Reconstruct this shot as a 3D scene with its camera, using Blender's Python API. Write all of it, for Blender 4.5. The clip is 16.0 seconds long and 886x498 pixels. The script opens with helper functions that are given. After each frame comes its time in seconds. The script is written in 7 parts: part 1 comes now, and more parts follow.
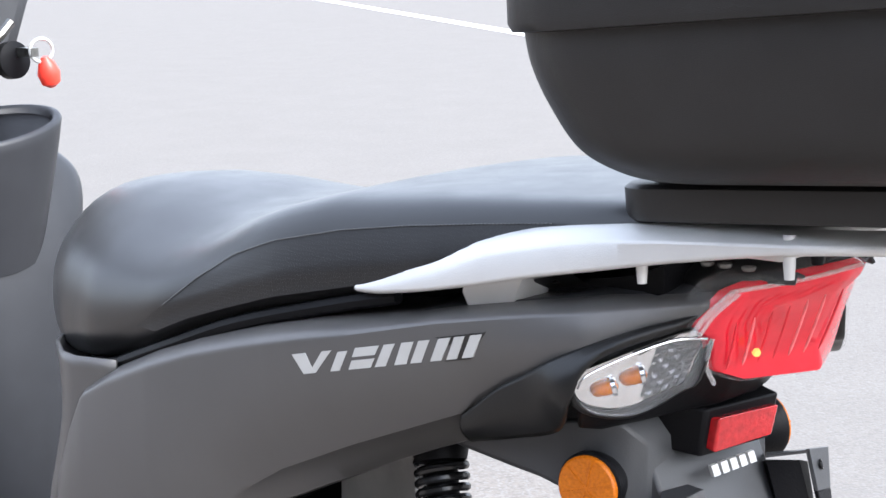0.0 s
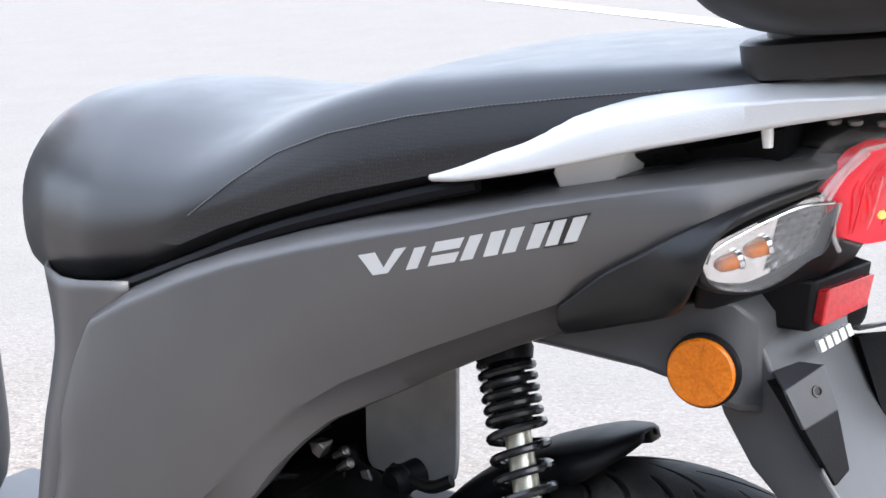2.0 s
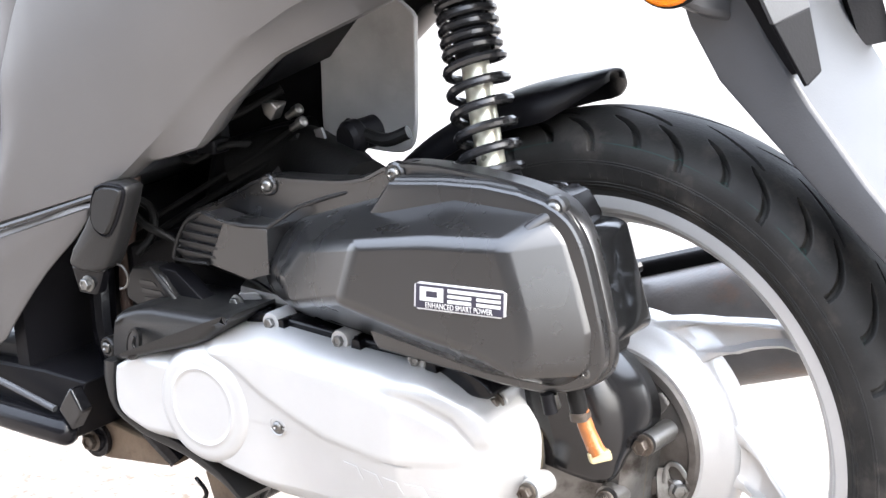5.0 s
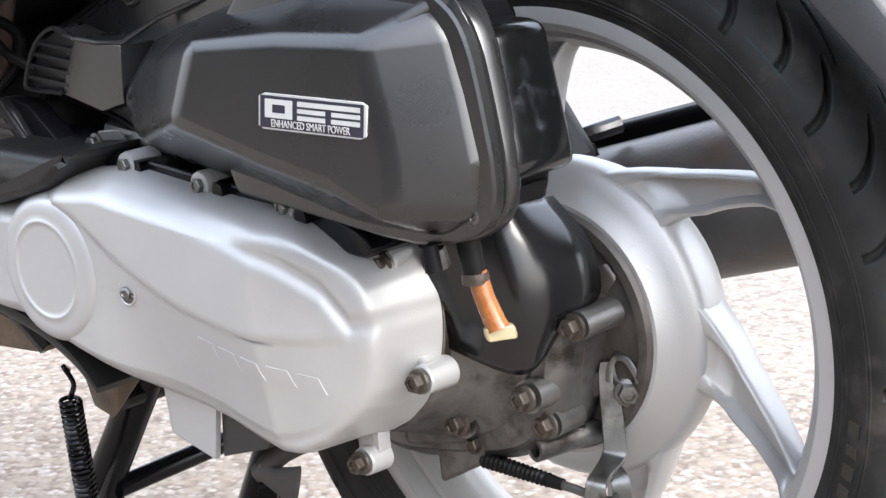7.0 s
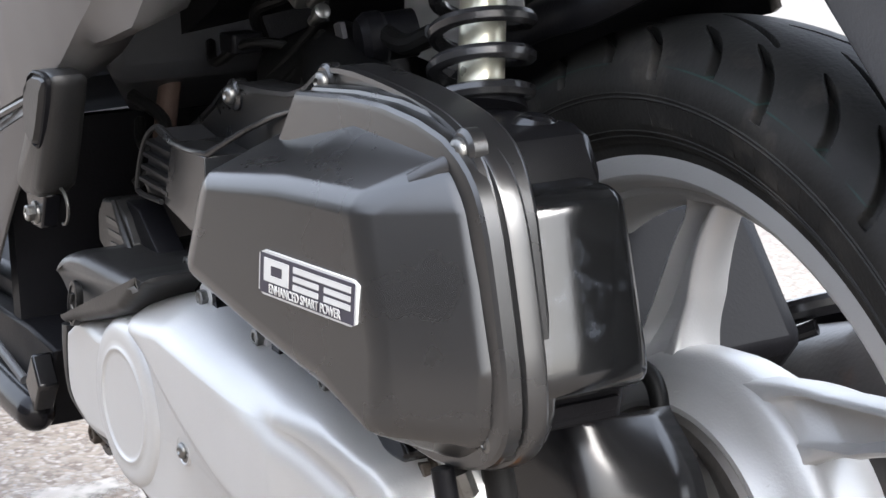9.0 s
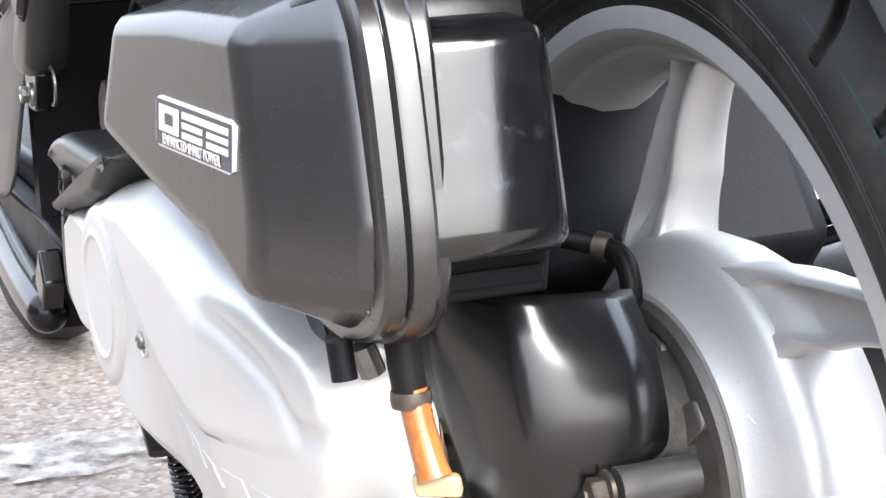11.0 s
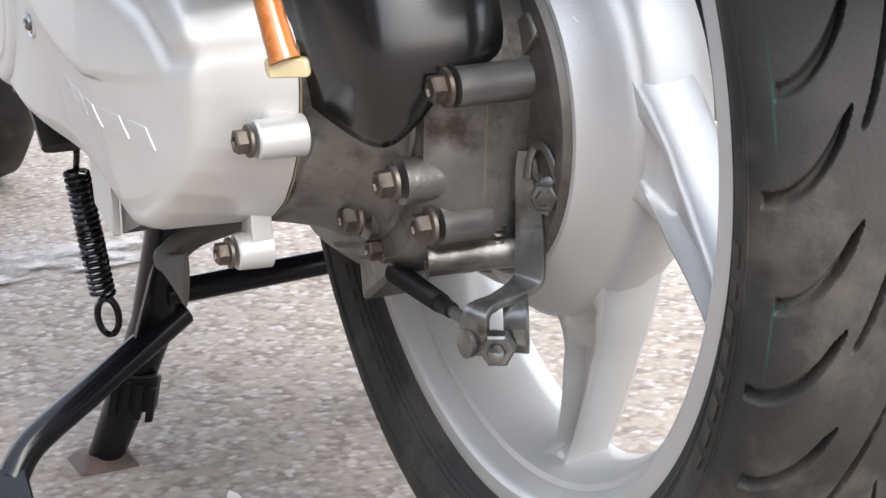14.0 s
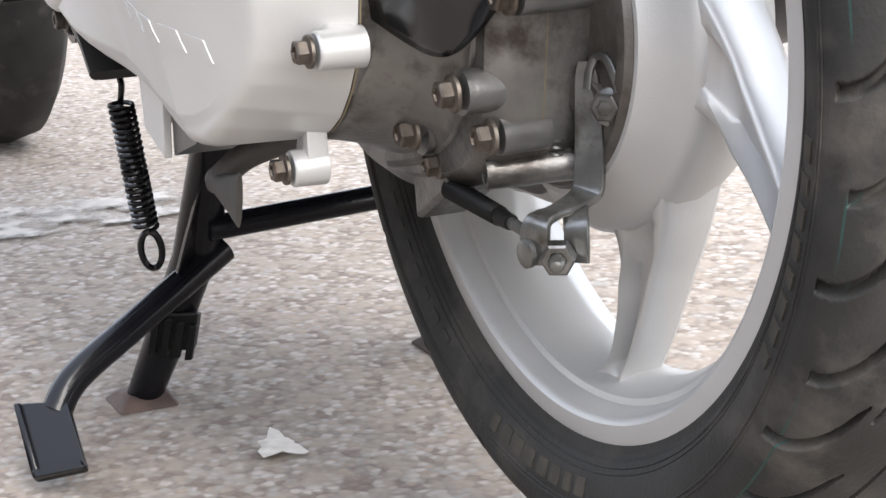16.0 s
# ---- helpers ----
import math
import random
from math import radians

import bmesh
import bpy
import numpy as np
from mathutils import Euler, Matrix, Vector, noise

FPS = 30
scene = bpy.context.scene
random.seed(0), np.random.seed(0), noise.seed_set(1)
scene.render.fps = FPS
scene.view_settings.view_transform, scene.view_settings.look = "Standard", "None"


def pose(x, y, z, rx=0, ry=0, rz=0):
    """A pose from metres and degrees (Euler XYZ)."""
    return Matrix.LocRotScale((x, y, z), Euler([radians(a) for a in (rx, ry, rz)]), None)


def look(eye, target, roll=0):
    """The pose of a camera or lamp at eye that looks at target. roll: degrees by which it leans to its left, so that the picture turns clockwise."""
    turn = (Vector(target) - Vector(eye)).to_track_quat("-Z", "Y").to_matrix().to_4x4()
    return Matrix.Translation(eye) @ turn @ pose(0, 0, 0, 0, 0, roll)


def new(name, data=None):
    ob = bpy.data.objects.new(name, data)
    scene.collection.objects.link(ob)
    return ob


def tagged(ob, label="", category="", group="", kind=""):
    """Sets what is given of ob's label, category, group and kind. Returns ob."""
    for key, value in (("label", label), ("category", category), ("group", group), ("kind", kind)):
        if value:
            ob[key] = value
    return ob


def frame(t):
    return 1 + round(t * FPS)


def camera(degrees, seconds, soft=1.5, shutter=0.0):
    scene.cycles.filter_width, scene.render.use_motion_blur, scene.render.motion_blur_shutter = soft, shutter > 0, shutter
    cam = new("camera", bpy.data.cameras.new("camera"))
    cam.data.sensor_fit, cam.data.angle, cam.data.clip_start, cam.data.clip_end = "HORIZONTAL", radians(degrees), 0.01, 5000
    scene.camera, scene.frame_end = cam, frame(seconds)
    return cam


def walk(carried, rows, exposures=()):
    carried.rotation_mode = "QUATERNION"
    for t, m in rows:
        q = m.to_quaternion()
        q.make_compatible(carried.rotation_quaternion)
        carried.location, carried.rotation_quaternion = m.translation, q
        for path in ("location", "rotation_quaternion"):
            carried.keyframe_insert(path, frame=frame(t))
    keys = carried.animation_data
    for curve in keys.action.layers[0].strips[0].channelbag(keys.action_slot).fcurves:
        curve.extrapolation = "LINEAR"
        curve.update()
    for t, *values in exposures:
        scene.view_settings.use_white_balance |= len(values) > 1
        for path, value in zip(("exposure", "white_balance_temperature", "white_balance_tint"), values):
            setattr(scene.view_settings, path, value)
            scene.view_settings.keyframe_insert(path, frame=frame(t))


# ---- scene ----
cam = camera(26.29, 16.0)
PATH = [
    (0.0, look((0.9849, -1.1305, 1.0838), (0.3570, -0.5042, 0.9306), -1.93)),
    (0.5, look((0.9109, -1.2080, 1.0787), (0.3160, -0.5530, 0.9147), -2.62)),
    (1.0, look((0.7970, -1.2371, 1.0820), (0.2243, -0.5642, 0.9113), -3.32)),
    (1.5, look((0.7472, -1.2364, 1.0715), (0.2123, -0.5357, 0.8899), -3.80)),
    (2.0, look((0.7281, -1.2236, 1.0359), (0.1983, -0.5201, 0.8505), -3.97)),
    (2.5, look((0.7115, -1.2149, 1.0118), (0.1802, -0.5134, 0.8232), -3.94)),
    (3.0, look((0.6999, -1.2157, 0.9794), (0.1693, -0.5158, 0.7829), -4.04)),
    (3.5, look((0.6958, -1.2153, 0.9440), (0.1655, -0.5161, 0.7442), -4.04)),
    (4.0, look((0.6984, -1.2097, 0.9079), (0.1694, -0.5116, 0.7007), -3.97)),
    (4.5, look((0.7117, -1.2068, 0.8641), (0.1850, -0.5082, 0.6530), -3.87)),
    (5.0, look((0.7282, -1.1995, 0.8050), (0.2027, -0.5023, 0.5864), -4.11)),
    (5.2, look((0.7358, -1.1927, 0.7778), (0.2119, -0.4952, 0.5566), -4.02)),
    (7.3, look((0.6875, -0.8155, 0.6214), (0.0598, -0.2069, 0.4079), -3.59)),
    (7.5, look((0.6862, -0.7787, 0.6312), (0.0303, -0.1999, 0.4197), -3.55)),
    (8.0, look((0.6994, -0.6881, 0.6435), (-0.0182, -0.1833, 0.4432), -3.04)),
    (8.2, look((0.6971, -0.6549, 0.6486), (-0.0277, -0.1599, 0.4495), -2.68)),
    (10.3, look((0.6218, -0.4197, 0.6018), (-0.1873, -0.0761, 0.4084), -1.88)),
    (10.5, look((0.6295, -0.4135, 0.5959), (-0.1773, -0.0682, 0.3959), -2.09)),
    (11.0, look((0.6500, -0.3840, 0.5650), (-0.1647, -0.0552, 0.3695), -2.22)),
    (11.5, look((0.6706, -0.3774, 0.5339), (-0.1389, -0.0346, 0.3410), -2.15)),
    (12.0, look((0.6884, -0.3754, 0.5140), (-0.1192, -0.0291, 0.3196), -2.38)),
    (12.5, look((0.7086, -0.3793, 0.4951), (-0.0950, -0.0282, 0.2929), -2.50)),
    (13.0, look((0.7235, -0.3865, 0.4778), (-0.0787, -0.0355, 0.2700), -2.47)),
    (13.5, look((0.7420, -0.3878, 0.4625), (-0.0583, -0.0353, 0.2495), -2.58)),
    (14.0, look((0.7513, -0.3946, 0.4454), (-0.0477, -0.0419, 0.2284), -2.70)),
    (14.5, look((0.7616, -0.4038, 0.4320), (-0.0359, -0.0503, 0.2106), -2.81)),
    (15.0, look((0.7678, -0.4102, 0.4252), (-0.0294, -0.0573, 0.2018), -2.70)),
    (15.5, look((0.7695, -0.4192, 0.4098), (-0.0275, -0.0673, 0.1841), -2.74)),
    (16.0, look((0.7485, -0.4207, 0.4154), (-0.0501, -0.0706, 0.1925), -2.69)),
]
EXPOSURES = [(0.0, 1.98, 6300, 10), (2.0, 2.15, 6330, 10), (3.0, 2.45, 6400, 10), (4.0, 3.06, 6550, 10), (5.2, 3.22, 6600, 10), (7.3, 2.25, 6600, 10), (8.2, 2.2, 6600, 10), (10.3, 2.84, 6600, 10), (11.0, 2.87, 6600, 10), (12.0, 2.5, 6620, 10), (12.5, 2.4, 6620, 10), (16.0, 2.25, 6700, 10)]
walk(cam, PATH, EXPOSURES)

# ---- light ----
world = bpy.data.worlds.new("sky")
scene.world = world
world.use_nodes = True
wn, wl = world.node_tree.nodes, world.node_tree.links
sky = wn.new("ShaderNodeTexSky")
sky.sky_type = "NISHITA"
sky.sun_disc = False
sky.sun_elevation, sky.sun_rotation = radians(42), radians(90)
sky.dust_density, sky.air_density = 3.0, 1.0
way = wn.new("ShaderNodeTexCoord")
height = wn.new("ShaderNodeSeparateXYZ")
wl.new(way.outputs["Generated"], height.inputs[0])
cloud = wn.new("ShaderNodeMix")   # a thinly veiled sky, bright down to the horizon and bluer overhead
cloud.data_type = "RGBA"
wl.new(height.outputs[2], cloud.inputs[0])
cloud.inputs[6].default_value, cloud.inputs[7].default_value = (4.0, 4.2, 4.6, 1), (5.7, 6.5, 8.1, 1)
veil = wn.new("ShaderNodeMix")
veil.data_type = "RGBA"
veil.inputs[0].default_value = 0.78
wl.new(sky.outputs[0], veil.inputs[6])
toward = wn.new("ShaderNodeVectorMath")   # the wide glow of the veiled sun
toward.operation = "DOT_PRODUCT"
toward.inputs[1].default_value = Vector((0.86, 0.08, 0.5)).normalized()
wl.new(way.outputs["Generated"], toward.inputs[0])
front = wn.new("ShaderNodeMath")
front.operation, front.inputs[1].default_value = "MAXIMUM", 0.0
wl.new(toward.outputs["Value"], front.inputs[0])
lobe = wn.new("ShaderNodeMath")
lobe.operation, lobe.inputs[1].default_value = "POWER", 5.0
wl.new(front.outputs[0], lobe.inputs[0])
glow = wn.new("ShaderNodeMix")
glow.data_type, glow.blend_type, glow.clamp_result = "RGBA", "ADD", False
glow.inputs[7].default_value = (9.0, 8.85, 8.6, 1)
wl.new(lobe.outputs[0], glow.inputs[0])
wl.new(cloud.outputs[2], glow.inputs[6])
wl.new(glow.outputs[2], veil.inputs[7])
wl.new(veil.outputs[2], wn["Background"].inputs[0])
wn["Background"].inputs[1].default_value = 0.13
sun = new("sun", bpy.data.lights.new("sun", "SUN"))
sun.data.energy, sun.data.angle, sun.data.color = 1.7, radians(40), (1.0, 0.985, 0.975)
sun.matrix_world = look((3.4, 0.7, 3.8), (0, 0, 0.4))


# ---- materials ----
def material(name, base, rough=0.5, metal=0.0, vary=0.12, scale=40.0, grain=0.0, grain_scale=400.0, dirt=None, dirt_at=0.55,
             dirt_scale=9.0, coat=0.0, alpha_glass=0.0, spec=0.5, rough_vary=0.08, alpha=1.0):
    """A surface with colour varied at two scales, optional stains of another colour, and fine relief."""
    m = bpy.data.materials.new(name)
    m.use_nodes = True
    n, k = m.node_tree.nodes, m.node_tree.links
    b = n["Principled BSDF"]
    co = n.new("ShaderNodeTexCoord")
    t1 = n.new("ShaderNodeTexNoise")
    t1.inputs["Scale"].default_value, t1.inputs["Detail"].default_value = scale, 6
    k.new(co.outputs["Object"], t1.inputs["Vector"])
    r1 = n.new("ShaderNodeValToRGB")
    c = base
    r1.color_ramp.elements[0].position, r1.color_ramp.elements[1].position = 0.3, 0.72
    r1.color_ramp.elements[0].color = (*[v * (1 - vary) for v in c], 1)
    r1.color_ramp.elements[1].color = (*[min(1, v * (1 + vary)) for v in c], 1)
    k.new(t1.outputs["Fac"], r1.inputs["Fac"])
    colour = r1.outputs["Color"]
    if dirt:
        t2 = n.new("ShaderNodeTexNoise")
        t2.inputs["Scale"].default_value, t2.inputs["Detail"].default_value, t2.inputs["Roughness"].default_value = dirt_scale, 9, 0.65
        k.new(co.outputs["Object"], t2.inputs["Vector"])
        r2 = n.new("ShaderNodeValToRGB")
        r2.color_ramp.elements[0].position, r2.color_ramp.elements[1].position = dirt_at, min(1, dirt_at + 0.22)
        k.new(t2.outputs["Fac"], r2.inputs["Fac"])
        mix = n.new("ShaderNodeMix")
        mix.data_type = "RGBA"
        k.new(r2.outputs["Color"], mix.inputs[0])
        k.new(colour, mix.inputs[6])
        mix.inputs[7].default_value = (*dirt, 1)
        colour = mix.outputs[2]
    k.new(colour, b.inputs["Base Color"])
    rr = n.new("ShaderNodeMapRange")
    rr.inputs[3].default_value, rr.inputs[4].default_value = max(0.02, rough - rough_vary), min(1, rough + rough_vary)
    k.new(t1.outputs["Fac"], rr.inputs[0])
    k.new(rr.outputs[0], b.inputs["Roughness"])
    b.inputs["Metallic"].default_value = metal
    b.inputs["Coat Weight"].default_value = coat
    b.inputs["Coat Roughness"].default_value = 0.08
    b.inputs["Specular IOR Level"].default_value = spec
    b.inputs["Transmission Weight"].default_value = alpha_glass
    b.inputs["Alpha"].default_value = alpha
    if grain:
        t3 = n.new("ShaderNodeTexNoise")
        t3.inputs["Scale"].default_value, t3.inputs["Detail"].default_value = grain_scale, 3
        k.new(co.outputs["Object"], t3.inputs["Vector"])
        bu = n.new("ShaderNodeBump")
        bu.inputs["Strength"].default_value, bu.inputs["Distance"].default_value = grain, 0.001
        k.new(t3.outputs["Fac"], bu.inputs["Height"])
        k.new(bu.outputs["Normal"], b.inputs["Normal"])
    return m


M_BODY = material("matt_grey_paint", (0.099, 0.0955, 0.0945), 0.37, 0.3, 0.05, 12, 0.06, 900, spec=0.4)
M_BODY_DARK = material("charcoal_plastic", (0.03, 0.031, 0.034), 0.42, 0.0, 0.1, 30, 0.12, 700, spec=0.35)
M_FENDER = material("grey_moulded_plastic", (0.042, 0.0435, 0.047), 0.42, 0.0, 0.1, 30, 0.15, 600, spec=0.4)
M_SEAT = material("black_vinyl", (0.0112, 0.0112, 0.0124), 0.32, 0.0, 0.1, 30, 0.12, 900, spec=0.52)
M_SEAT.node_tree.nodes["Principled BSDF"].inputs["Sheen Weight"].default_value = 0.03
M_SEAT.node_tree.nodes["Principled BSDF"].inputs["Sheen Roughness"].default_value = 0.35
M_LEG = material("dark_grey_moulded_plastic", (0.0215, 0.0225, 0.026), 0.4, 0.0, 0.1, 30, 0.12, 700, spec=0.35)
M_BLACK = material("black_plastic", (0.005, 0.005, 0.006), 0.45, 0.0, 0.15, 30, 0.2, 500, spec=0.1)
M_CASE = material("textured_black_plastic", (0.021, 0.02, 0.0198), 0.42, 0.0, 0.1, 30, 0.3, 1100, spec=0.28)
M_AIRBOX = material("satin_black_plastic", (0.0074, 0.0074, 0.0078), 0.28, 0.0, 0.1, 25, 0.015, 800, spec=0.82, rough_vary=0.04)
M_GLOSS = material("gloss_black_plastic", (0.0045, 0.0045, 0.0052), 0.21, 0.0, 0.1, 30, 0.05, 120, spec=0.5, rough_vary=0.05)
M_TRIM = material("satin_charcoal_plastic", (0.0095, 0.0094, 0.0096), 0.36, 0.0, 0.12, 30, 0.12, 600, spec=0.3)
M_SILVER = material("silver_paint", (0.405, 0.405, 0.4), 0.4, 0.45, 0.05, 20, 0.08, 900, dirt=(0.32, 0.305, 0.28), dirt_at=0.66, dirt_scale=12)
M_WHEEL = material("wheel_silver_paint", (0.36, 0.358, 0.352), 0.38, 0.4, 0.05, 20, 0.1, 700, dirt=(0.26, 0.24, 0.21), dirt_at=0.66, dirt_scale=18)
M_RAIL = material("silver_cast_paint", (0.60, 0.595, 0.585), 0.42, 0.3, 0.04, 20, 0.25, 900)
M_CAST = material("cast_aluminium", (0.125, 0.121, 0.116), 0.34, 0.72, 0.35, 30, 0.35, 320, dirt=(0.034, 0.028, 0.024), dirt_at=0.45, dirt_scale=36)
M_DRUM = material("grimy_brake_panel", (0.085, 0.078, 0.072), 0.45, 0.5, 0.3, 30, 0.3, 350, dirt=(0.025, 0.018, 0.013), dirt_at=0.5, dirt_scale=20)
M_RUBBER = material("tyre_rubber", (0.0185, 0.018, 0.0172), 0.6, 0.0, 0.3, 30, 0.25, 420, dirt=(0.055, 0.049, 0.043), dirt_at=0.52, dirt_scale=20, spec=0.16)
M_HOSE = material("rubber_hose", (0.006, 0.006, 0.006), 0.45, 0.0, 0.2, 60, 0.2, 400, spec=0.12)
M_ZINC = material("zinc_plated_steel", (0.155, 0.154, 0.148), 0.34, 0.9, 0.25, 80, 0.15, 300, dirt=(0.05, 0.042, 0.03), dirt_at=0.52, dirt_scale=60)
M_BOLT = material("weathered_bolt_steel", (0.10, 0.086, 0.074), 0.46, 0.8, 0.3, 120, 0.2, 300, dirt=(0.045, 0.028, 0.018), dirt_at=0.48, dirt_scale=90)
M_STAND = material("black_painted_steel", (0.004, 0.004, 0.005), 0.2, 0.0, 0.15, 40, 0.1, 300, dirt=(0.03, 0.02, 0.014), dirt_at=0.74, dirt_scale=22, spec=0.2)
M_RUST = material("rusty_steel", (0.05, 0.03, 0.022), 0.75, 0.1, 0.35, 60, 0.5, 300)
M_EXHAUST = material("dark_exhaust_steel", (0.06, 0.058, 0.06), 0.38, 0.3, 0.2, 30, 0.2, 300, dirt=(0.1, 0.05, 0.03), dirt_at=0.6, dirt_scale=12)
M_DAMPER = material("greasy_damper_tube", (0.45, 0.44, 0.36), 0.3, 0.6, 0.25, 90, 0.1, 200, dirt=(0.16, 0.15, 0.11), dirt_at=0.55, dirt_scale=70)
M_COIL = material("black_coated_spring", (0.012, 0.012, 0.013), 0.22, 0.0, 0.1, 60, 0.1, 300)
M_FLAP = material("grey_rubber_flap", (0.4, 0.395, 0.385), 0.6, 0.0, 0.12, 30, 0.2, 500, dirt=(0.28, 0.272, 0.26), dirt_at=0.55, dirt_scale=12)
M_AMBER = material("amber_reflector", (0.48, 0.125, 0.005), 0.16, 0.0, 0.2, 420, 0.7, 420, spec=0.35)
M_RED = material("red_reflector", (0.42, 0.012, 0.016), 0.18, 0.0, 0.2, 160, 0.6, 320, coat=0.3)
M_REDLENS = material("red_lamp_lens", (0.72, 0.018, 0.036), 0.1, 0.0, 0.1, 60, 0.12, 260, spec=0.5, rough_vary=0.04, coat=0.3)
M_CLEAR = material("clear_lamp_lens", (0.5, 0.5, 0.5), 0.05, 0.0, 0.01, 60, 0.2, 140, rough_vary=0.02, alpha=0.1)
M_RIBGLASS = material("clear_lens_rib", (0.75, 0.73, 0.73), 0.06, 0.0, 0.15, 200, 0.3, 140, rough_vary=0.03, alpha=0.28)
M_CHROME = material("chrome_reflector", (0.8, 0.8, 0.81), 0.12, 1.0, 0.08, 60, 0.25, 120, rough_vary=0.05)
M_SMOKE = material("smoked_reflector", (0.16, 0.16, 0.165), 0.15, 0.8, 0.15, 90, 0.2, 150, rough_vary=0.05)
M_TUBE = material("orange_drain_tube", (0.24, 0.08, 0.018), 0.28, 0.0, 0.25, 90, 0.1, 200, coat=0.2)
M_TUBE_END = material("yellowed_clear_plastic", (0.22, 0.18, 0.095), 0.3, 0.0, 0.15, 90, 0.1, 200)
M_EMBLEM = material("pale_silver_emblem", (0.46, 0.46, 0.45), 0.35, 0.2, 0.04, 60)
# black of the emblem edge, also painted shade in gaps and hollows
M_EDGE_AND_SHADE = material("black_edge_and_gap_shade", (0.012, 0.012, 0.013), 0.3)
M_BOSS = material("bare_cast_boss", (0.165, 0.161, 0.155), 0.32, 0.8, 0.25, 40, 0.3, 350, dirt=(0.09, 0.07, 0.055), dirt_at=0.6, dirt_scale=40)
M_BOOT = material("faded_rubber_boot", (0.032, 0.0285, 0.0255), 0.7, 0.0, 0.2, 60, 0.3, 400)
M_SPOT = material("black_plastic_with_dried_water", (0.004, 0.0042, 0.0046), 0.14, 0.0, 0.2, 90, 0.02, 700, dirt=(0.03, 0.034, 0.041), dirt_at=0.55, dirt_scale=70, spec=0.6, rough_vary=0.05)
M_STITCH = material("grey_stitching", (0.09, 0.09, 0.092), 0.7)
M_KEY = material("red_key_fob_plastic", (0.85, 0.05, 0.03), 0.35)


def weave_material():
    """Black vinyl embossed with a fine basket weave."""
    m = material("woven_black_vinyl", (0.012, 0.012, 0.013), 0.42, 0.0, 0.1, 30, spec=0.45)
    n, k = m.node_tree.nodes, m.node_tree.links
    co = n.new("ShaderNodeTexCoord")
    ch = n.new("ShaderNodeTexChecker")
    ch.inputs["Scale"].default_value = 420
    k.new(co.outputs["Object"], ch.inputs["Vector"])
    mp = n.new("ShaderNodeMapping")
    mp.inputs["Rotation"].default_value = (0, radians(45), 0)
    k.new(co.outputs["Object"], mp.inputs["Vector"])
    k.new(mp.outputs["Vector"], ch.inputs["Vector"])
    bu = n.new("ShaderNodeBump")
    bu.inputs["Strength"].default_value, bu.inputs["Distance"].default_value = 0.6, 0.0008
    k.new(ch.outputs["Fac"], bu.inputs["Height"])
    k.new(bu.outputs["Normal"], n["Principled BSDF"].inputs["Normal"])
    return m


M_WEAVE = weave_material()


# ---- mesh helpers ----
def part(name, bm, mat, parent=None, label="", angle=35, sub=0, bevel=0.0, thick=0.0):
    """One mesh object from a bmesh, under a thing or a part."""
    bmesh.ops.recalc_face_normals(bm, faces=bm.faces[:])
    me = bpy.data.meshes.new(name)
    bm.to_mesh(me)
    bm.free()
    me.shade_smooth()
    me.set_sharp_from_angle(angle=radians(angle))
    me.materials.append(mat)
    ob = new(name, me)
    if parent:
        ob.parent = parent
    if thick:
        s = ob.modifiers.new("thickness", "SOLIDIFY")
        s.thickness, s.offset = thick, 0
    if bevel:
        s = ob.modifiers.new("bevel", "BEVEL")
        s.width, s.segments, s.limit_method, s.angle_limit = bevel, 2, "ANGLE", radians(40)
    if sub:
        s = ob.modifiers.new("smooth", "SUBSURF")
        s.levels = s.render_levels = sub
    if label:
        tagged(ob, label)
    return ob


def thing(name, label, category, group="", kind="", at=(0, 0, 0)):
    return tagged(new(name), label, category, group, kind)


def rings(bm, loops, closed=True, cap=(True, True)):
    """Bridges loops of equal length; closed: each loop is a ring."""
    vs = [[bm.verts.new(p) for p in loop] for loop in loops]
    for a, b in zip(vs, vs[1:]):
        n = len(a)
        for i in range(n if closed else n - 1):
            j = (i + 1) % n
            bm.faces.new((a[i], a[j], b[j], b[i]))
    if closed and cap[0]:
        bm.faces.new(vs[0][::-1])
    if closed and cap[1]:
        bm.faces.new(vs[-1])
    return vs


def rounded(poly, n=72, rounds=2):
    """A closed polygon with its corners cut smooth, as n points evenly along it."""
    p = [np.array(q, float) for q in poly]
    for _ in range(rounds):
        p = [r for a, b in zip(p, p[1:] + p[:1]) for r in (a * 0.75 + b * 0.25, a * 0.25 + b * 0.75)]
    p = np.array(p + [p[0]])
    d = np.r_[0, np.cumsum(np.linalg.norm(np.diff(p, axis=0), axis=1))]
    s = np.linspace(0, d[-1], n, endpoint=False)
    return np.stack([np.interp(s, d, p[:, k]) for k in range(p.shape[1])], 1)


def inset(poly, d):
    """The polygon moved inwards by d."""
    p = np.array(poly, float)
    t = np.roll(p, -1, 0) - np.roll(p, 1, 0)
    t /= np.linalg.norm(t, axis=1)[:, None] + 1e-9
    nrm = np.stack([-t[:, 1], t[:, 0]], 1)
    area = 0.5 * np.sum(p[:, 0] * np.roll(p[:, 1], -1) - np.roll(p[:, 0], -1) * p[:, 1])
    return p + nrm * d * (1 if area > 0 else -1)


def lift(poly, y):
    """Points (x, z) at the depth y, a number or a function of x and z."""
    return [(x, y(x, z) if callable(y) else y, z) for x, z in poly]


def slab(poly, y0, y1):
    bm = bmesh.new()
    rings(bm, [lift(poly, y0), lift(poly, y1)])
    return bm


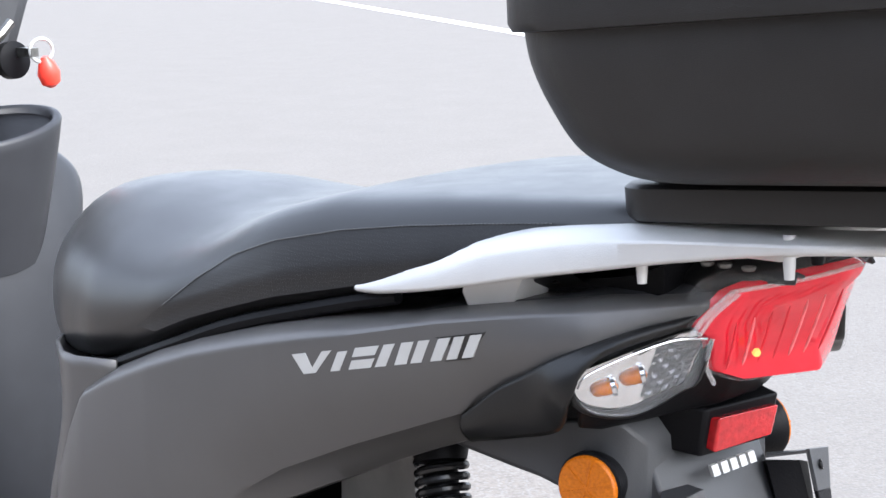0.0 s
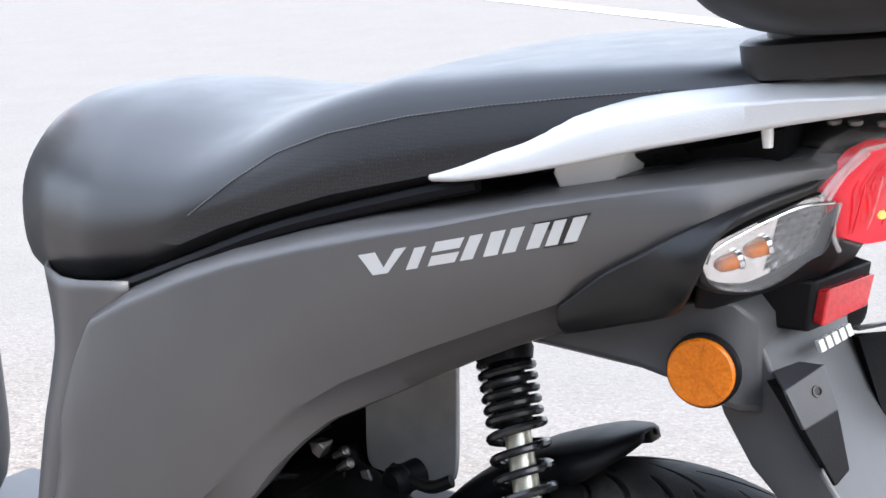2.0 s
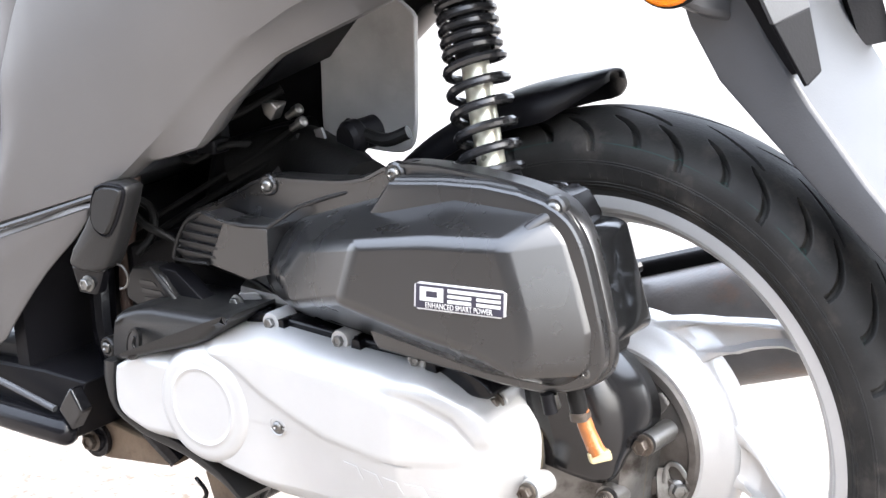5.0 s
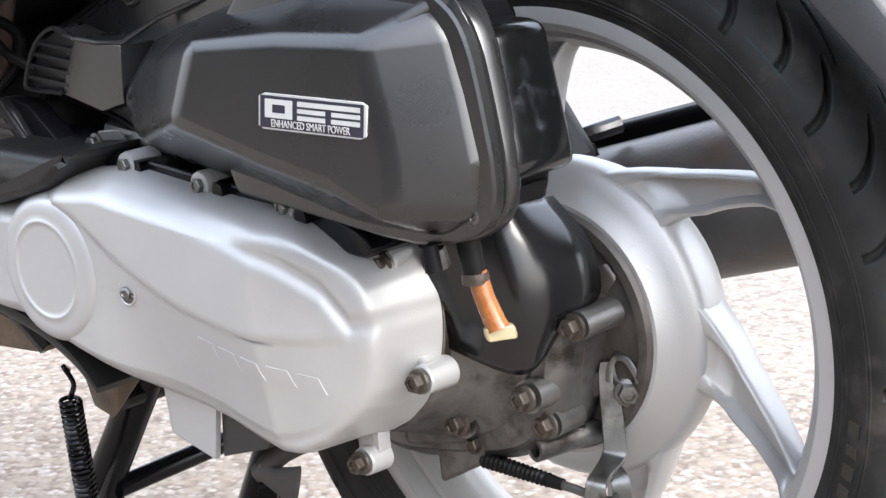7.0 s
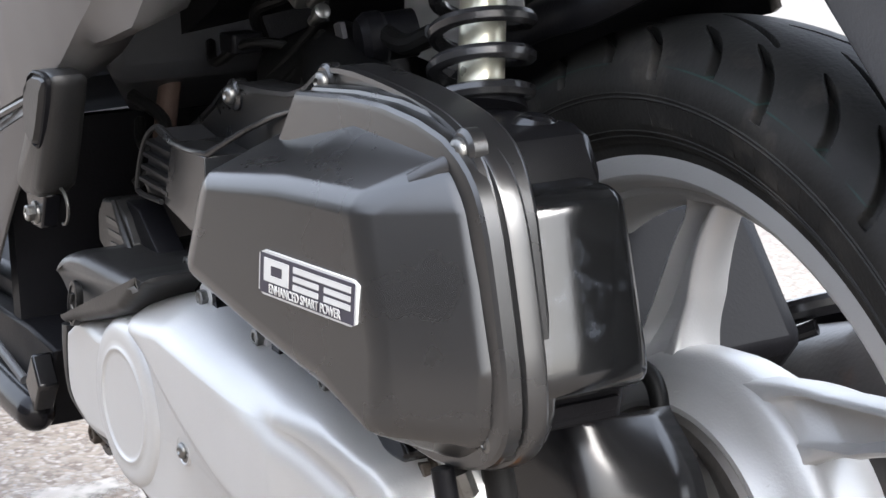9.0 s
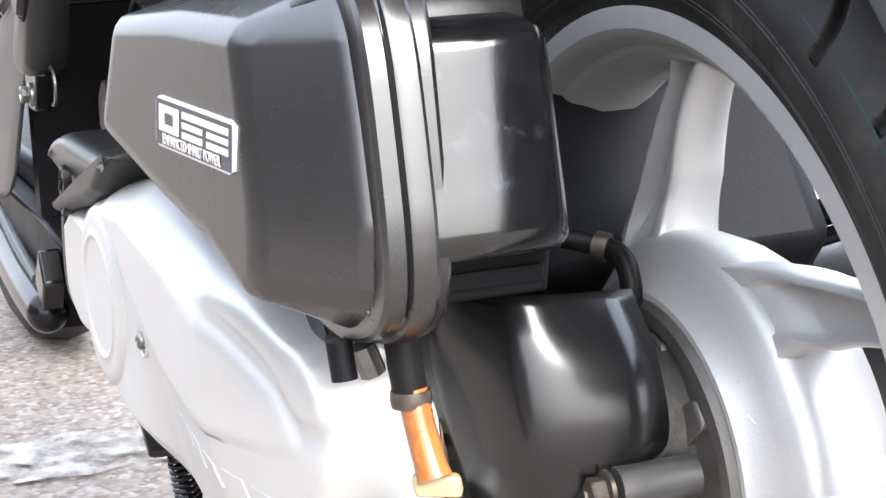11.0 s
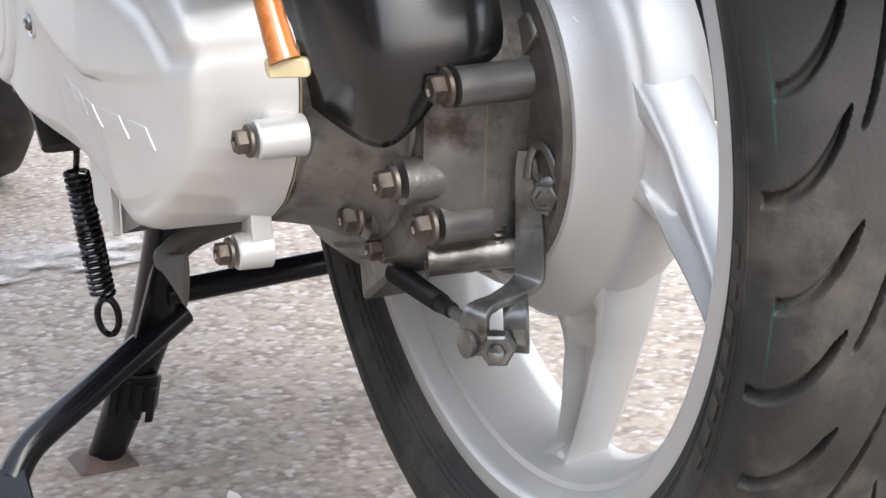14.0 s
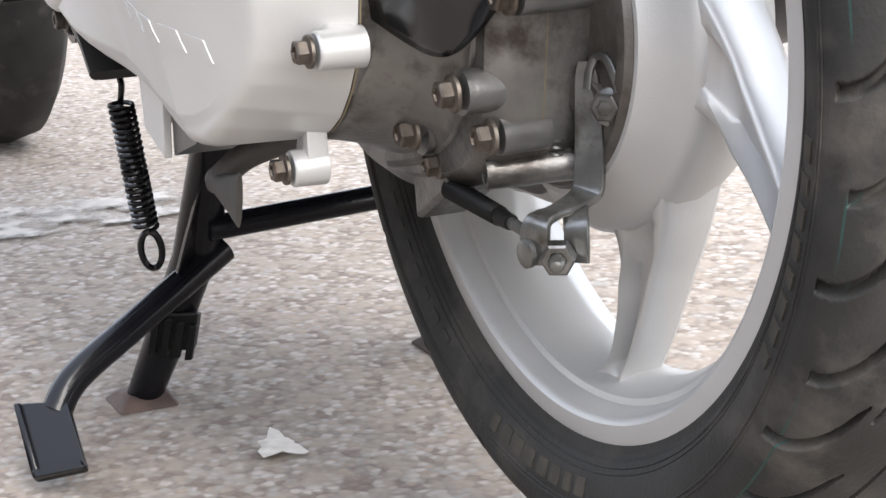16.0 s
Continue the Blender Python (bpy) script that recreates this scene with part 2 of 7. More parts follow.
def spline(points, n=40):
    """A smooth open curve through the points (Catmull-Rom)."""
    p = np.array(points, float)
    p = np.vstack([2 * p[0] - p[1], p, 2 * p[-1] - p[-2]])
    out = []
    per = max(2, n // (len(points) - 1))
    for i in range(1, len(p) - 2):
        for u in np.linspace(0, 1, per, endpoint=False):
            a, b, c, d = p[i - 1], p[i], p[i + 1], p[i + 2]
            out.append(0.5 * (2 * b + (c - a) * u + (2 * a - 5 * b + 4 * c - d) * u**2 + (3 * b - a - 3 * c + d) * u**3))
    out.append(p[-2])
    return np.array(out)


def sweep(bm, path, radius, sides=12, cap=(True, True)):
    """A round bar along a path; radius a number or one for each point."""
    p = [Vector(q) for q in path]
    rad = radius if hasattr(radius, "__len__") else [radius] * len(p)
    up = Vector((0, 0, 1)) if abs((p[1] - p[0]).normalized().z) < 0.9 else Vector((1, 0, 0))
    loops = []
    for i, q in enumerate(p):
        d = (p[min(i + 1, len(p) - 1)] - p[max(i - 1, 0)]).normalized()
        side = d.cross(up).normalized()
        up = side.cross(d).normalized()
        loops.append([q + rad[i] * (math.cos(a) * side + math.sin(a) * up) for a in np.linspace(0, 2 * math.pi, sides, endpoint=False)])
    rings(bm, loops, True, cap)
    return bm


def bar(path, radius, sides=12):
    return sweep(bmesh.new(), path, radius, sides)


def lathe(profile, centre, axis=(0, 1, 0), steps=48, close=False):
    """Turns (along, radius) pairs about an axis through centre."""
    bm = bmesh.new()
    a = Vector(axis).normalized()
    u = a.cross(Vector((0, 0, 1)) if abs(a.z) < 0.9 else Vector((1, 0, 0))).normalized()
    v = a.cross(u)
    c = Vector(centre)
    loops = [[c + a * h + r * (math.cos(t) * u + math.sin(t) * v) for t in np.linspace(0, 2 * math.pi, steps, endpoint=False)] for h, r in profile]
    if close:
        loops.append(loops[0])
    rings(bm, loops, True, (not close, not close))
    if close:
        bmesh.ops.remove_doubles(bm, verts=bm.verts[:], dist=1e-6)
    return bm


def box(bm, lo, hi):
    x0, y0, z0 = lo
    x1, y1, z1 = hi
    rings(bm, [[(x0, y0, z), (x1, y0, z), (x1, y1, z), (x0, y1, z)] for z in (z0, z1)])
    return bm


def hull(points):
    """The convex solid round some points."""
    bm = bmesh.new()
    vs = [bm.verts.new(p) for p in points]
    got = bmesh.ops.convex_hull(bm, input=vs)
    bmesh.ops.delete(bm, geom=[v for v in bm.verts if not v.link_faces], context="VERTS")
    return bm


def curve_at(xs, ys):
    return lambda x: float(np.interp(x, xs, ys))


def ease(v, a, b):
    """0 below a, 1 above b, smooth between."""
    t = float(np.clip((v - a) / (b - a), 0, 1))
    return t * t * (3 - 2 * t)


def bolt(parent, at, axis=(0, -1, 0), size=0.006, long=0.006, mat=None, flange=True, name="bolt"):
    """A hex flange bolt, its head along axis from at."""
    a = Vector(axis).normalized()
    u = a.cross(Vector((0, 0, 1)) if abs(a.z) < 0.9 else Vector((1, 0, 0))).normalized()
    v = a.cross(u)
    c = Vector(at)
    bm = bmesh.new()

    def ring(h, r, n, turn=0.0):
        return [c + a * h + r * (math.cos(t + turn) * u + math.sin(t + turn) * v) for t in np.linspace(0, 2 * math.pi, n, endpoint=False)]
    if flange:
        rings(bm, [ring(0, size * 1.35, 18), ring(long * 0.2, size * 1.3, 18), ring(long * 0.3, size * 1.0, 18)])
    rings(bm, [ring(long * 0.1, size, 6), ring(long * 0.9, size, 6), ring(long, size * 0.86, 6), ring(long, size * 0.55, 6), ring(long * 0.86, size * 0.5, 6)])
    return part(name, bm, mat or M_BOLT, parent, angle=25)


def screw(parent, at, axis, size, name="screw"):
    """A pan-head screw with a cross slot."""
    a = Vector(axis).normalized()
    bm = lathe([(0, size), (size * 0.35, size), (size * 0.6, size * 0.8), (size * 0.7, size * 0.45), (size * 0.45, size * 0.3), (size * 0.4, 0.0005)], at, a, 20)
    return part(name, bm, M_ZINC, parent, angle=40)


# ---- ground ----
def ground_material():
    m = bpy.data.materials.new("worn_asphalt")
    m.use_nodes = True
    n, k = m.node_tree.nodes, m.node_tree.links
    b = n["Principled BSDF"]
    co = n.new("ShaderNodeTexCoord")

    def noise_tex(scale, detail=6):
        t = n.new("ShaderNodeTexNoise")
        t.inputs["Scale"].default_value, t.inputs["Detail"].default_value = scale, detail
        k.new(co.outputs["Object"], t.inputs["Vector"])
        return t

    def ramp(src, stops):
        r = n.new("ShaderNodeValToRGB")
        while len(r.color_ramp.elements) < len(stops):
            r.color_ramp.elements.new(0.5)
        for e, (p, c) in zip(r.color_ramp.elements, stops):
            e.position, e.color = p, (*c, 1)
        k.new(src, r.inputs["Fac"])
        return r.outputs["Color"]

    def mix(fac, a, c, kind="MIX"):
        x = n.new("ShaderNodeMix")
        x.data_type, x.blend_type = "RGBA", kind
        if hasattr(fac, "links"):
            k.new(fac, x.inputs[0])
        else:
            x.inputs[0].default_value = fac
        k.new(a, x.inputs[6])
        if hasattr(c, "links"):
            k.new(c, x.inputs[7])
        else:
            x.inputs[7].default_value = (*c, 1)
        return x.outputs[2]
    v = n.new("ShaderNodeTexVoronoi")
    v.inputs["Scale"].default_value = 150
    v.feature = "SMOOTH_F1"
    v.inputs["Smoothness"].default_value = 0.6
    k.new(co.outputs["Object"], v.inputs["Vector"])
    bw = n.new("ShaderNodeSeparateColor")
    k.new(v.outputs["Color"], bw.inputs[0])
    stones = ramp(bw.outputs[0], [(0.15, (0.135, 0.112, 0.094)), (0.38, (0.175, 0.158, 0.142)), (0.5, (0.215, 0.172, 0.14)), (0.64, (0.2, 0.19, 0.178)), (0.86, (0.275, 0.252, 0.228))])
    gap = ramp(v.outputs["Distance"], [(0.35, (1, 1, 1)), (0.8, (0.78, 0.765, 0.75))])
    c = mix(1.0, stones, gap, "MULTIPLY")
    fines = ramp(noise_tex(42).outputs["Fac"], [(0.45, (0, 0, 0)), (0.68, (1, 1, 1))])
    c = mix(fines, c, (0.196, 0.168, 0.142))
    stain = ramp(noise_tex(3.2, 8).outputs["Fac"], [(0.35, (0.9, 0.885, 0.87)), (0.65, (1.06, 1.06, 1.06))])
    c = mix(1.0, c, stain, "MULTIPLY")
    axes, away = n.new("ShaderNodeSeparateXYZ"), n.new("ShaderNodeMapRange")   # asphalt beyond the scooter coloured darker and greyer, offsetting its overbright light
    k.new(co.outputs["Object"], axes.inputs[0])
    away.inputs[1].default_value, away.inputs[2].default_value, away.inputs[4].default_value = 0.5, 1.8, 0.75
    k.new(axes.outputs[1], away.inputs[0])
    c = mix(away.outputs[0], c, (0.158, 0.151, 0.142))
    k.new(c, b.inputs["Base Color"])
    b.inputs["Roughness"].default_value = 0.9
    b.inputs["Specular IOR Level"].default_value = 0.12
    bu = n.new("ShaderNodeBump")
    bu.inputs["Strength"].default_value, bu.inputs["Distance"].default_value = 0.35, 0.003
    bu.invert = True
    k.new(v.outputs["Distance"], bu.inputs["Height"])
    k.new(bu.outputs["Normal"], b.inputs["Normal"])
    return m


M_GROUND = ground_material()
bm = bmesh.new()
rings(bm, [[(-900, y, 0) for y in (-900, -3, 0, 3, 900)]] + [[(x, y, 0) for y in (-900, -3, 0, 3, 900)] for x in (-3, 0, 3, 900)], closed=False)
tagged(part("ground", bm, M_GROUND), "worn grey-brown asphalt of a car park with pale aggregate", "asphalt ground", kind="structure")
M_LINE = material("worn_white_road_paint", (0.62, 0.61, 0.59), 0.7, 0.0, 0.08, 60, 0.4, 200, dirt=(0.4, 0.37, 0.34), dirt_at=0.6, dirt_scale=30)
M_LINE_OLD = material("faded_road_paint", (0.27, 0.248, 0.222), 0.8, 0.0, 0.15, 40, 0.7, 170, dirt=(0.22, 0.192, 0.168), dirt_at=0.5, dirt_scale=22)
ln, lk = M_LINE_OLD.node_tree.nodes, M_LINE_OLD.node_tree.links
wear = ln.new("ShaderNodeTexNoise")
wear.inputs["Scale"].default_value, wear.inputs["Detail"].default_value = 28, 8
wc = ln.new("ShaderNodeTexCoord")
lk.new(wc.outputs["Object"], wear.inputs["Vector"])
wr = ln.new("ShaderNodeValToRGB")
wr.color_ramp.elements[0].position, wr.color_ramp.elements[1].position = 0.36, 0.6
lk.new(wear.outputs["Fac"], wr.inputs["Fac"])
lk.new(wr.outputs["Color"], ln["Principled BSDF"].inputs["Alpha"])


def ground_stripe(name, a, b, wide, label, mat, uneven):
    """A painted stripe, its edges a little uneven."""
    a, b = Vector((*a, 0.004)), Vector((*b, 0.004))
    side = (b - a).cross(Vector((0, 0, 1))).normalized() * wide / 2
    bm = bmesh.new()
    rnd = random.Random(7)
    row = []
    for i in range(41):
        c = a.lerp(b, i / 40)
        row.append([c - side * (1 + rnd.uniform(-uneven, uneven)), c + side * (1 + rnd.uniform(-uneven, uneven))])
    rings(bm, row, closed=False)
    return tagged(part(name, bm, mat), label, "road marking", kind="structure")


# unseen wall, added to block low sky light and darken side reflections
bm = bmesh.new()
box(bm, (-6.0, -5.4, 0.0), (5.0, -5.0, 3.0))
M_WALL = material("dark_shade_wall", (0.075, 0.07, 0.066), 0.9, 0.0, 0.2, 3, 0.3, 60, dirt=(0.05, 0.046, 0.042), dirt_at=0.5, dirt_scale=1.5)
tagged(part("shade_wall", bm, M_WALL), "unseen dark wall added to darken reflections on the near side", "wall", kind="structure")
ground_stripe("parking_line", (-24.0, 19.9), (-1.0, 6.1), 0.2, "long worn white painted parking line on the asphalt", M_LINE, 0.05)
ground_stripe("painted_line", (-1.10, -1.6), (-1.06, 0.1), 0.12, "worn pale painted line on the asphalt under the scooter", M_LINE_OLD, 0.22)

M_SPLASH = material("dried_paint", (0.36, 0.335, 0.3), 0.8, 0.0, 0.15, 90, 0.5, 200, dirt=(0.24, 0.215, 0.19), dirt_at=0.55, dirt_scale=60)
rs = random.Random(21)
bm = bmesh.new()
ctr = bm.verts.new((-0.335, -0.066, 0.0042))
ring = [bm.verts.new((-0.335 + r * math.cos(a) * 1.25, -0.066 + r * math.sin(a), 0.004)) for a, r in ((2 * math.pi * k / 22 + rs.uniform(-0.1, 0.1), rs.uniform(0.009, 0.013) + (0.014 * max(0.0, math.sin(2.5 * 2 * math.pi * k / 22 + 0.6)) ** 2)) for k in range(22))]
for k in range(22):
    bm.faces.new((ctr, ring[k], ring[(k + 1) % 22]))
tagged(part("paint_splash", bm, M_SPLASH), "small pale star-shaped splash of paint on the asphalt", "paint splash", kind="structure")

# ---- scooter ----
scooter = thing("scooter", "matt grey motor scooter standing on its centre stand", "scooter")
AX = 0.303


def ybody(x):
    return float(np.interp(x, [-0.6, -0.5, -0.45, -0.3, -0.15, -0.05, 0.05, 0.13, 0.2, 0.26], [-0.17, -0.19, -0.203, -0.207, -0.2, -0.185, -0.164, -0.145, -0.088, -0.06]))


CREASE = ([-0.52, -0.5, -0.47, -0.445, -0.425, -0.403, -0.362, -0.303, -0.246, -0.176, -0.11, -0.066, 0.013, 0.087, 0.13, 0.16, 0.2, 0.22],
          [0.464, 0.48, 0.55, 0.605, 0.645, 0.679, 0.698, 0.72, 0.738, 0.755, 0.768, 0.776, 0.792, 0.803, 0.808, 0.811, 0.8145, 0.816])
LOW = ([-0.52, -0.36, -0.332, -0.294, -0.266, -0.238, -0.207, -0.163, -0.091, -0.024, 0.018, 0.035, 0.07, 0.1, 0.135, 0.17, 0.2],
       [0.462, 0.508, 0.522, 0.551, 0.575, 0.601, 0.627, 0.652, 0.682, 0.707, 0.7225, 0.738, 0.757, 0.770, 0.784, 0.797, 0.806])
LOW_Y = ([-0.4, -0.3, -0.165, 0.02, 0.1, 0.135, 0.2], [-0.203, -0.197, -0.178, -0.151, -0.152, -0.148, -0.084])
EDGE = ([-0.52, -0.369, -0.342, -0.319, -0.29, -0.263, -0.239, -0.214, -0.19, -0.154, -0.111, -0.077, -0.041, 0.001, 0.014, 0.02, 0.035, 0.1, 0.2],
        [0.457, 0.504, 0.517, 0.532, 0.538, 0.546, 0.574, 0.597, 0.615, 0.631, 0.65, 0.665, 0.679, 0.694, 0.702, 0.717, 0.734, 0.766, 0.802])
EDGE_Y = ([-0.5, -0.36, -0.25, -0.16, -0.08, 0.0, 0.016, 0.03, 0.1, 0.2], [-0.2, -0.197, -0.18, -0.155, -0.13, -0.116, -0.125, -0.148, -0.15, -0.082])


def fade_low(x):
    return float(np.clip((0.0 - x) / 0.1, 0, 1))


def side_shell(sign):
    """A side panel: shoulder, crease, flank, lower crease and turned-in edge, by stations along the scooter."""
    bm = bmesh.new()
    loops = []
    for x in np.linspace(-0.505, 0.2, 150):
        yc, zc = ybody(x), np.interp(x, *CREASE)
        y2, z2 = np.interp(x, *LOW_Y), np.interp(x, *LOW)
        y3, z3 = np.interp(x, *EDGE_Y), np.interp(x, *EDGE)
        if sign > 0:
            z2, z3 = z2 + 0.05 * fade_low(x), z3 + 0.06 * fade_low(x)
        z2 = min(z2, zc - 0.004)
        z3 = min(z3, z2 - 0.003)
        fade = np.clip((-0.02 - x) / 0.1, 0, 1)
        top = zc + 0.010 + 0.007 * fade
        rise = top - zc
        pts = [(-0.05, top + 0.004), (yc + 0.075, top), (yc + 0.045, zc + rise * 0.93), (yc + 0.022, zc + rise * 0.74), (yc + 0.008, zc + rise * 0.42), (yc + 0.0026, zc + rise * 0.2), (yc + 0.0007, zc + rise * 0.08)]
        h = zc - z2
        pts += [(yc, zc)] + [(yc + (y2 - yc) * u - 0.008 * math.sin(math.pi * u) * min(1, h / 0.08), zc - h * u) for u in (0.02, 0.06, 0.12, 0.2, 0.28, 0.36, 0.44, 0.52, 0.6, 0.68, 0.76, 0.84, 0.92, 0.97)]
        pts += [(y2, z2), (y2 + (y3 - y2) * 0.12, z2 + (z3 - z2) * 0.06), (y2 + (y3 - y2) * 0.6, z2 + (z3 - z2) * 0.5), (y3, z3), (y3 + 0.006, z3 - 0.001), (y3 + 0.03, z3 + 0.008)]
        # the flank folds back in front of a slanted line that fades out upwards
        pts = [(y + 0.3 * max(0.0, (-0.497 + 0.62 * (z - 0.462)) - x + 0.012) * (1 - ease(z, 0.52, 0.60)), z) if z < 0.6 else (y, z) for y, z in pts]
        loops.append([(x, -y if sign > 0 else y, z) for y, z in pts])
    rings(bm, loops, closed=False)
    return bm


for sign in (-1, 1):
    part("side_panel", side_shell(sign), M_BODY, scooter, "matt grey painted side panel with a swept lower edge" if sign < 0 else "", angle=33, thick=0.003)

# the panels' shared front, wrapped round under the seat nose
bm = bmesh.new()
loops = []
for z in np.linspace(0.457, 0.715, 26):
    xc = float(np.interp(z, [0.457, 0.48, 0.55, 0.605, 0.645, 0.68, 0.72], [-0.52, -0.5, -0.47, -0.445, -0.428, -0.42, -0.415])) + 0.004
    yc = ybody(xc)
    k = float(np.interp(z, [0.457, 0.6, 0.66, 0.715], [0.9, 1.0, 1.1, 1.35]))
    half = [(xc + 0.045, yc + 0.014), (xc + 0.02, yc + 0.006), (xc, yc + 0.001), (xc - 0.02 * k, yc + 0.006), (xc - 0.052 * k, yc + 0.03), (xc - 0.08 * k, yc + 0.07), (xc - 0.095 * k, yc + 0.13), (xc - 0.098 * k, 0)]
    loops.append([(x, y, z) for x, y in half] + [(x, -y, z) for x, y in half[-2::-1]])
rings(bm, loops, closed=False)
part("front_skirt", bm, M_BODY, scooter, angle=80, thick=0.003)

# dark inner body that fills the space between the panels
bm = bmesh.new()
loops = []
for x in np.linspace(-0.46, 0.17, 24):
    zb = np.interp(x, *EDGE) + 0.03
    zt = np.interp(x, *CREASE) + 0.02
    loops.append([(x, -0.1, zb), (x, 0.05, zb + 0.02), (x, 0.05, max(zt, zb + 0.03)), (x, -0.1, max(zt, zb + 0.02))])
rings(bm, loops)
part("inner_frame_cover", bm, M_BLACK, scooter)


# seat
SEAT_PROFILES = []


def seat():
    bm = bmesh.new()
    xs = np.r_[np.linspace(-0.64, -0.54, 9), np.linspace(-0.52, 0.19, 38)]
    top = curve_at([-0.64, -0.62, -0.58, -0.54, -0.48, -0.42, -0.33, -0.26, -0.2, -0.12, -0.02, 0.12, 0.19], [0.765, 0.80, 0.832, 0.846, 0.851, 0.849, 0.842, 0.845, 0.862, 0.88, 0.886, 0.889, 0.889])
    low = curve_at([-0.64, -0.6, -0.54, -0.48, -0.43, -0.385, -0.306, -0.26, -0.205, -0.153, -0.085, -0.04, 0.12, 0.19], [0.745, 0.708, 0.695, 0.695, 0.70, 0.711, 0.737, 0.754, 0.77, 0.784, 0.797, 0.806, 0.838, 0.85])
    half = curve_at([-0.64, -0.625, -0.6, -0.56, -0.5, -0.42, -0.3, -0.15, 0.0, 0.12, 0.19], [0.01, 0.05, 0.09, 0.125, 0.158, 0.182, 0.192, 0.186, 0.165, 0.137, 0.115])
    loops = []
    for x in xs:
        t, l, w = top(x), low(x), half(x)
        h = t - l
        rear = np.clip((x + 0.3) / 0.12, 0, 1)
        wt = w * (0.62 + 0.2 * rear)
        edge = t - h * (0.22 - 0.1 * rear)
        prof = [(0, l), (w * 0.8, l), (w * 0.95, l + 0.004), (w, l + 0.02), (w * 1.01, l + h * 0.3), (w * 0.985, l + h * 0.5), (wt + (w - wt) * 0.7, l + (edge - l) * 0.85), (wt + (w - wt) * 0.3, edge + 0.002), (wt * 0.9, edge + (t - edge) * 0.62), (wt * 0.55, t - 0.002), (0, t)]
        SEAT_PROFILES.append((x, prof))
        loops.append([(x, -y, z) for y, z in prof] + [(x, y, z) for y, z in prof[-2:0:-1]])
    rings(bm, loops)
    return bm


seat_ob = part("seat", seat(), M_SEAT, scooter, "black vinyl dual seat with a stitched side seam", angle=80, sub=1)


def seat_side(x, z):
    """How far out the seat's side is at a place."""
    i = int(np.clip(np.searchsorted([q[0] for q in SEAT_PROFILES], x), 1, len(SEAT_PROFILES) - 1))
    (xa, pa), (xb, pb) = SEAT_PROFILES[i - 1], SEAT_PROFILES[i]
    u = (x - xa) / (xb - xa)
    side = [(a[0] * (1 - u) + b[0] * u, a[1] * (1 - u) + b[1] * u) for a, b in zip(pa[3:], pb[3:])]
    return float(np.interp(z, [q[1] for q in side], [q[0] for q in side]))


seam = [(x, -seat_side(x, z) - 0.0003, z) for x, z in np.stack([np.linspace(-0.29, 0.1, 60), np.interp(np.linspace(-0.29, 0.1, 60), [-0.29, -0.25, -0.206, -0.156, -0.089, -0.023, 0.037, 0.1], [0.774, 0.800, 0.824, 0.840, 0.853, 0.861, 0.866, 0.870])], 1)]


# wheel
wheel = part("rear_wheel", lathe([(-0.036, 0.055), (-0.036, 0.0765), (-0.0357, 0.078), (-0.0308, 0.0815), (-0.0246, 0.0885), (-0.0206, 0.0945), (-0.0165, 0.098), (-0.011, 0.099), (0.0, 0.0985), (0.014, 0.093), (0.026, 0.085), (0.034, 0.07), (0.045, 0.045), (0.045, 0.012), (-0.03, 0.012)], (0, 0, AX), steps=64, close=True), M_WHEEL, scooter, "silver cast wheel hub", angle=40)
RIM = [(-0.034, 0.1895), (-0.0335, 0.1915), (-0.031, 0.1915), (-0.027, 0.187), (0.027, 0.187), (0.031, 0.1915), (0.034, 0.190), (0.034, 0.187), (0.031, 0.179), (0.024, 0.175), (0.02, 0.170), (0.01, 0.165),
       (-0.006, 0.165), (-0.012, 0.168), (-0.019, 0.1705), (-0.0215, 0.1725), (-0.0225, 0.1755), (-0.030, 0.1785), (-0.0325, 0.180), (-0.034, 0.1825)]
part("rim", lathe(RIM, (0, 0, AX), steps=128, close=True), M_WHEEL, wheel, "silver painted cast rim", angle=30)


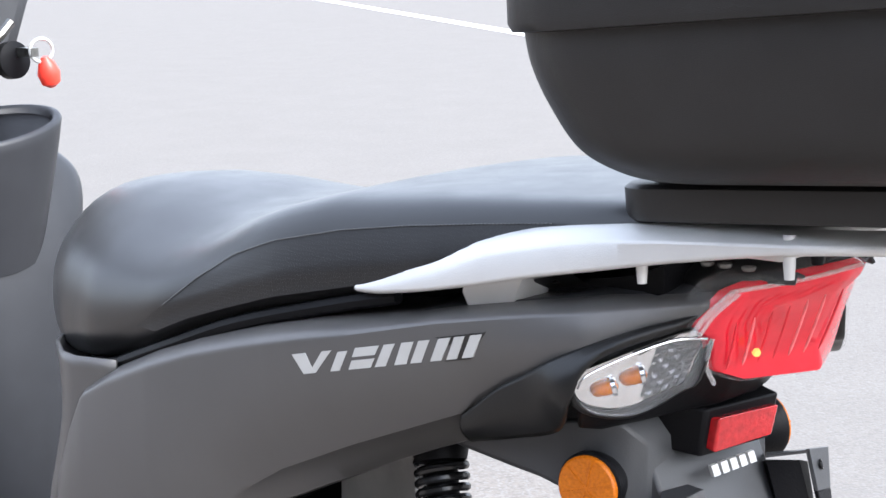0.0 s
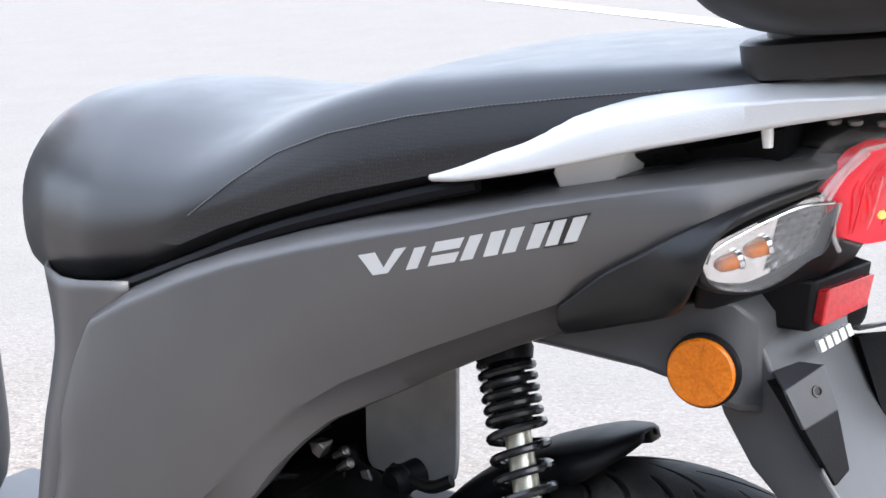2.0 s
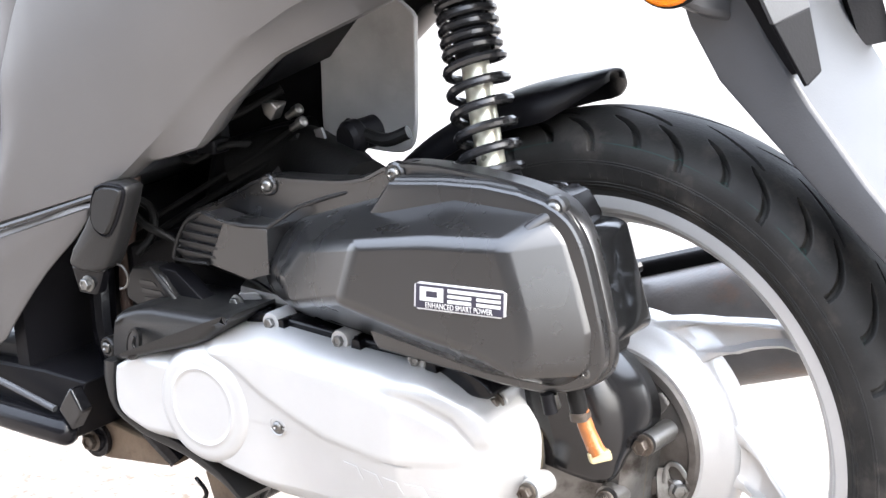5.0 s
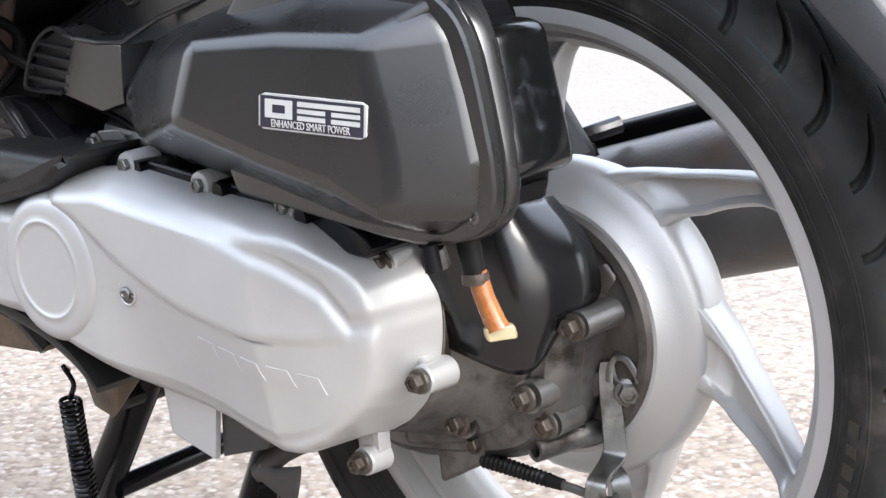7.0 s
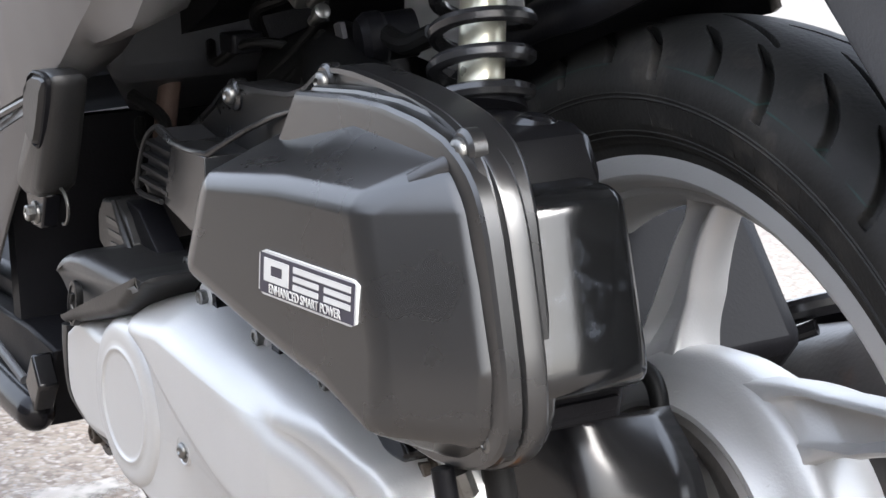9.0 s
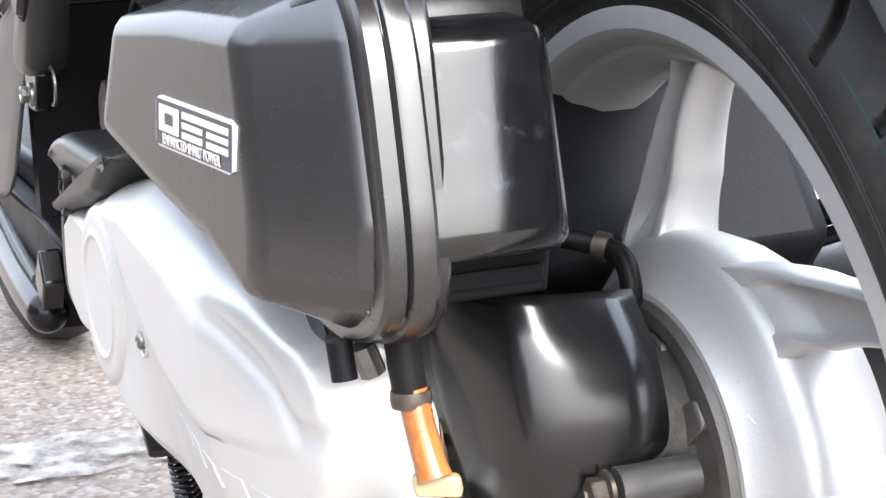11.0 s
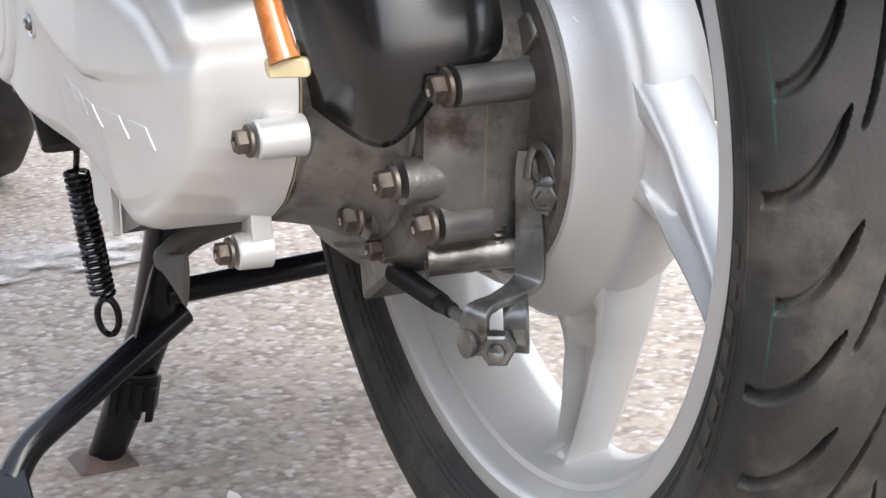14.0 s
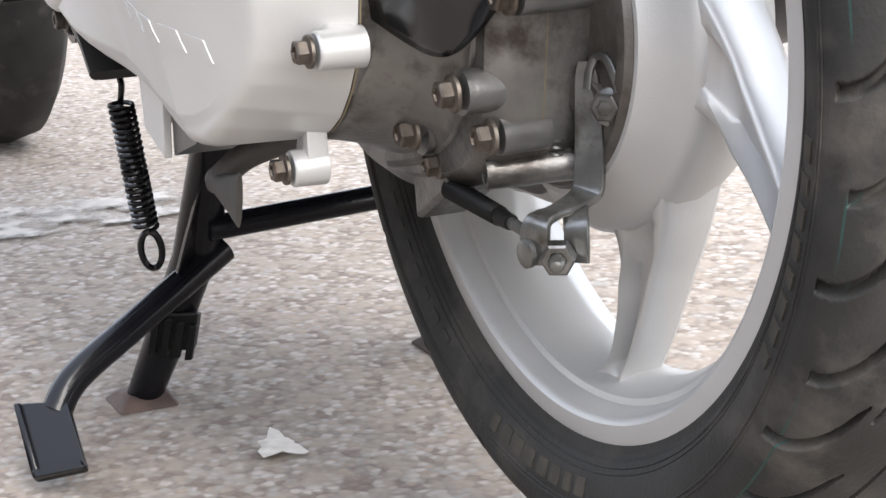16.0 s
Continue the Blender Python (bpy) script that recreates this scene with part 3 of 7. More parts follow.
def spoke(angle):
    """One swept spoke, deep in the wheel, broad at the hub and flaring into the rim, with a pocket between two ridges on its face."""
    bm = bmesh.new()
    loops = []
    for r in np.r_[np.linspace(0.074, 0.1, 9), np.linspace(0.1025, 0.172, 27)]:
        turn = math.radians(angle + np.interp(r, [0.074, 0.085, 0.0985, 0.12, 0.136, 0.158, 0.172], [33, 27, 20, 10, 5.5, 0, -4]))
        w = float(np.interp(r, [0.074, 0.085, 0.0985, 0.11, 0.12, 0.136, 0.158, 0.166, 0.172], [0.037, 0.031, 0.0235, 0.019, 0.0162, 0.0128, 0.0103, 0.0112, 0.0155]))
        front = float(np.interp(r, [0.074, 0.08, 0.088, 0.098, 0.112, 0.16, 0.172], [-0.031, -0.0265, -0.0202, -0.0168, -0.0140, -0.0125, -0.015]))
        back = float(np.interp(r, [0.074, 0.09, 0.172], [0.02, 0.017, 0.010]))
        deep = 0.009 * ease(r, 0.09, 0.118) * (1 - 0.8 * ease(r, 0.158, 0.168))
        rad, tan = Vector((math.cos(turn), 0, math.sin(turn))), Vector((-math.sin(turn), 0, math.cos(turn)))
        e = 0.0032 + (w - 0.0032) * 0.6 * (1 - ease(r, 0.082, 0.118))
        prof = [(-w * 0.8, back * 0.7), (-w * 0.97, 0.0), (-w, front + 0.004), (-w + 0.0012, front + 0.0008), (-w + 0.0022, front), (-w + e, front), (-w + e + 0.0012, front + deep * 0.5), (-w + e + 0.0035, front + deep),
                (w - e - 0.0035, front + deep), (w - e - 0.0012, front + deep * 0.5), (w - e, front), (w - 0.0022, front), (w - 0.0012, front + 0.0008), (w, front + 0.004), (w * 0.97, 0.0), (w * 0.8, back * 0.7), (w * 0.5, back), (-w * 0.5, back)]
        loops.append([Vector((0, y, AX)) + rad * r + tan * s for s, y in prof])
    rings(bm, loops)
    return bm


for angle in (35, -25, -85, -145, 155, 95):
    part("spoke", spoke(angle), M_WHEEL, wheel, angle=50)


TYRE = spline([(-0.026, 0.182), (-0.032, 0.188), (-0.0345, 0.1945), (-0.0355, 0.197), (-0.037, 0.1975), (-0.0425, 0.206), (-0.0455, 0.215), (-0.0465, 0.2235), (-0.0455, 0.230), (-0.042, 0.2365), (-0.036, 0.2425), (-0.028, 0.247), (-0.018, 0.2503), (-0.008, 0.2520), (0.0, 0.2524)], 98)


def even(p, step_of):
    """The curve's points again, spaced by a step that depends on the radius."""
    d = np.r_[0, np.cumsum(np.linalg.norm(np.diff(p, axis=0), axis=1))]
    s = [0.0]
    while s[-1] < d[-1]:
        s.append(s[-1] + step_of(float(np.interp(s[-1], d, p[:, 1]))))
    s[-1] = d[-1]
    return np.stack([np.interp(s, d, p[:, k]) for k in (0, 1)], 1)


TYRE = even(TYRE, lambda r: 0.00052 if r > 0.2215 else 0.002)


def groove(a, y):
    """How deep the tread is cut at the angle a and the depth y: hooked shoulder cuts of two lengths and long curved centre cuts."""
    s = abs(y)
    half = 0 if y < 0 else 0.5
    d = 0.0
    pitch = 2 * math.pi / 20
    for k, (lo, hi) in enumerate(((0.023, 0.0462), (0.020, 0.0435))):
        if lo < s < hi:
            q = (s - lo) / (hi - lo)
            mid = (k * 0.5 + half + 0.42 * (1 - q) ** 1.6) * pitch
            off = ((a - mid + pitch / 2) % pitch - pitch / 2) * 0.25
            wide = 0.0034 * (1 - 0.3 * q) * min(1, q * 6)
            d = max(d, 0.0095 * (1 - 0.55 * q) * max(0, min(1, (wide - abs(off)) / 0.0019 + 0.5)))
    if 0.002 < s < 0.0205:
        q = (s - 0.002) / 0.0185
        mid = (0.32 + half + 0.75 * (1 - q) ** 1.25) * pitch
        off = ((a - mid + pitch / 2) % pitch - pitch / 2) * 0.25
        wide = 0.0038 * math.sin(math.pi * min(1, q)) ** 0.6
        d = max(d, 0.009 * max(0, min(1, (wide - abs(off)) / 0.0019 + 0.5)))
    return d


def tyre():
    """The tyre's casing with its cut tread."""
    prof = np.vstack([TYRE, TYRE[-2::-1] * (-1, 1)])
    steps = 1600
    bm = bmesh.new()
    verts, faces = [], []
    for i in range(steps):
        a = 2 * math.pi * i / steps
        c, s = math.cos(a), math.sin(a)
        for y, r in prof:
            if r > 0.2225:
                d = groove(a, y)
                k = d / math.hypot(y, r - 0.195)
                y, r = y * (1 - k), r - (r - 0.195) * k
            verts.append((c * r, y, AX + s * r))
    n = len(prof)
    for i in range(steps):
        j = (i + 1) % steps
        faces += [(i * n + k, i * n + (k + 1) % n, j * n + (k + 1) % n, j * n + k) for k in range(n)]
    me = bpy.data.meshes.new("tyre")
    me.from_pydata(verts, [], faces)
    bm.from_mesh(me)
    bpy.data.meshes.remove(me)
    return bm


part("tyre", tyre(), M_RUBBER, wheel, "black road tyre with slanted tread grooves and dusty sidewalls", angle=60)
def teal_line(m, radius, half):
    """A thin, broken teal line printed round the tyre's near shoulder."""
    n, k = m.node_tree.nodes, m.node_tree.links
    b = n["Principled BSDF"]
    old = b.inputs["Base Color"].links[0].from_socket
    co, axes, flat, far = n.new("ShaderNodeTexCoord"), n.new("ShaderNodeSeparateXYZ"), n.new("ShaderNodeCombineXYZ"), n.new("ShaderNodeVectorMath")
    k.new(co.outputs["Object"], axes.inputs[0])
    k.new(axes.outputs[0], flat.inputs[0])
    k.new(axes.outputs[2], flat.inputs[2])
    far.operation, far.inputs[1].default_value = "DISTANCE", (0, 0, AX)
    k.new(flat.outputs[0], far.inputs[0])
    near = n.new("ShaderNodeMath")
    near.operation, near.inputs[1].default_value, near.inputs[2].default_value = "COMPARE", radius, half
    k.new(far.outputs["Value"], near.inputs[0])
    side = n.new("ShaderNodeMath")
    side.operation, side.inputs[1].default_value = "LESS_THAN", 0.0
    k.new(axes.outputs[1], side.inputs[0])
    worn = n.new("ShaderNodeTexNoise")
    worn.inputs["Scale"].default_value = 22
    k.new(co.outputs["Object"], worn.inputs["Vector"])
    left = n.new("ShaderNodeMapRange")
    left.inputs[1].default_value, left.inputs[2].default_value = 0.48, 0.6
    k.new(worn.outputs["Fac"], left.inputs[0])
    one, two = n.new("ShaderNodeMath"), n.new("ShaderNodeMath")
    one.operation = two.operation = "MULTIPLY"
    k.new(near.outputs[0], one.inputs[0])
    k.new(side.outputs[0], one.inputs[1])
    k.new(one.outputs[0], two.inputs[0])
    k.new(left.outputs[0], two.inputs[1])
    mix = n.new("ShaderNodeMix")
    mix.data_type = "RGBA"
    k.new(two.outputs[0], mix.inputs[0])
    k.new(old, mix.inputs[6])
    mix.inputs[7].default_value = (0.016, 0.036, 0.032, 1)
    k.new(mix.outputs[2], b.inputs["Base Color"])


teal_line(M_RUBBER, 0.2338, 0.0004)
for r in (0.2005, 0.2032, 0.2185, 0.2205):
    y = float(np.interp(r, [0.1975, 0.206, 0.215, 0.2235], [-0.037, -0.0425, -0.0455, -0.0465]))
    part("sidewall_ring", lathe([(y - 0.0004, r - 0.0006), (y - 0.0008, r), (y - 0.0004, r + 0.0006), (y + 0.002, r)], (0, 0, AX), steps=160, close=True), M_RUBBER, wheel)
M_MARK = material("worn_sidewall_print", (0.029, 0.0255, 0.02), 0.75, 0.0, 0.4, 90, spec=0.3)
for a0, n, step, tall in ((60, 9, 4.0, 0.011), (205, 9, 4.0, 0.011), (330, 8, 3.4, 0.008), (255, 8, 3.4, 0.008)):
    for i in range(n):
        a = math.radians(a0 + i * step)
        rad, tan = Vector((math.cos(a), 0, math.sin(a))), Vector((-math.sin(a), 0, math.cos(a)))
        c = Vector((0, 0, AX))
        w = 0.0042 if i % 3 else 0.0032
        bm = hull([c + rad * (0.2065 + tall * k) + tan * w * s + Vector((0, -0.0432 - 0.0030 * k + dy, 0)) for k in (0, 1) for s in (-1, 1) for dy in (0.002, -0.0001)])
        part("sidewall_bar", bm, M_RUBBER if n == 9 else M_MARK, wheel)

# air cleaner
FLANGE = lambda x, z: -0.163 - 0.1 * x
COVER = [(-0.353, 0.440), (-0.337, 0.475), (-0.28, 0.496), (-0.24, 0.516), (-0.19, 0.517), (-0.135, 0.521), (-0.105, 0.536), (-0.075, 0.539), (-0.03, 0.537), (0.01, 0.533), (0.038, 0.528), (0.058, 0.518), (0.069, 0.50), (0.0755, 0.47), (0.081, 0.44), (0.083, 0.42),
         (0.072, 0.402), (0.05, 0.39), (0.024, 0.385), (-0.015, 0.387), (-0.056, 0.393), (-0.112, 0.398), (-0.16, 0.402), (-0.22, 0.41), (-0.24, 0.421), (-0.265, 0.429), (-0.315, 0.434)]
air = part("air_cleaner", slab(rounded(COVER, 120, 1), lambda x, z: FLANGE(x, z), lambda x, z: FLANGE(x, z) + 0.02), M_AIRBOX, scooter, "black plastic air cleaner housing", bevel=0.002)
COVER_EDGE = ((-0.125, 0.508), (-0.030, 0.5255), (0.046, 0.5165), (0.060, 0.503), (0.070, 0.470), (0.0775, 0.436), (0.074, 0.409), (0.050, 0.3945), (-0.020, 0.391), (-0.080, 0.399), (-0.130, 0.404), (-0.200, 0.411), (-0.238, 0.426), (-0.245, 0.450), (-0.200, 0.486))
COVER_TOP = ((-0.085, 0.4965, 0), (-0.030, 0.5005, 0), (0.0265, 0.5005, 0), (0.034, 0.473, 0), (0.0425, 0.442, 0), (0.044, 0.415, 0), (0.034, 0.408, 0), (0.003, 0.4235, 0), (-0.040, 0.4345, 0), (-0.100, 0.4525, 0), (-0.178, 0.430, 0.052), (-0.190, 0.452, 0.054), (-0.160, 0.480, 0.045))
COVER_MATCH = (0, 1, 2, 2, 3, 4, 5, 6, 7, 8, 9, 10, 10, 11, 12)
face_y = lambda x, z: -0.2125 + 0.145 * x + 0.06 * (z - 0.465)
bm = bmesh.new()
low = [bm.verts.new((x, FLANGE(x, z) + 0.003, z)) for x, z in COVER_EDGE]
mid = [bm.verts.new((x, FLANGE(x, z) - 0.006, z)) for x, z in COVER_EDGE]
top = [bm.verts.new((x, face_y(x, z) + back, z)) for x, z, back in COVER_TOP]
n = len(mid)
for i in range(n):
    j = (i + 1) % n
    p, q = top[COVER_MATCH[i]], top[COVER_MATCH[j]]
    bm.faces.new((low[i], low[j], mid[j], mid[i]))
    bm.faces.new((mid[i], mid[j], q, p) if p is not q else (mid[i], mid[j], p))
bm.faces.new(top[:10])
bm.faces.new((top[0], top[9], top[10], top[11], top[12]))
cover = part("cover", bm, M_AIRBOX, air, "satin black moulded cover", angle=180, bevel=0.0075)
cover.modifiers["bevel"].angle_limit, cover.modifiers["bevel"].segments = radians(14), 6
wn2 = cover.modifiers.new("even_normals", "WEIGHTED_NORMAL")
wn2.keep_sharp = False
REAR = [(-0.11, 0.527), (-0.02, 0.533), (0.035, 0.527), (0.060, 0.515), (0.071, 0.498), (0.078, 0.468), (0.0845, 0.432), (0.083, 0.41), (0.07, 0.398), (0.05, 0.391), (0.02, 0.388), (-0.05, 0.396), (-0.13, 0.405)]
bm = bmesh.new()
r0 = rounded(REAR, 110, 1)
rings(bm, [lift(inset(r0, d), y) for d, y in ((0.004, -0.1765), (0.0015, -0.176), (0.0, -0.1745), (0.0, -0.1685), (0.0012, -0.1675), (-0.0012, -0.1665), (-0.0018, -0.165), (-0.0018, -0.1585), (-0.0008, -0.157), (0.004, -0.1565))])
part("rim_band", bm, M_AIRBOX, air, "satin black flange behind the cover", angle=30)
TANK = [(-0.12, 0.496), (0.0, 0.501), (0.056, 0.5015), (0.067, 0.4985), (0.0695, 0.49), (0.0765, 0.46), (0.0835, 0.432), (0.0825, 0.4245), (0.074, 0.421), (-0.1, 0.422)]
bm = bmesh.new()
r1 = rounded(TANK, 130, 1)
rings(bm, [lift(inset(r1, d), y) for d, y in ((0.001, -0.1575), (0.0, -0.1555), (0.0, -0.113), (0.0008, -0.110), (0.003, -0.1075), (0.007, -0.1065))])
part("rear_housing", bm, M_SPOT, air, "glossy black rear housing with dried water spots", angle=40)
part("housing_top", hull([(x, y, z) for x, z in ((-0.08, 0.49), (-0.08, 0.521), (0.025, 0.5205), (0.034, 0.517), (0.044, 0.5), (0.044, 0.49)) for y in (-0.1575, -0.103)]), M_GLOSS, air, "glossy black step on top of the housing", bevel=0.004)
part("housing_bump", lathe([(0, 0.013), (0.02, 0.012), (0.026, 0.007)], (0.012, -0.118, 0.498), (0.1, 0.15, 1)), M_GLOSS, air, bevel=0.002)
part("housing_foot", hull([(x, y, z) for x, z in ((-0.05, 0.43), (0.066, 0.426), (0.061, 0.4035), (-0.05, 0.402)) for y in (-0.15, -0.106)]), M_BLACK, air, bevel=0.003)
part("foot_rib", hull([(x, y, z) for x, z in ((0.06, 0.416), (0.0655, 0.415), (0.064, 0.409), (0.06, 0.408)) for y in (-0.146, -0.110)]), M_BLACK, air, bevel=0.001)
M_BADGE = material("dark_blue_badge", (0.018, 0.017, 0.03), 0.3)
bo, bu, bv = Vector((-0.0358, -0.2176, 0.4714)), Vector((0.0655, 0.0094, -0.0028)), Vector((-0.0012, -0.0008, -0.0168))


def on_badge(u, v, out):
    return bo + bu * u + bv * v + Vector((0, -out, 0))


def badge_bar(name, quad, out, mat, thick=0.0006):
    return part(name, hull([on_badge(u, v, o) for u, v in quad for o in (out, out - thick)]), mat, air)


part("badge_frame", hull([on_badge(u, v, o) for u, v in ((0.03, -0.06), (0.97, -0.06), (1.02, 0.04), (1.02, 0.96), (0.97, 1.06), (0.03, 1.06), (-0.02, 0.96), (-0.02, 0.04)) for o in (0.0012, -0.004)]), M_EMBLEM, air, "small silver-edged rectangular badge")
badge_bar("badge_plate", ((0.0, 0.0), (1.0, 0.0), (1.0, 1.0), (0.0, 1.0)), 0.0016, M_BADGE, 0.003)
for quad in (((0.05, 0.10), (0.32, 0.10), (0.32, 0.26), (0.05, 0.26)), ((0.05, 0.26), (0.12, 0.26), (0.12, 0.52), (0.05, 0.52)), ((0.25, 0.26), (0.32, 0.26), (0.32, 0.52), (0.25, 0.52)), ((0.05, 0.52), (0.32, 0.52), (0.32, 0.68), (0.05, 0.68)),
             ((0.37, 0.10), (0.97, 0.10), (0.97, 0.25), (0.37, 0.25)), ((0.37, 0.33), (0.64, 0.33), (0.64, 0.46), (0.37, 0.46)), ((0.37, 0.54), (0.64, 0.54), (0.64, 0.68), (0.37, 0.68)), ((0.70, 0.33), (0.97, 0.33), (0.97, 0.46), (0.70, 0.46)), ((0.70, 0.54), (0.97, 0.54), (0.97, 0.68), (0.70, 0.68))):
    badge_bar("badge_shape", quad, 0.0019, M_EMBLEM, 0.001)
tx = bpy.data.curves.new("badge_text", "FONT")
tx.body, tx.size, tx.extrude, tx.align_x, tx.align_y = "ENHANCED SMART POWER", 0.0045, 0.0002, "CENTER", "CENTER"
to = new("badge_text", tx)
to.parent = air
tx.materials.append(M_EMBLEM)
pc = on_badge(0.5, 0.85, 0.0022)
to.matrix_local = Matrix.Translation(pc) @ Matrix.Rotation(math.atan2(bu.y, bu.x), 4, "Z") @ Matrix.Rotation(math.atan2(bu.z, bu.x) * -1, 4, "Y") @ Matrix.Rotation(radians(90), 4, "X") @ Matrix.Diagonal((0.9, 1.25, 1, 1))
for at in ((-0.232, 0.509), (-0.097, 0.53), (0.048, 0.519), (0.069, 0.408)):
    y = FLANGE(*at)
    part("screw_boss", lathe([(0.0, 0.0085), (0.006, 0.0085), (0.0075, 0.0068)], (at[0], y + 0.004, at[1]), (0, -1, 0), 28), M_AIRBOX, air)
    screw(air, (at[0], y - 0.0034, at[1]), (0, -1, 0), 0.0052)
pk = [Vector((0.0445, -0.1735, 0.5135)), Vector((0.0395, -0.1795, 0.5098)), Vector((0.035, -0.186, 0.506))]
# dark rod set nearly flush, standing in for a shaded hollow by the screw
part("screw_pocket", bar(pk, [0.0045, 0.0048, 0.0042], 16), M_EDGE_AND_SHADE, air)
# intake grille and its raised surround
gp = lambda x, z, o: (x, FLANGE(x, z) - o, z)
# black block behind the slats, standing in for the intake's dark inside
part("intake_recess", hull([(x, y, z) for x, z in ((-0.316, 0.453), (-0.302, 0.477), (-0.281, 0.488), (-0.259, 0.483), (-0.279, 0.449), (-0.311, 0.449)) for y in (-0.1615, -0.14)]), M_EDGE_AND_SHADE, air)
part("intake_frame", bar(spline([(-0.259, -0.165, 0.4835), (-0.281, -0.1655, 0.4892), (-0.302, -0.1655, 0.478), (-0.3165, -0.1655, 0.4535), (-0.311, -0.1655, 0.4485), (-0.279, -0.1665, 0.4485)], 24), 0.0015, 8), M_TRIM, air)
for k in range(4):
    z = 0.4545 + k * 0.0077
    part("intake_slat", hull([(x, y, z + dz + (x + 0.3) * -0.08) for x in (-0.3135 + 0.004 * k, -0.2725 + 0.0035 * k) for dz in (0, 0.0022) for y in (-0.1655, -0.15)]), M_TRIM, air)
part("intake_surround", hull([(x, y - 0.1 * min(0, x + 0.25), z) for x, z in ((-0.2805, 0.4475), (-0.2595, 0.4835), (-0.240, 0.4825), (-0.2143, 0.4815), (-0.216, 0.446), (-0.237, 0.4395)) for y in (-0.1675, -0.13)]), M_AIRBOX, air, bevel=0.0015)
part("intake_ridge", bar([(-0.2815, -0.1655, 0.489), (-0.2754, -0.1675, 0.4885), (-0.2586, -0.1675, 0.484), (-0.236, -0.167, 0.4823), (-0.2143, -0.166, 0.4828), gp(-0.196, 0.4965, 0.007), gp(-0.165, 0.5065, 0.003), gp(-0.14, 0.513, -0.003)], [0.0012, 0.0016, 0.0017, 0.0017, 0.0017, 0.0017, 0.0016, 0.001], 10), M_AIRBOX, air)
rimline = rounded(COVER, 140, 1)
bm = bmesh.new()
rings(bm, [lift(inset(rimline, d), lambda x, z, o=o: FLANGE(x, z) - o) for d, o in ((0.0, -0.001), (0.0005, 0.002), (0.0028, 0.0022), (0.0034, -0.001))], cap=(False, False))
part("cover_lip", bm, M_AIRBOX, air, angle=50)

# transmission cover
CVT = [(-0.3695, 0.3285), (-0.369, 0.35), (-0.3645, 0.3675), (-0.31, 0.382), (-0.242, 0.410), (-0.14, 0.398), (-0.068, 0.393), (-0.033, 0.382), (-0.013, 0.364), (-0.005, 0.34), (-0.007, 0.31), (-0.016, 0.284), (-0.042, 0.258), (-0.08, 0.2465), (-0.113, 0.255), (-0.137, 0.263), (-0.195, 0.270), (-0.216, 0.273), (-0.271, 0.286), (-0.313, 0.301), (-0.345, 0.3135), (-0.361, 0.3195)]
engine = part("engine_case", slab(rounded(CVT, 120, 1), -0.1232, -0.085), M_CAST, scooter, "cast aluminium engine and transmission case", bevel=0.002)


def cover_relief(x, z):
    """How far the cover's face falls back: a step along the ridge, a sloped lower face, a groove below the top edge."""
    d = 0.87 * (z - float(np.interp(x, (-0.275, -0.236, -0.2095, -0.183, -0.148, -0.098, -0.05, 0.0), (0.394, 0.3795, 0.363, 0.3505, 0.337, 0.327, 0.3265, 0.335))))
    g = 0.93 * (z - float(np.interp(x, (-0.226, -0.156, -0.106, -0.07, -0.045, -0.03), (0.403, 0.394, 0.3835, 0.370, 0.355, 0.335))))
    low = ease(-d, -0.003, 0.005)
    slope = ease(x, -0.235, -0.16)
    fall = low * (0.003 * (1 - 0.5 * slope) + slope * 0.24 * max(0.0, -d))
    groove = ease(x, -0.235, -0.2) * (0.0042 * math.exp(-(g / 0.0055) ** 2) + 0.12 * max(0.0, g))
    back = 0.40 * max(0.0, x + 0.098 - 0.012) + 0.10 * 0.012 * ease(x, -0.11, -0.074) if x > -0.11 else 0.0
    return fall * (1 - 0.4 * ease(x, -0.1, -0.02)) + groove + back


def cover_face(x, z):
    return -0.1995 + cover_relief(x, z)


bm = bmesh.new()
p = rounded(CVT, 260, 1)
core = np.array([(float(np.clip(x, -0.30, -0.075)), float(np.interp(x, (-0.3, -0.2, -0.075), (0.342, 0.336, 0.322)))) for x, z in p])
def rim_loop(d, soft, crisp):
    """One loop of the cover's edge: widely rounded along the run, a crisp crest at the rear end."""
    a, b, c = inset(p, d), inset(p, 0.55 * d + 0.010), inset(p, 0.3 * d)
    loop = []
    for (xa, za), (xb, zb), (xc, zc) in zip(a, b, c):
        k, front = ease(xa, -0.085, -0.035), ease(-xa, 0.30, 0.34)
        x, z = xa + (xb - xa) * k + (xc - xa) * front, za + (zb - za) * k + (zc - za) * front
        k = max(k, front)
        fall = cover_relief(x, z) * (min(1.0, d / 0.012) * (1 - k) + k)
        loop.append((x, -0.1995 + fall + soft * (1 - k) + crisp * k, z))
    return loop


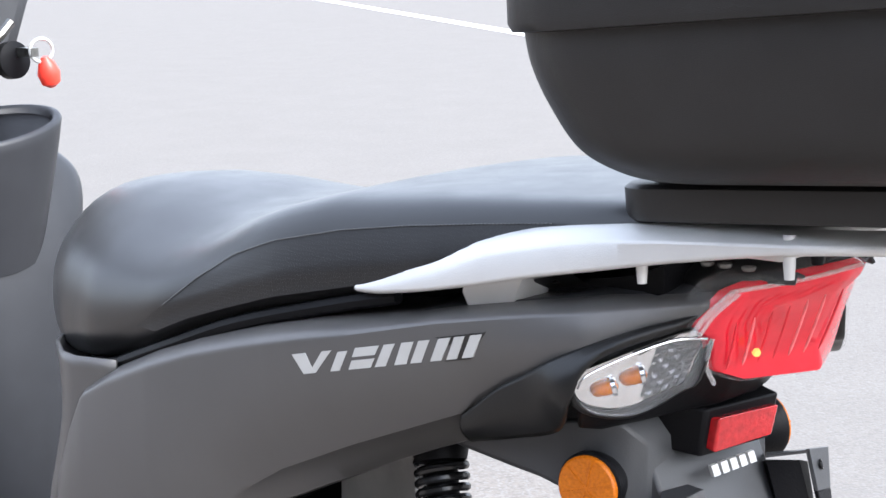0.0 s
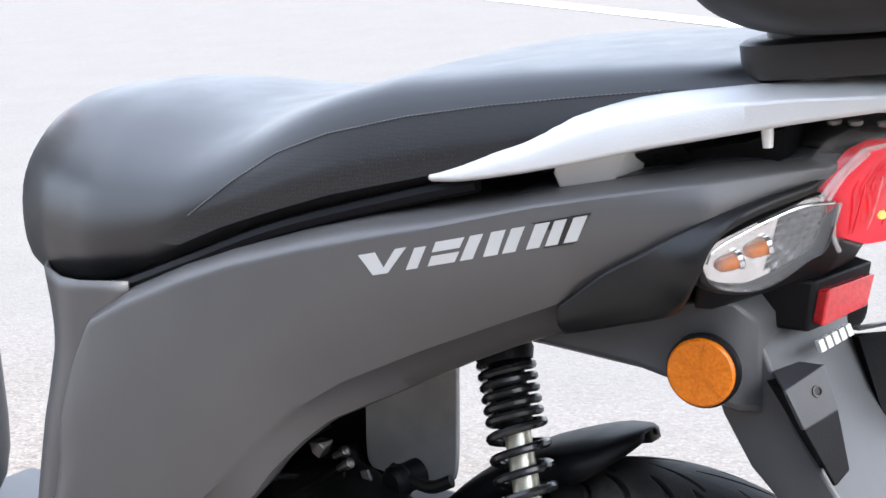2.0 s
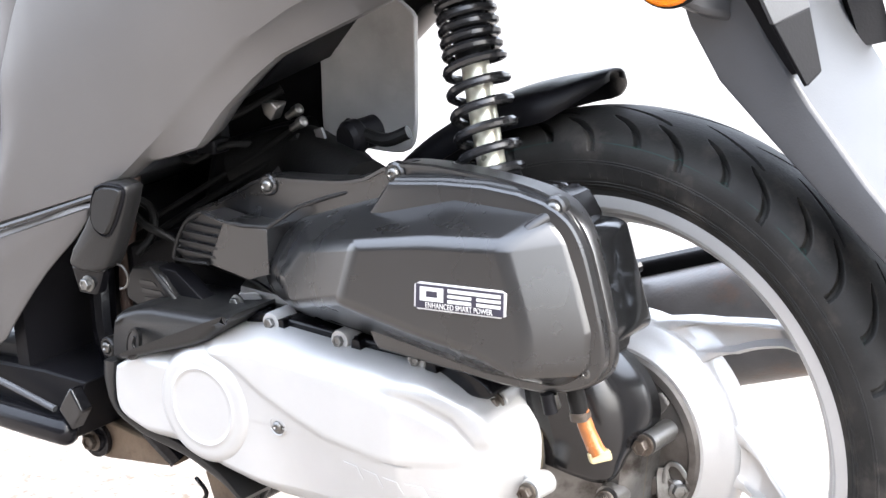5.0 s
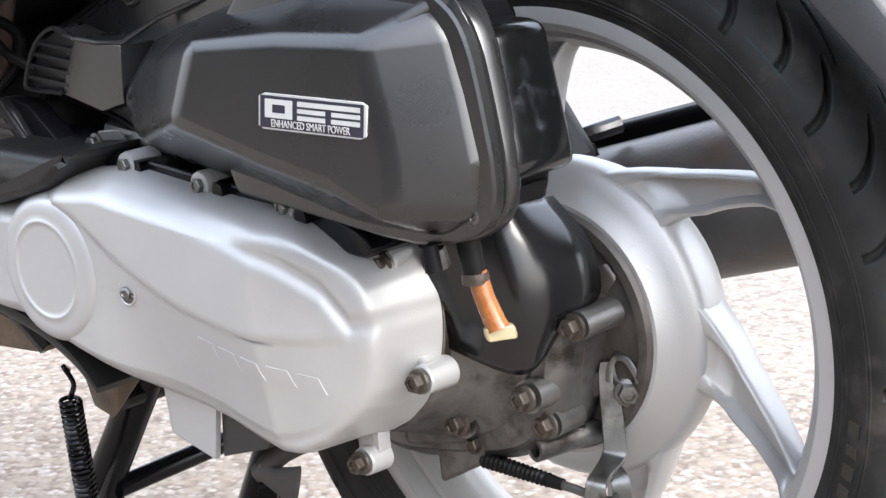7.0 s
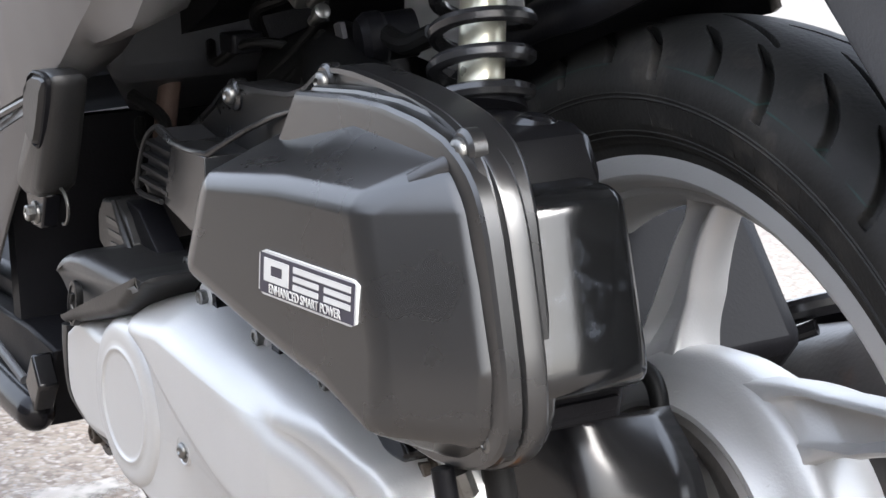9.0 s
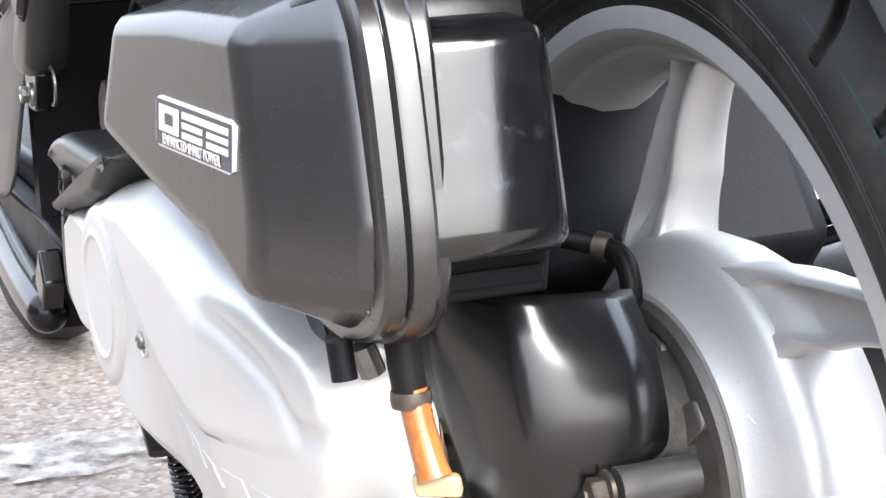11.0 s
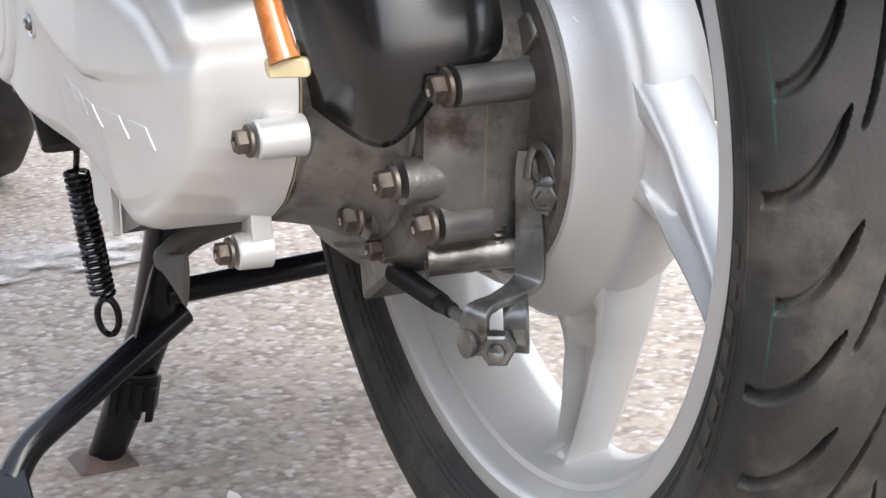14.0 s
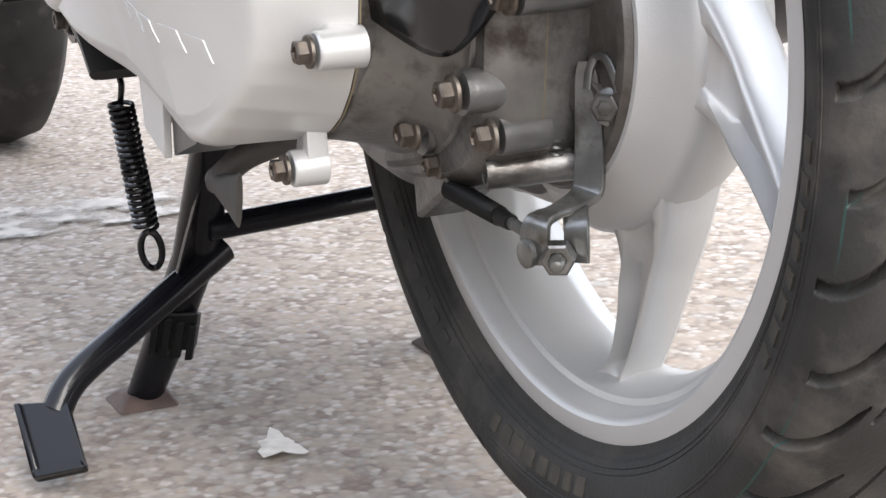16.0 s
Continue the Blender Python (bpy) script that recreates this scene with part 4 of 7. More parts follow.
loops = [lift(p, -0.1238)] + [rim_loop(*q) for q in ((0.0, 0.0315, 0.0065), (0.0015, 0.0235, 0.0034), (0.0035, 0.0165, 0.0018), (0.006, 0.011, 0.0009), (0.009, 0.006, 0.0004), (0.0125, 0.002, 0.0001), (0.016, 0.0, 0.0))]
q = np.array([(v[0], v[2]) for v in loops[-1]])
for k in range(1, 41):
    loops.append(lift(q + (core - q) * (0.985 * k / 40), cover_face))
rings(bm, loops)
part("transmission_cover", bm, M_SILVER, engine, "silver painted transmission cover with scratches", angle=55)
part("round_cap", lathe([(-0.012, 0.0495), (-0.003, 0.0482), (0.0015, 0.0468), (0.0043, 0.0445), (0.0056, 0.0418), (0.0061, 0.039), (0.0062, 0.036), (0.0062, 0.0328), (0.0066, 0.0322), (0.0071, 0.0314), (0.0071, 0.0306), (0.0066, 0.0299), (0.0060, 0.0293), (0.0060, 0.027), (0.0060, 0.0001)], (-0.270, -0.1928, 0.3425), (0, -1, 0), 96), M_SILVER, engine, "round bulge with a fine raised ring", angle=60)

# gear case behind it
GEAR = [(-0.17, 0.25), (-0.10, 0.34), (-0.03, 0.372), (0.02, 0.368), (0.043, 0.345), (0.047, 0.32), (0.042, 0.29), (0.036, 0.255), (0.015, 0.236), (-0.03, 0.226), (-0.1, 0.217)]
bm = bmesh.new()
g = rounded(GEAR, 80, 2)
rings(bm, [lift(g, -0.03), lift(g, -0.075), lift(inset(g, 0.008), -0.085)])
gear = part("gear_case", bm, M_CAST, engine, "grimy cast aluminium final gear case", angle=40)

# top case
top_case = thing("top_case", "black plastic luggage top case on the rear rack", "top case")


def case_ring(x0, x1, y, r, z):
    pts = []
    for cx, cy, a0 in ((x1 - r, y - r, 0), (x0 + r, y - r, 90), (x0 + r, -y + r, 180), (x1 - r, -y + r, 270)):
        pts += [(cx + r * math.cos(math.radians(a0 + a)), cy + r * math.sin(math.radians(a0 + a)), z) for a in range(0, 91, 9)]
    return pts


tub = spline([(0.205, 0.46, 0.115, 0.05, 0.900), (0.172, 0.485, 0.147, 0.075, 0.9005), (0.147, 0.50, 0.168, 0.083, 0.908), (0.126, 0.511, 0.186, 0.085, 0.926), (0.111, 0.522, 0.1965, 0.085, 0.957), (0.103, 0.528, 0.203, 0.085, 0.985), (0.1, 0.53, 0.205, 0.085, 1.010)], 42)
bm = bmesh.new()
rings(bm, [case_ring(*q) for q in tub])
part("tub", bm, M_CASE, top_case, angle=60)
# black sheet between base plate and tub, standing in for shade there
bm = bmesh.new()
rings(bm, [case_ring(0.15, 0.455, 0.11, 0.04, 0.896), case_ring(0.15, 0.455, 0.11, 0.04, 0.906)])
part("mount_gap_shade", bm, M_EDGE_AND_SHADE, top_case)
bm = bmesh.new()
rings(bm, [case_ring(0.11, 0.53, 0.20, 0.085, 1.006), case_ring(0.095, 0.545, 0.214, 0.09, 1.008), case_ring(0.093, 0.547, 0.216, 0.09, 1.014), case_ring(0.094, 0.546, 0.215, 0.09, 1.05), case_ring(0.105, 0.535, 0.205, 0.09, 1.13), case_ring(0.15, 0.49, 0.16, 0.09, 1.2), case_ring(0.22, 0.42, 0.1, 0.06, 1.215)])
part("lid", bm, M_CASE, top_case, angle=60)
bm = bmesh.new()
rings(bm, [case_ring(0.14, 0.47, 0.125, 0.04, 0.872), case_ring(0.138, 0.472, 0.127, 0.04, 0.876), case_ring(0.138, 0.472, 0.127, 0.04, 0.8945), case_ring(0.141, 0.469, 0.124, 0.04, 0.897)])
part("base_plate", bm, M_CASE, top_case, angle=50)
top_case.matrix_basis = Matrix.Translation((0.14, 0, 0.876)) @ Matrix.Rotation(radians(-3.8), 4, "Y") @ Matrix.Translation((-0.14, 0, -0.874))

# ---- emblem on the side panel ----
def flank_y(x, z):
    """The side panel's outer face at a place."""
    yc, zc, y2, z2 = ybody(x), np.interp(x, *CREASE), np.interp(x, *LOW_Y), np.interp(x, *LOW)
    u = float(np.clip((zc - z) / max(zc - z2, 0.01), 0, 1))
    return yc + (y2 - yc) * u - 0.008 * math.sin(math.pi * u) * min(1, (zc - z2) / 0.08)


EO, EU = np.array((-0.121, 0.7555)), np.array((0.176, 0.0335))


def emblem_bar(name, a0, a1, b0, b1, v0, v1, out, mat):
    """A slanted plain bar: a0 to a1 along the top, b0 to b1 along the foot."""
    pts = []
    for u, v in ((a0, v0), (a1, v0), (b1, v1), (b0, v1)):
        x, z = EO + EU * u - np.array((0.0, 0.0165)) * v
        for o in (out, out - 0.005):
            pts.append((x, flank_y(x, z) - o - 0.0012 * ease(x, 0.0, 0.05), z))
    return part(name, hull(pts), mat, scooter, "pale silver slanted emblem shape" if mat is M_EMBLEM else "")


emblem_bar("emblem_edge", -0.012, 0.10, 0.05, 0.135, -0.08, 1.08, 0.0014, M_EDGE_AND_SHADE)
emblem_bar("emblem_edge", 0.14, 1.012, 0.05, 0.93, -0.08, 1.08, 0.0014, M_EDGE_AND_SHADE)
for a0, a1, b0, b1, v0, v1 in ((0.0, 0.078, 0.06, 0.122, 0, 1), (0.172, 0.225, 0.09, 0.128, 0, 1), (0.262, 0.315, 0.212, 0.264, 0.1, 1), (0.36, 0.485, 0.338, 0.46, 0, 0.42), (0.335, 0.458, 0.313, 0.432, 0.58, 1),
                              (0.51, 0.565, 0.455, 0.51, 0, 1), (0.60, 0.66, 0.555, 0.615, 0, 1), (0.685, 0.74, 0.635, 0.69, 0, 1), (0.785, 0.845, 0.735, 0.79, 0, 1), (0.865, 0.915, 0.815, 0.865, 0, 1), (0.945, 1.0, 0.89, 0.945, 0, 1)):
    emblem_bar("emblem_bar", a0, a1, b0, b1, v0, v1, 0.002, M_EMBLEM)

# ---- seat seam and gap ----
bm = bmesh.new()
rows = []
for x in np.linspace(-0.335, 0.11, 74):
    zs = float(np.interp(x, [-0.335, -0.29, -0.25, -0.206, -0.156, -0.089, -0.023, 0.037, 0.1, 0.14], [0.7495, 0.774, 0.800, 0.824, 0.840, 0.853, 0.861, 0.866, 0.870, 0.872]))
    zl = float(np.interp(x, [-0.306, -0.26, -0.205, -0.153, -0.085, -0.04, 0.12], [0.737, 0.754, 0.77, 0.784, 0.797, 0.806, 0.838])) + 0.012
    rows.append([(x, -seat_side(x, z) - 0.0002, z) for z in zs + (min(zl, zs - 0.002) - zs) * np.linspace(0, 1, 9)])
rings(bm, rows, closed=False)
part("woven_side", bm, M_WEAVE, seat_ob, "black vinyl side embossed with a fine weave", angle=80)
for i in range(0, len(seam) - 1):
    a, c = Vector(seam[i]), Vector(seam[i + 1])
    for k in (0.0, 0.5):
        part("stitch", bar([a.lerp(c, k) + Vector((0, -0.0006, 0)), a.lerp(c, k + 0.32) + Vector((0, -0.0006, 0))], 0.00055, 5), M_STITCH, seat_ob)
part("seat_base_lip", bar(spline([(-0.47, -0.14, 0.700), (-0.40, -0.176, 0.703), (-0.31, -0.182, 0.732), (-0.21, -0.18, 0.766), (-0.1, -0.17, 0.793), (-0.04, -0.158, 0.805)], 40), 0.0065, 8), M_BLACK, scooter)
part("under_seat_cover", hull([(x, y, z) for x, w, z in ((-0.50, 0.1, 0.46), (-0.47, 0.12, 0.70), (-0.40, 0.13, 0.70), (-0.40, 0.15, 0.5)) for y in (-w, w)]), M_BODY_DARK, scooter, "charcoal plastic cover under the seat nose", bevel=0.01)

# ---- grab rail ----
def rail_y(x):
    return float(np.interp(x, [-0.06, 0, 0.1, 0.16, 0.3, 0.35], [-0.176, -0.172, -0.155, -0.14, -0.115, -0.085]))


RT = ([-0.07, -0.062, -0.048, -0.0285, -0.006, 0.02, 0.05, 0.08, 0.108, 0.154, 0.211, 0.3], [0.8125, 0.819, 0.8275, 0.838, 0.848, 0.855, 0.862, 0.8665, 0.870, 0.8735, 0.8755, 0.877])
RM = ([-0.07, -0.055, 0.01, 0.025, 0.044, 0.08, 0.137, 0.19, 0.3], [0.8110, 0.8115, 0.825, 0.832, 0.841, 0.850, 0.8595, 0.865, 0.869])
RB = ([-0.07, -0.05, -0.003, 0.0386, 0.091, 0.154, 0.19, 0.253, 0.3], [0.8075, 0.8073, 0.8141, 0.8214, 0.8323, 0.8426, 0.849, 0.858, 0.863])
rail = part("grab_rail", box(bmesh.new(), (0.13, -0.10, 0.852), (0.27, 0.10, 0.868)), M_RAIL, scooter, "silver painted cast grab rail and rack", bevel=0.008)
for sign in (1, -1):
    loops = []
    for x in np.r_[-0.07, -0.066, np.linspace(-0.06, 0.345, 43)]:
        y, zt, zm, zb = [float(np.mean([f(x + d) for d in np.linspace(-0.014, 0.014, 9)])) for f in (rail_y, lambda q: np.interp(q, *RT), lambda q: np.interp(q, *RM), lambda q: np.interp(q, *RB))]
        k = float(np.clip((x + 0.073) / 0.035, 0.12, 1)) ** 0.6
        wide = 0.034 * k
        prof = [(y + 0.0, zm), (y + 0.003 * k, zm + (zt - zm) * 0.3), (y + 0.5 * wide, zt - 0.001), (y + 0.75 * wide, zt), (y + wide, zt - 0.006 * k), (y + wide, zb + 0.004), (y + 0.6 * wide, zb), (y + 0.003, zb), (y, zb + 0.002)]
        loops.append([(x, sign * yy, z) for yy, z in prof])
    bm = bmesh.new()
    rings(bm, loops)
    part("rail_arm", bm, M_RAIL, rail, angle=40, bevel=0.0012)
    part("rail_lug", hull([(x, sign * y, z) for x, y, z in ((0.016, -0.147, 0.812), (0.0175, -0.143, 0.8015), (0.056, -0.134, 0.8055), (0.070, -0.134, 0.8235), (0.02, -0.148, 0.824), (0.075, -0.14, 0.835), (0.03, -0.10, 0.80), (0.06, -0.10, 0.806), (0.07, -0.1, 0.83), (0.02, -0.1, 0.825))]), M_RAIL, rail, bevel=0.002)
    for x in (0.168, 0.281):
        up = 0.013 if x > 0.2 else 0.0
        part("stud", bar([(x, sign * (-0.122 + up), 0.862 + up), (x, sign * (-0.122 + up), 0.842 + up), (x, sign * (-0.122 + up), 0.832 + up)], [0.0042, 0.0042, 0.0034], 12), M_RAIL, rail)
part("clamp_knob", lathe([(0, 0.004), (0.006, 0.005), (0.01, 0.0045)], (0.29, -0.09, 0.853), (0, 0, 1), 16), M_BLACK, rail)
for x in (0.2, 0.215, 0.235):
    screw(rail, (x, -0.09, 0.846), (0, 0, -1), 0.005, "clamp_bolt")
# black wedge under the rail, painting the shade of the gap
part("rail_shadow_gap", hull([(0.06, -0.128, 0.822), (0.1, -0.12, 0.832), (0.1, -0.1, 0.82), (0.05, -0.1, 0.81)]), M_EDGE_AND_SHADE, rail)

# tail cover between the rails
bm = bmesh.new()
loops = []
for x in np.linspace(-0.02, 0.245, 22):
    z = float(np.interp(x, [-0.02, 0.06, 0.12, 0.245], [0.800, 0.804, 0.821, 0.831]))
    w = float(np.interp(x, [-0.02, 0.1, 0.17, 0.2, 0.245], [0.16, 0.132, 0.098, 0.074, 0.05]))
    zc = float(np.interp(x, *CREASE)) if x < 0.2 else 0.826
    loops.append([(x, -w, zc + 0.002), (x, -w * 0.93, zc + 0.009), (x, -w * 0.75, z), (x, -w * 0.4, z + 0.006), (x, 0, z + 0.008), (x, w * 0.4, z + 0.006), (x, w * 0.75, z), (x, w * 0.93, zc + 0.009), (x, w, zc + 0.002)])
rings(bm, loops, closed=False)
part("tail_cover", bm, M_BODY_DARK, scooter, angle=50, thick=0.003)

dome = lathe([(0.02 * math.sin(a), 0.085 * math.cos(a)) for a in np.linspace(-0.6, 1.5, 12)], (0, 0, 0), (0, 0, 1), 40)
bmesh.ops.transform(dome, matrix=Matrix.Translation((0.185, 0, 0.828)) @ Matrix.Rotation(radians(-4), 4, "Y") @ Matrix.Diagonal((0.72, 0.95, 1, 1)), verts=dome.verts[:])
part("tail_dome", dome, M_SEAT, scooter, "smooth black tail top under the rack", angle=80)

# ---- dark tail panels beside the lamp ----
for sign in (1, -1):
    tcur = spline([(0.0195, -0.153, 0.720), (0.034, -0.154, 0.730), (0.059, -0.1555, 0.7475), (0.083, -0.156, 0.760), (0.12, -0.156, 0.779), (0.165, -0.127, 0.798), (0.195, -0.090, 0.8075)], 36)
    bcur = spline([(0.0125, -0.137, 0.6965), (0.035, -0.138, 0.7015), (0.06, -0.139, 0.7075), (0.105, -0.141, 0.7205), (0.135, -0.163, 0.750), (0.150, -0.152, 0.781), (0.188, -0.099, 0.800)], 36)
    loops = []
    for a, c in zip(tcur, bcur):
        loops.append([(*(a + (c - a) * u + np.array((0, -0.006 * math.sin(math.pi * u), 0))),) for u in (0, 0.08, 0.2, 0.4, 0.6, 0.8, 0.92, 1)])
    bm = bmesh.new()
    rings(bm, [[(x, sign * y, z) for x, y, z in l] for l in loops], closed=False)
    part("tail_panel", bm, M_TRIM, scooter, "black plastic panel beside the tail lamp", angle=60, thick=0.003)

# ---- tail lamp ----
lamp = part("tail_lamp", hull([(x, s * y, z) for x, y, z in ((0.108, -0.10, 0.712), (0.112, -0.128, 0.72), (0.128, -0.148, 0.745), (0.13, -0.15, 0.772), (0.14, -0.135, 0.785), (0.178, -0.08, 0.785), (0.2, -0.078, 0.82), (0.225, -0.03, 0.826), (0.15, -0.05, 0.725), (0.16, -0.02, 0.725)) for s in (1, -1)]), M_BLACK, scooter, "combined tail lamp with red lens and clear indicator lenses", bevel=0.003)
IND = [(0.1375, -0.1627, 0.7671), (0.1385, -0.1613, 0.7705), (0.1495, -0.147, 0.7764), (0.1621, -0.1307, 0.7833), (0.1747, -0.1143, 0.7902), (0.1874, -0.0978, 0.7963), (0.195, -0.0879, 0.7962), (0.1982, -0.0837, 0.7913), (0.1948, -0.0882, 0.7736), (0.1908, -0.0934, 0.7576), (0.1844, -0.1017, 0.7547), (0.1754, -0.1133, 0.746), (0.1652, -0.1266, 0.7391), (0.1564, -0.138, 0.7379), (0.1452, -0.1526, 0.742), (0.1406, -0.1586, 0.7484), (0.1383, -0.1616, 0.7579)]
REDL = [(0.1935, -0.0965, 0.797), (0.204, -0.0885, 0.813), (0.2137, -0.0806, 0.8264), (0.2431, -0.0384, 0.8335), (0.267, -0.001, 0.8385), (0.2625, -0.001, 0.8155), (0.2418, -0.001, 0.7825), (0.228, -0.001, 0.7565), (0.1914, -0.0744, 0.7564), (0.1965, -0.0835, 0.7895)]


def lens(points, out, n=80, rounds=2):
    """A lens bowed outwards from its outline."""
    p = rounded(points, n, rounds)
    c = p.mean(0)
    nrm = np.array((0.82, -0.5, -0.28))
    loops = []
    for u, b in ((1.0, -0.004), (1.0, 0.0), (0.985, 0.35), (0.94, 0.62), (0.8, 0.86), (0.5, 0.97), (0.2, 1.0)):
        loops.append([tuple(c + (q - c) * u + nrm * (out * b if b >= 0 else b)) for q in p])
    return loops


for s in (1, -1):
    m = lambda loops: [[(x, s * y, z) for x, y, z in l] for l in loops]
    bm = bmesh.new()
    c = np.mean(IND, 0)
    rf = random.Random(3)
    deep = np.array((0.009, -0.005, -0.003))
    rp = rounded(IND, 44, 1)
    rings(bm, m([[tuple(np.array(q) - deep * (1 + 0.5 * k + (rf.uniform(-0.45, 0.45) if 0 < k < 5 else 0)) + (c - np.array(q)) * (0.02 + 0.16 * k)) for q in rp] for k in range(6)]))
    part("indicator_reflector", bm, M_CHROME, lamp, "faceted silver bulb reflector", angle=5)
    qa = [np.array(q) for q in ((0.1775, -0.1105, 0.7885), (0.195, -0.0865, 0.7895), (0.1865, -0.0985, 0.7575), (0.168, -0.1225, 0.7465))]
    qn = np.array((0.79, -0.61, 0.0))
    bm = bmesh.new()
    for iu in range(5):
        for iv in range(7):
            at = lambda u, v: (qa[0] * (1 - u) + qa[1] * u) * (1 - v) + (qa[3] * (1 - u) + qa[2] * u) * v
            cell = [at((iu + du) / 5, (iv + dv) / 7) - qn * 0.0055 for du, dv in ((0.04, 0.04), (0.96, 0.04), (0.96, 0.96), (0.04, 0.96))]
            tip = sum(cell) / 4 + qn * (0.0024 if (iu + iv) % 2 else 0.0012) + (cell[1] - cell[0]) * 0.2
            vs = [bm.verts.new(tuple(c * (1, s, 1))) for c in cell] + [bm.verts.new(tuple(tip * (1, s, 1)))]
            for a in range(4):
                bm.faces.new((vs[a], vs[(a + 1) % 4], vs[4]))
    part("reflector_flutes", bm, M_SMOKE, lamp, "dark smoked flutes of the indicator", angle=5)
    edge = [(0.1395, -0.1605, 0.7605), (0.1435, -0.1553, 0.7695), (0.1617, -0.1317, 0.7815), (0.1811, -0.1065, 0.7905), (0.196, -0.0868, 0.7908)]
    part("reflector_trim", bar([(x + 0.002, s * (y - 0.001), z) for x, y, z in spline(edge, 30)], 0.0011, 8), M_CHROME, lamp, "bright trim line along the lens")
    part("lamp_shoulder", hull([(x - 0.006, s * y * 0.8, z - 0.004) for x, y, z in ((0.15, -0.11, 0.79), (0.17, -0.105, 0.795), (0.195, -0.078, 0.808), (0.212, -0.072, 0.824), (0.235, -0.055, 0.836), (0.15, -0.08, 0.82), (0.19, -0.06, 0.832), (0.18, -0.02, 0.80))]), M_BODY_DARK, lamp, bevel=0.004)
    bm = bmesh.new()
    q0 = np.array(rounded(IND, 80, 1))
    qn = np.array((0.79, -0.61, 0.0))
    rings(bm, m([[tuple(v) for v in c + (q0 - c) * u + qn * o] for u, o in ((1.0, -0.014), (1.0, 0.0), (1.03, 0.0012), (1.075, 0.0), (1.1, -0.004), (1.12, -0.012), (1.12, -0.03))]), cap=(False, False))
    part("lamp_rim", bm, M_TRIM, lamp, angle=50)
    bm = bmesh.new()
    rings(bm, m(lens(IND, 0.006, 80, 1)))
    glass = part("indicator_lens", bm, M_CLEAR, lamp, "clear indicator lens", angle=50)
    glass.visible_shadow = False
    for at, k in (((0.1475, -0.1385, 0.757), 1.0), ((0.160, -0.1215, 0.764), 1.1)):
        a, b = Vector((at[0] - 0.008, s * (at[1] - 0.007), at[2] - 0.002)), Vector((at[0] + 0.006, s * (at[1] + 0.006), at[2] + 0.002))
        part("bulb", bar([a.lerp(b, u) for u in (0, 0.06, 0.18, 0.5, 0.8, 0.94, 1)], [0.001, 0.0032 * k, 0.0046 * k, 0.0052 * k, 0.005 * k, 0.0034 * k, 0.001], 14), M_AMBER, lamp, "amber bulb")
        part("bulb_collar", lathe([(-0.002, 0.0062 * k), (0.001, 0.0066 * k), (0.002, 0.0054 * k)], a.lerp(b, 0.85), b - a, 18), M_CHROME, lamp)
# emission paints a glint of the sun on the lens; no bulb is lit
M_GLINT = material("orange_sun_glint", (0.9, 0.4, 0.1), 0.3)
M_GLINT.node_tree.nodes["Principled BSDF"].inputs["Emission Color"].default_value = (1.0, 0.42, 0.1, 1)
M_GLINT.node_tree.nodes["Principled BSDF"].inputs["Emission Strength"].default_value = 0.3
bm = bmesh.new()
full = [np.array(q) for q in REDL[:5]] + [np.array(q) * (1, -1, 1) for q in REDL[3::-1]]
full += [np.array(q) * (1, -1, 1) for q in REDL[:6:-1]] + [np.array(q) for q in REDL[7:]]
p = rounded([tuple(q) for q in full], 110, 1)
c = p.mean(0)
rings(bm, [[tuple(c + (q - c) * u + np.array((0.008, 0, -0.003)) * b) for q in p] for u, b in ((1, -0.8), (1, 0), (0.97, 0.5), (0.85, 0.85), (0.5, 1.0))])
part("red_lens", bm, M_REDLENS, lamp, "red tail lamp lens with chrome trim showing through", angle=50)
bm = bmesh.new()
rings(bm, [[tuple(c + (q - c) * u + np.array((0.008, 0, -0.003)) * b) for q in p] for u, b in ((1.045, -2.4), (1.05, -0.6), (1.03, 0.25), (1.0, 0.1), (0.99, -0.5))], cap=(True, False))
part("lens_edge", bm, M_CLEAR, lamp, "clear outer edge of the lens", angle=50)
lens_n = Vector((0.8, -0.52, -0.3)).normalized()
for at, r in (((0.2135, -0.0545, 0.779), 0.0034),):
    part("glint_facet", lathe([(-0.002, r), (0.0006, r * 0.8), (0.0012, r * 0.25)], Vector(at) + lens_n * 0.006, lens_n, 6), M_GLINT, lamp)
# three of the flutes are coloured paler, as painted pinkish highlights
M_PINK = material("pale_red_highlight", (0.85, 0.16, 0.17), 0.12, 0.0, 0.2, 160, 0.3, 160, spec=0.6)
for k in range(7):
    lo = Vector((0.1975, -0.069, 0.765)).lerp(Vector((0.232, -0.008, 0.772)), k / 6)
    hi = Vector((0.2105, -0.072, 0.805)).lerp(Vector((0.257, -0.010, 0.825)), k / 6)
    part("lens_flute", bar([lo.lerp(hi, u) + lens_n * (0.0048 + 0.0012 * math.sin(math.pi * u)) for u in np.linspace(0.08, 0.95, 9)], [0.0004] + [0.0011] * 7 + [0.0004], 6), M_PINK if k in (1, 4, 5) else M_REDLENS, lamp)
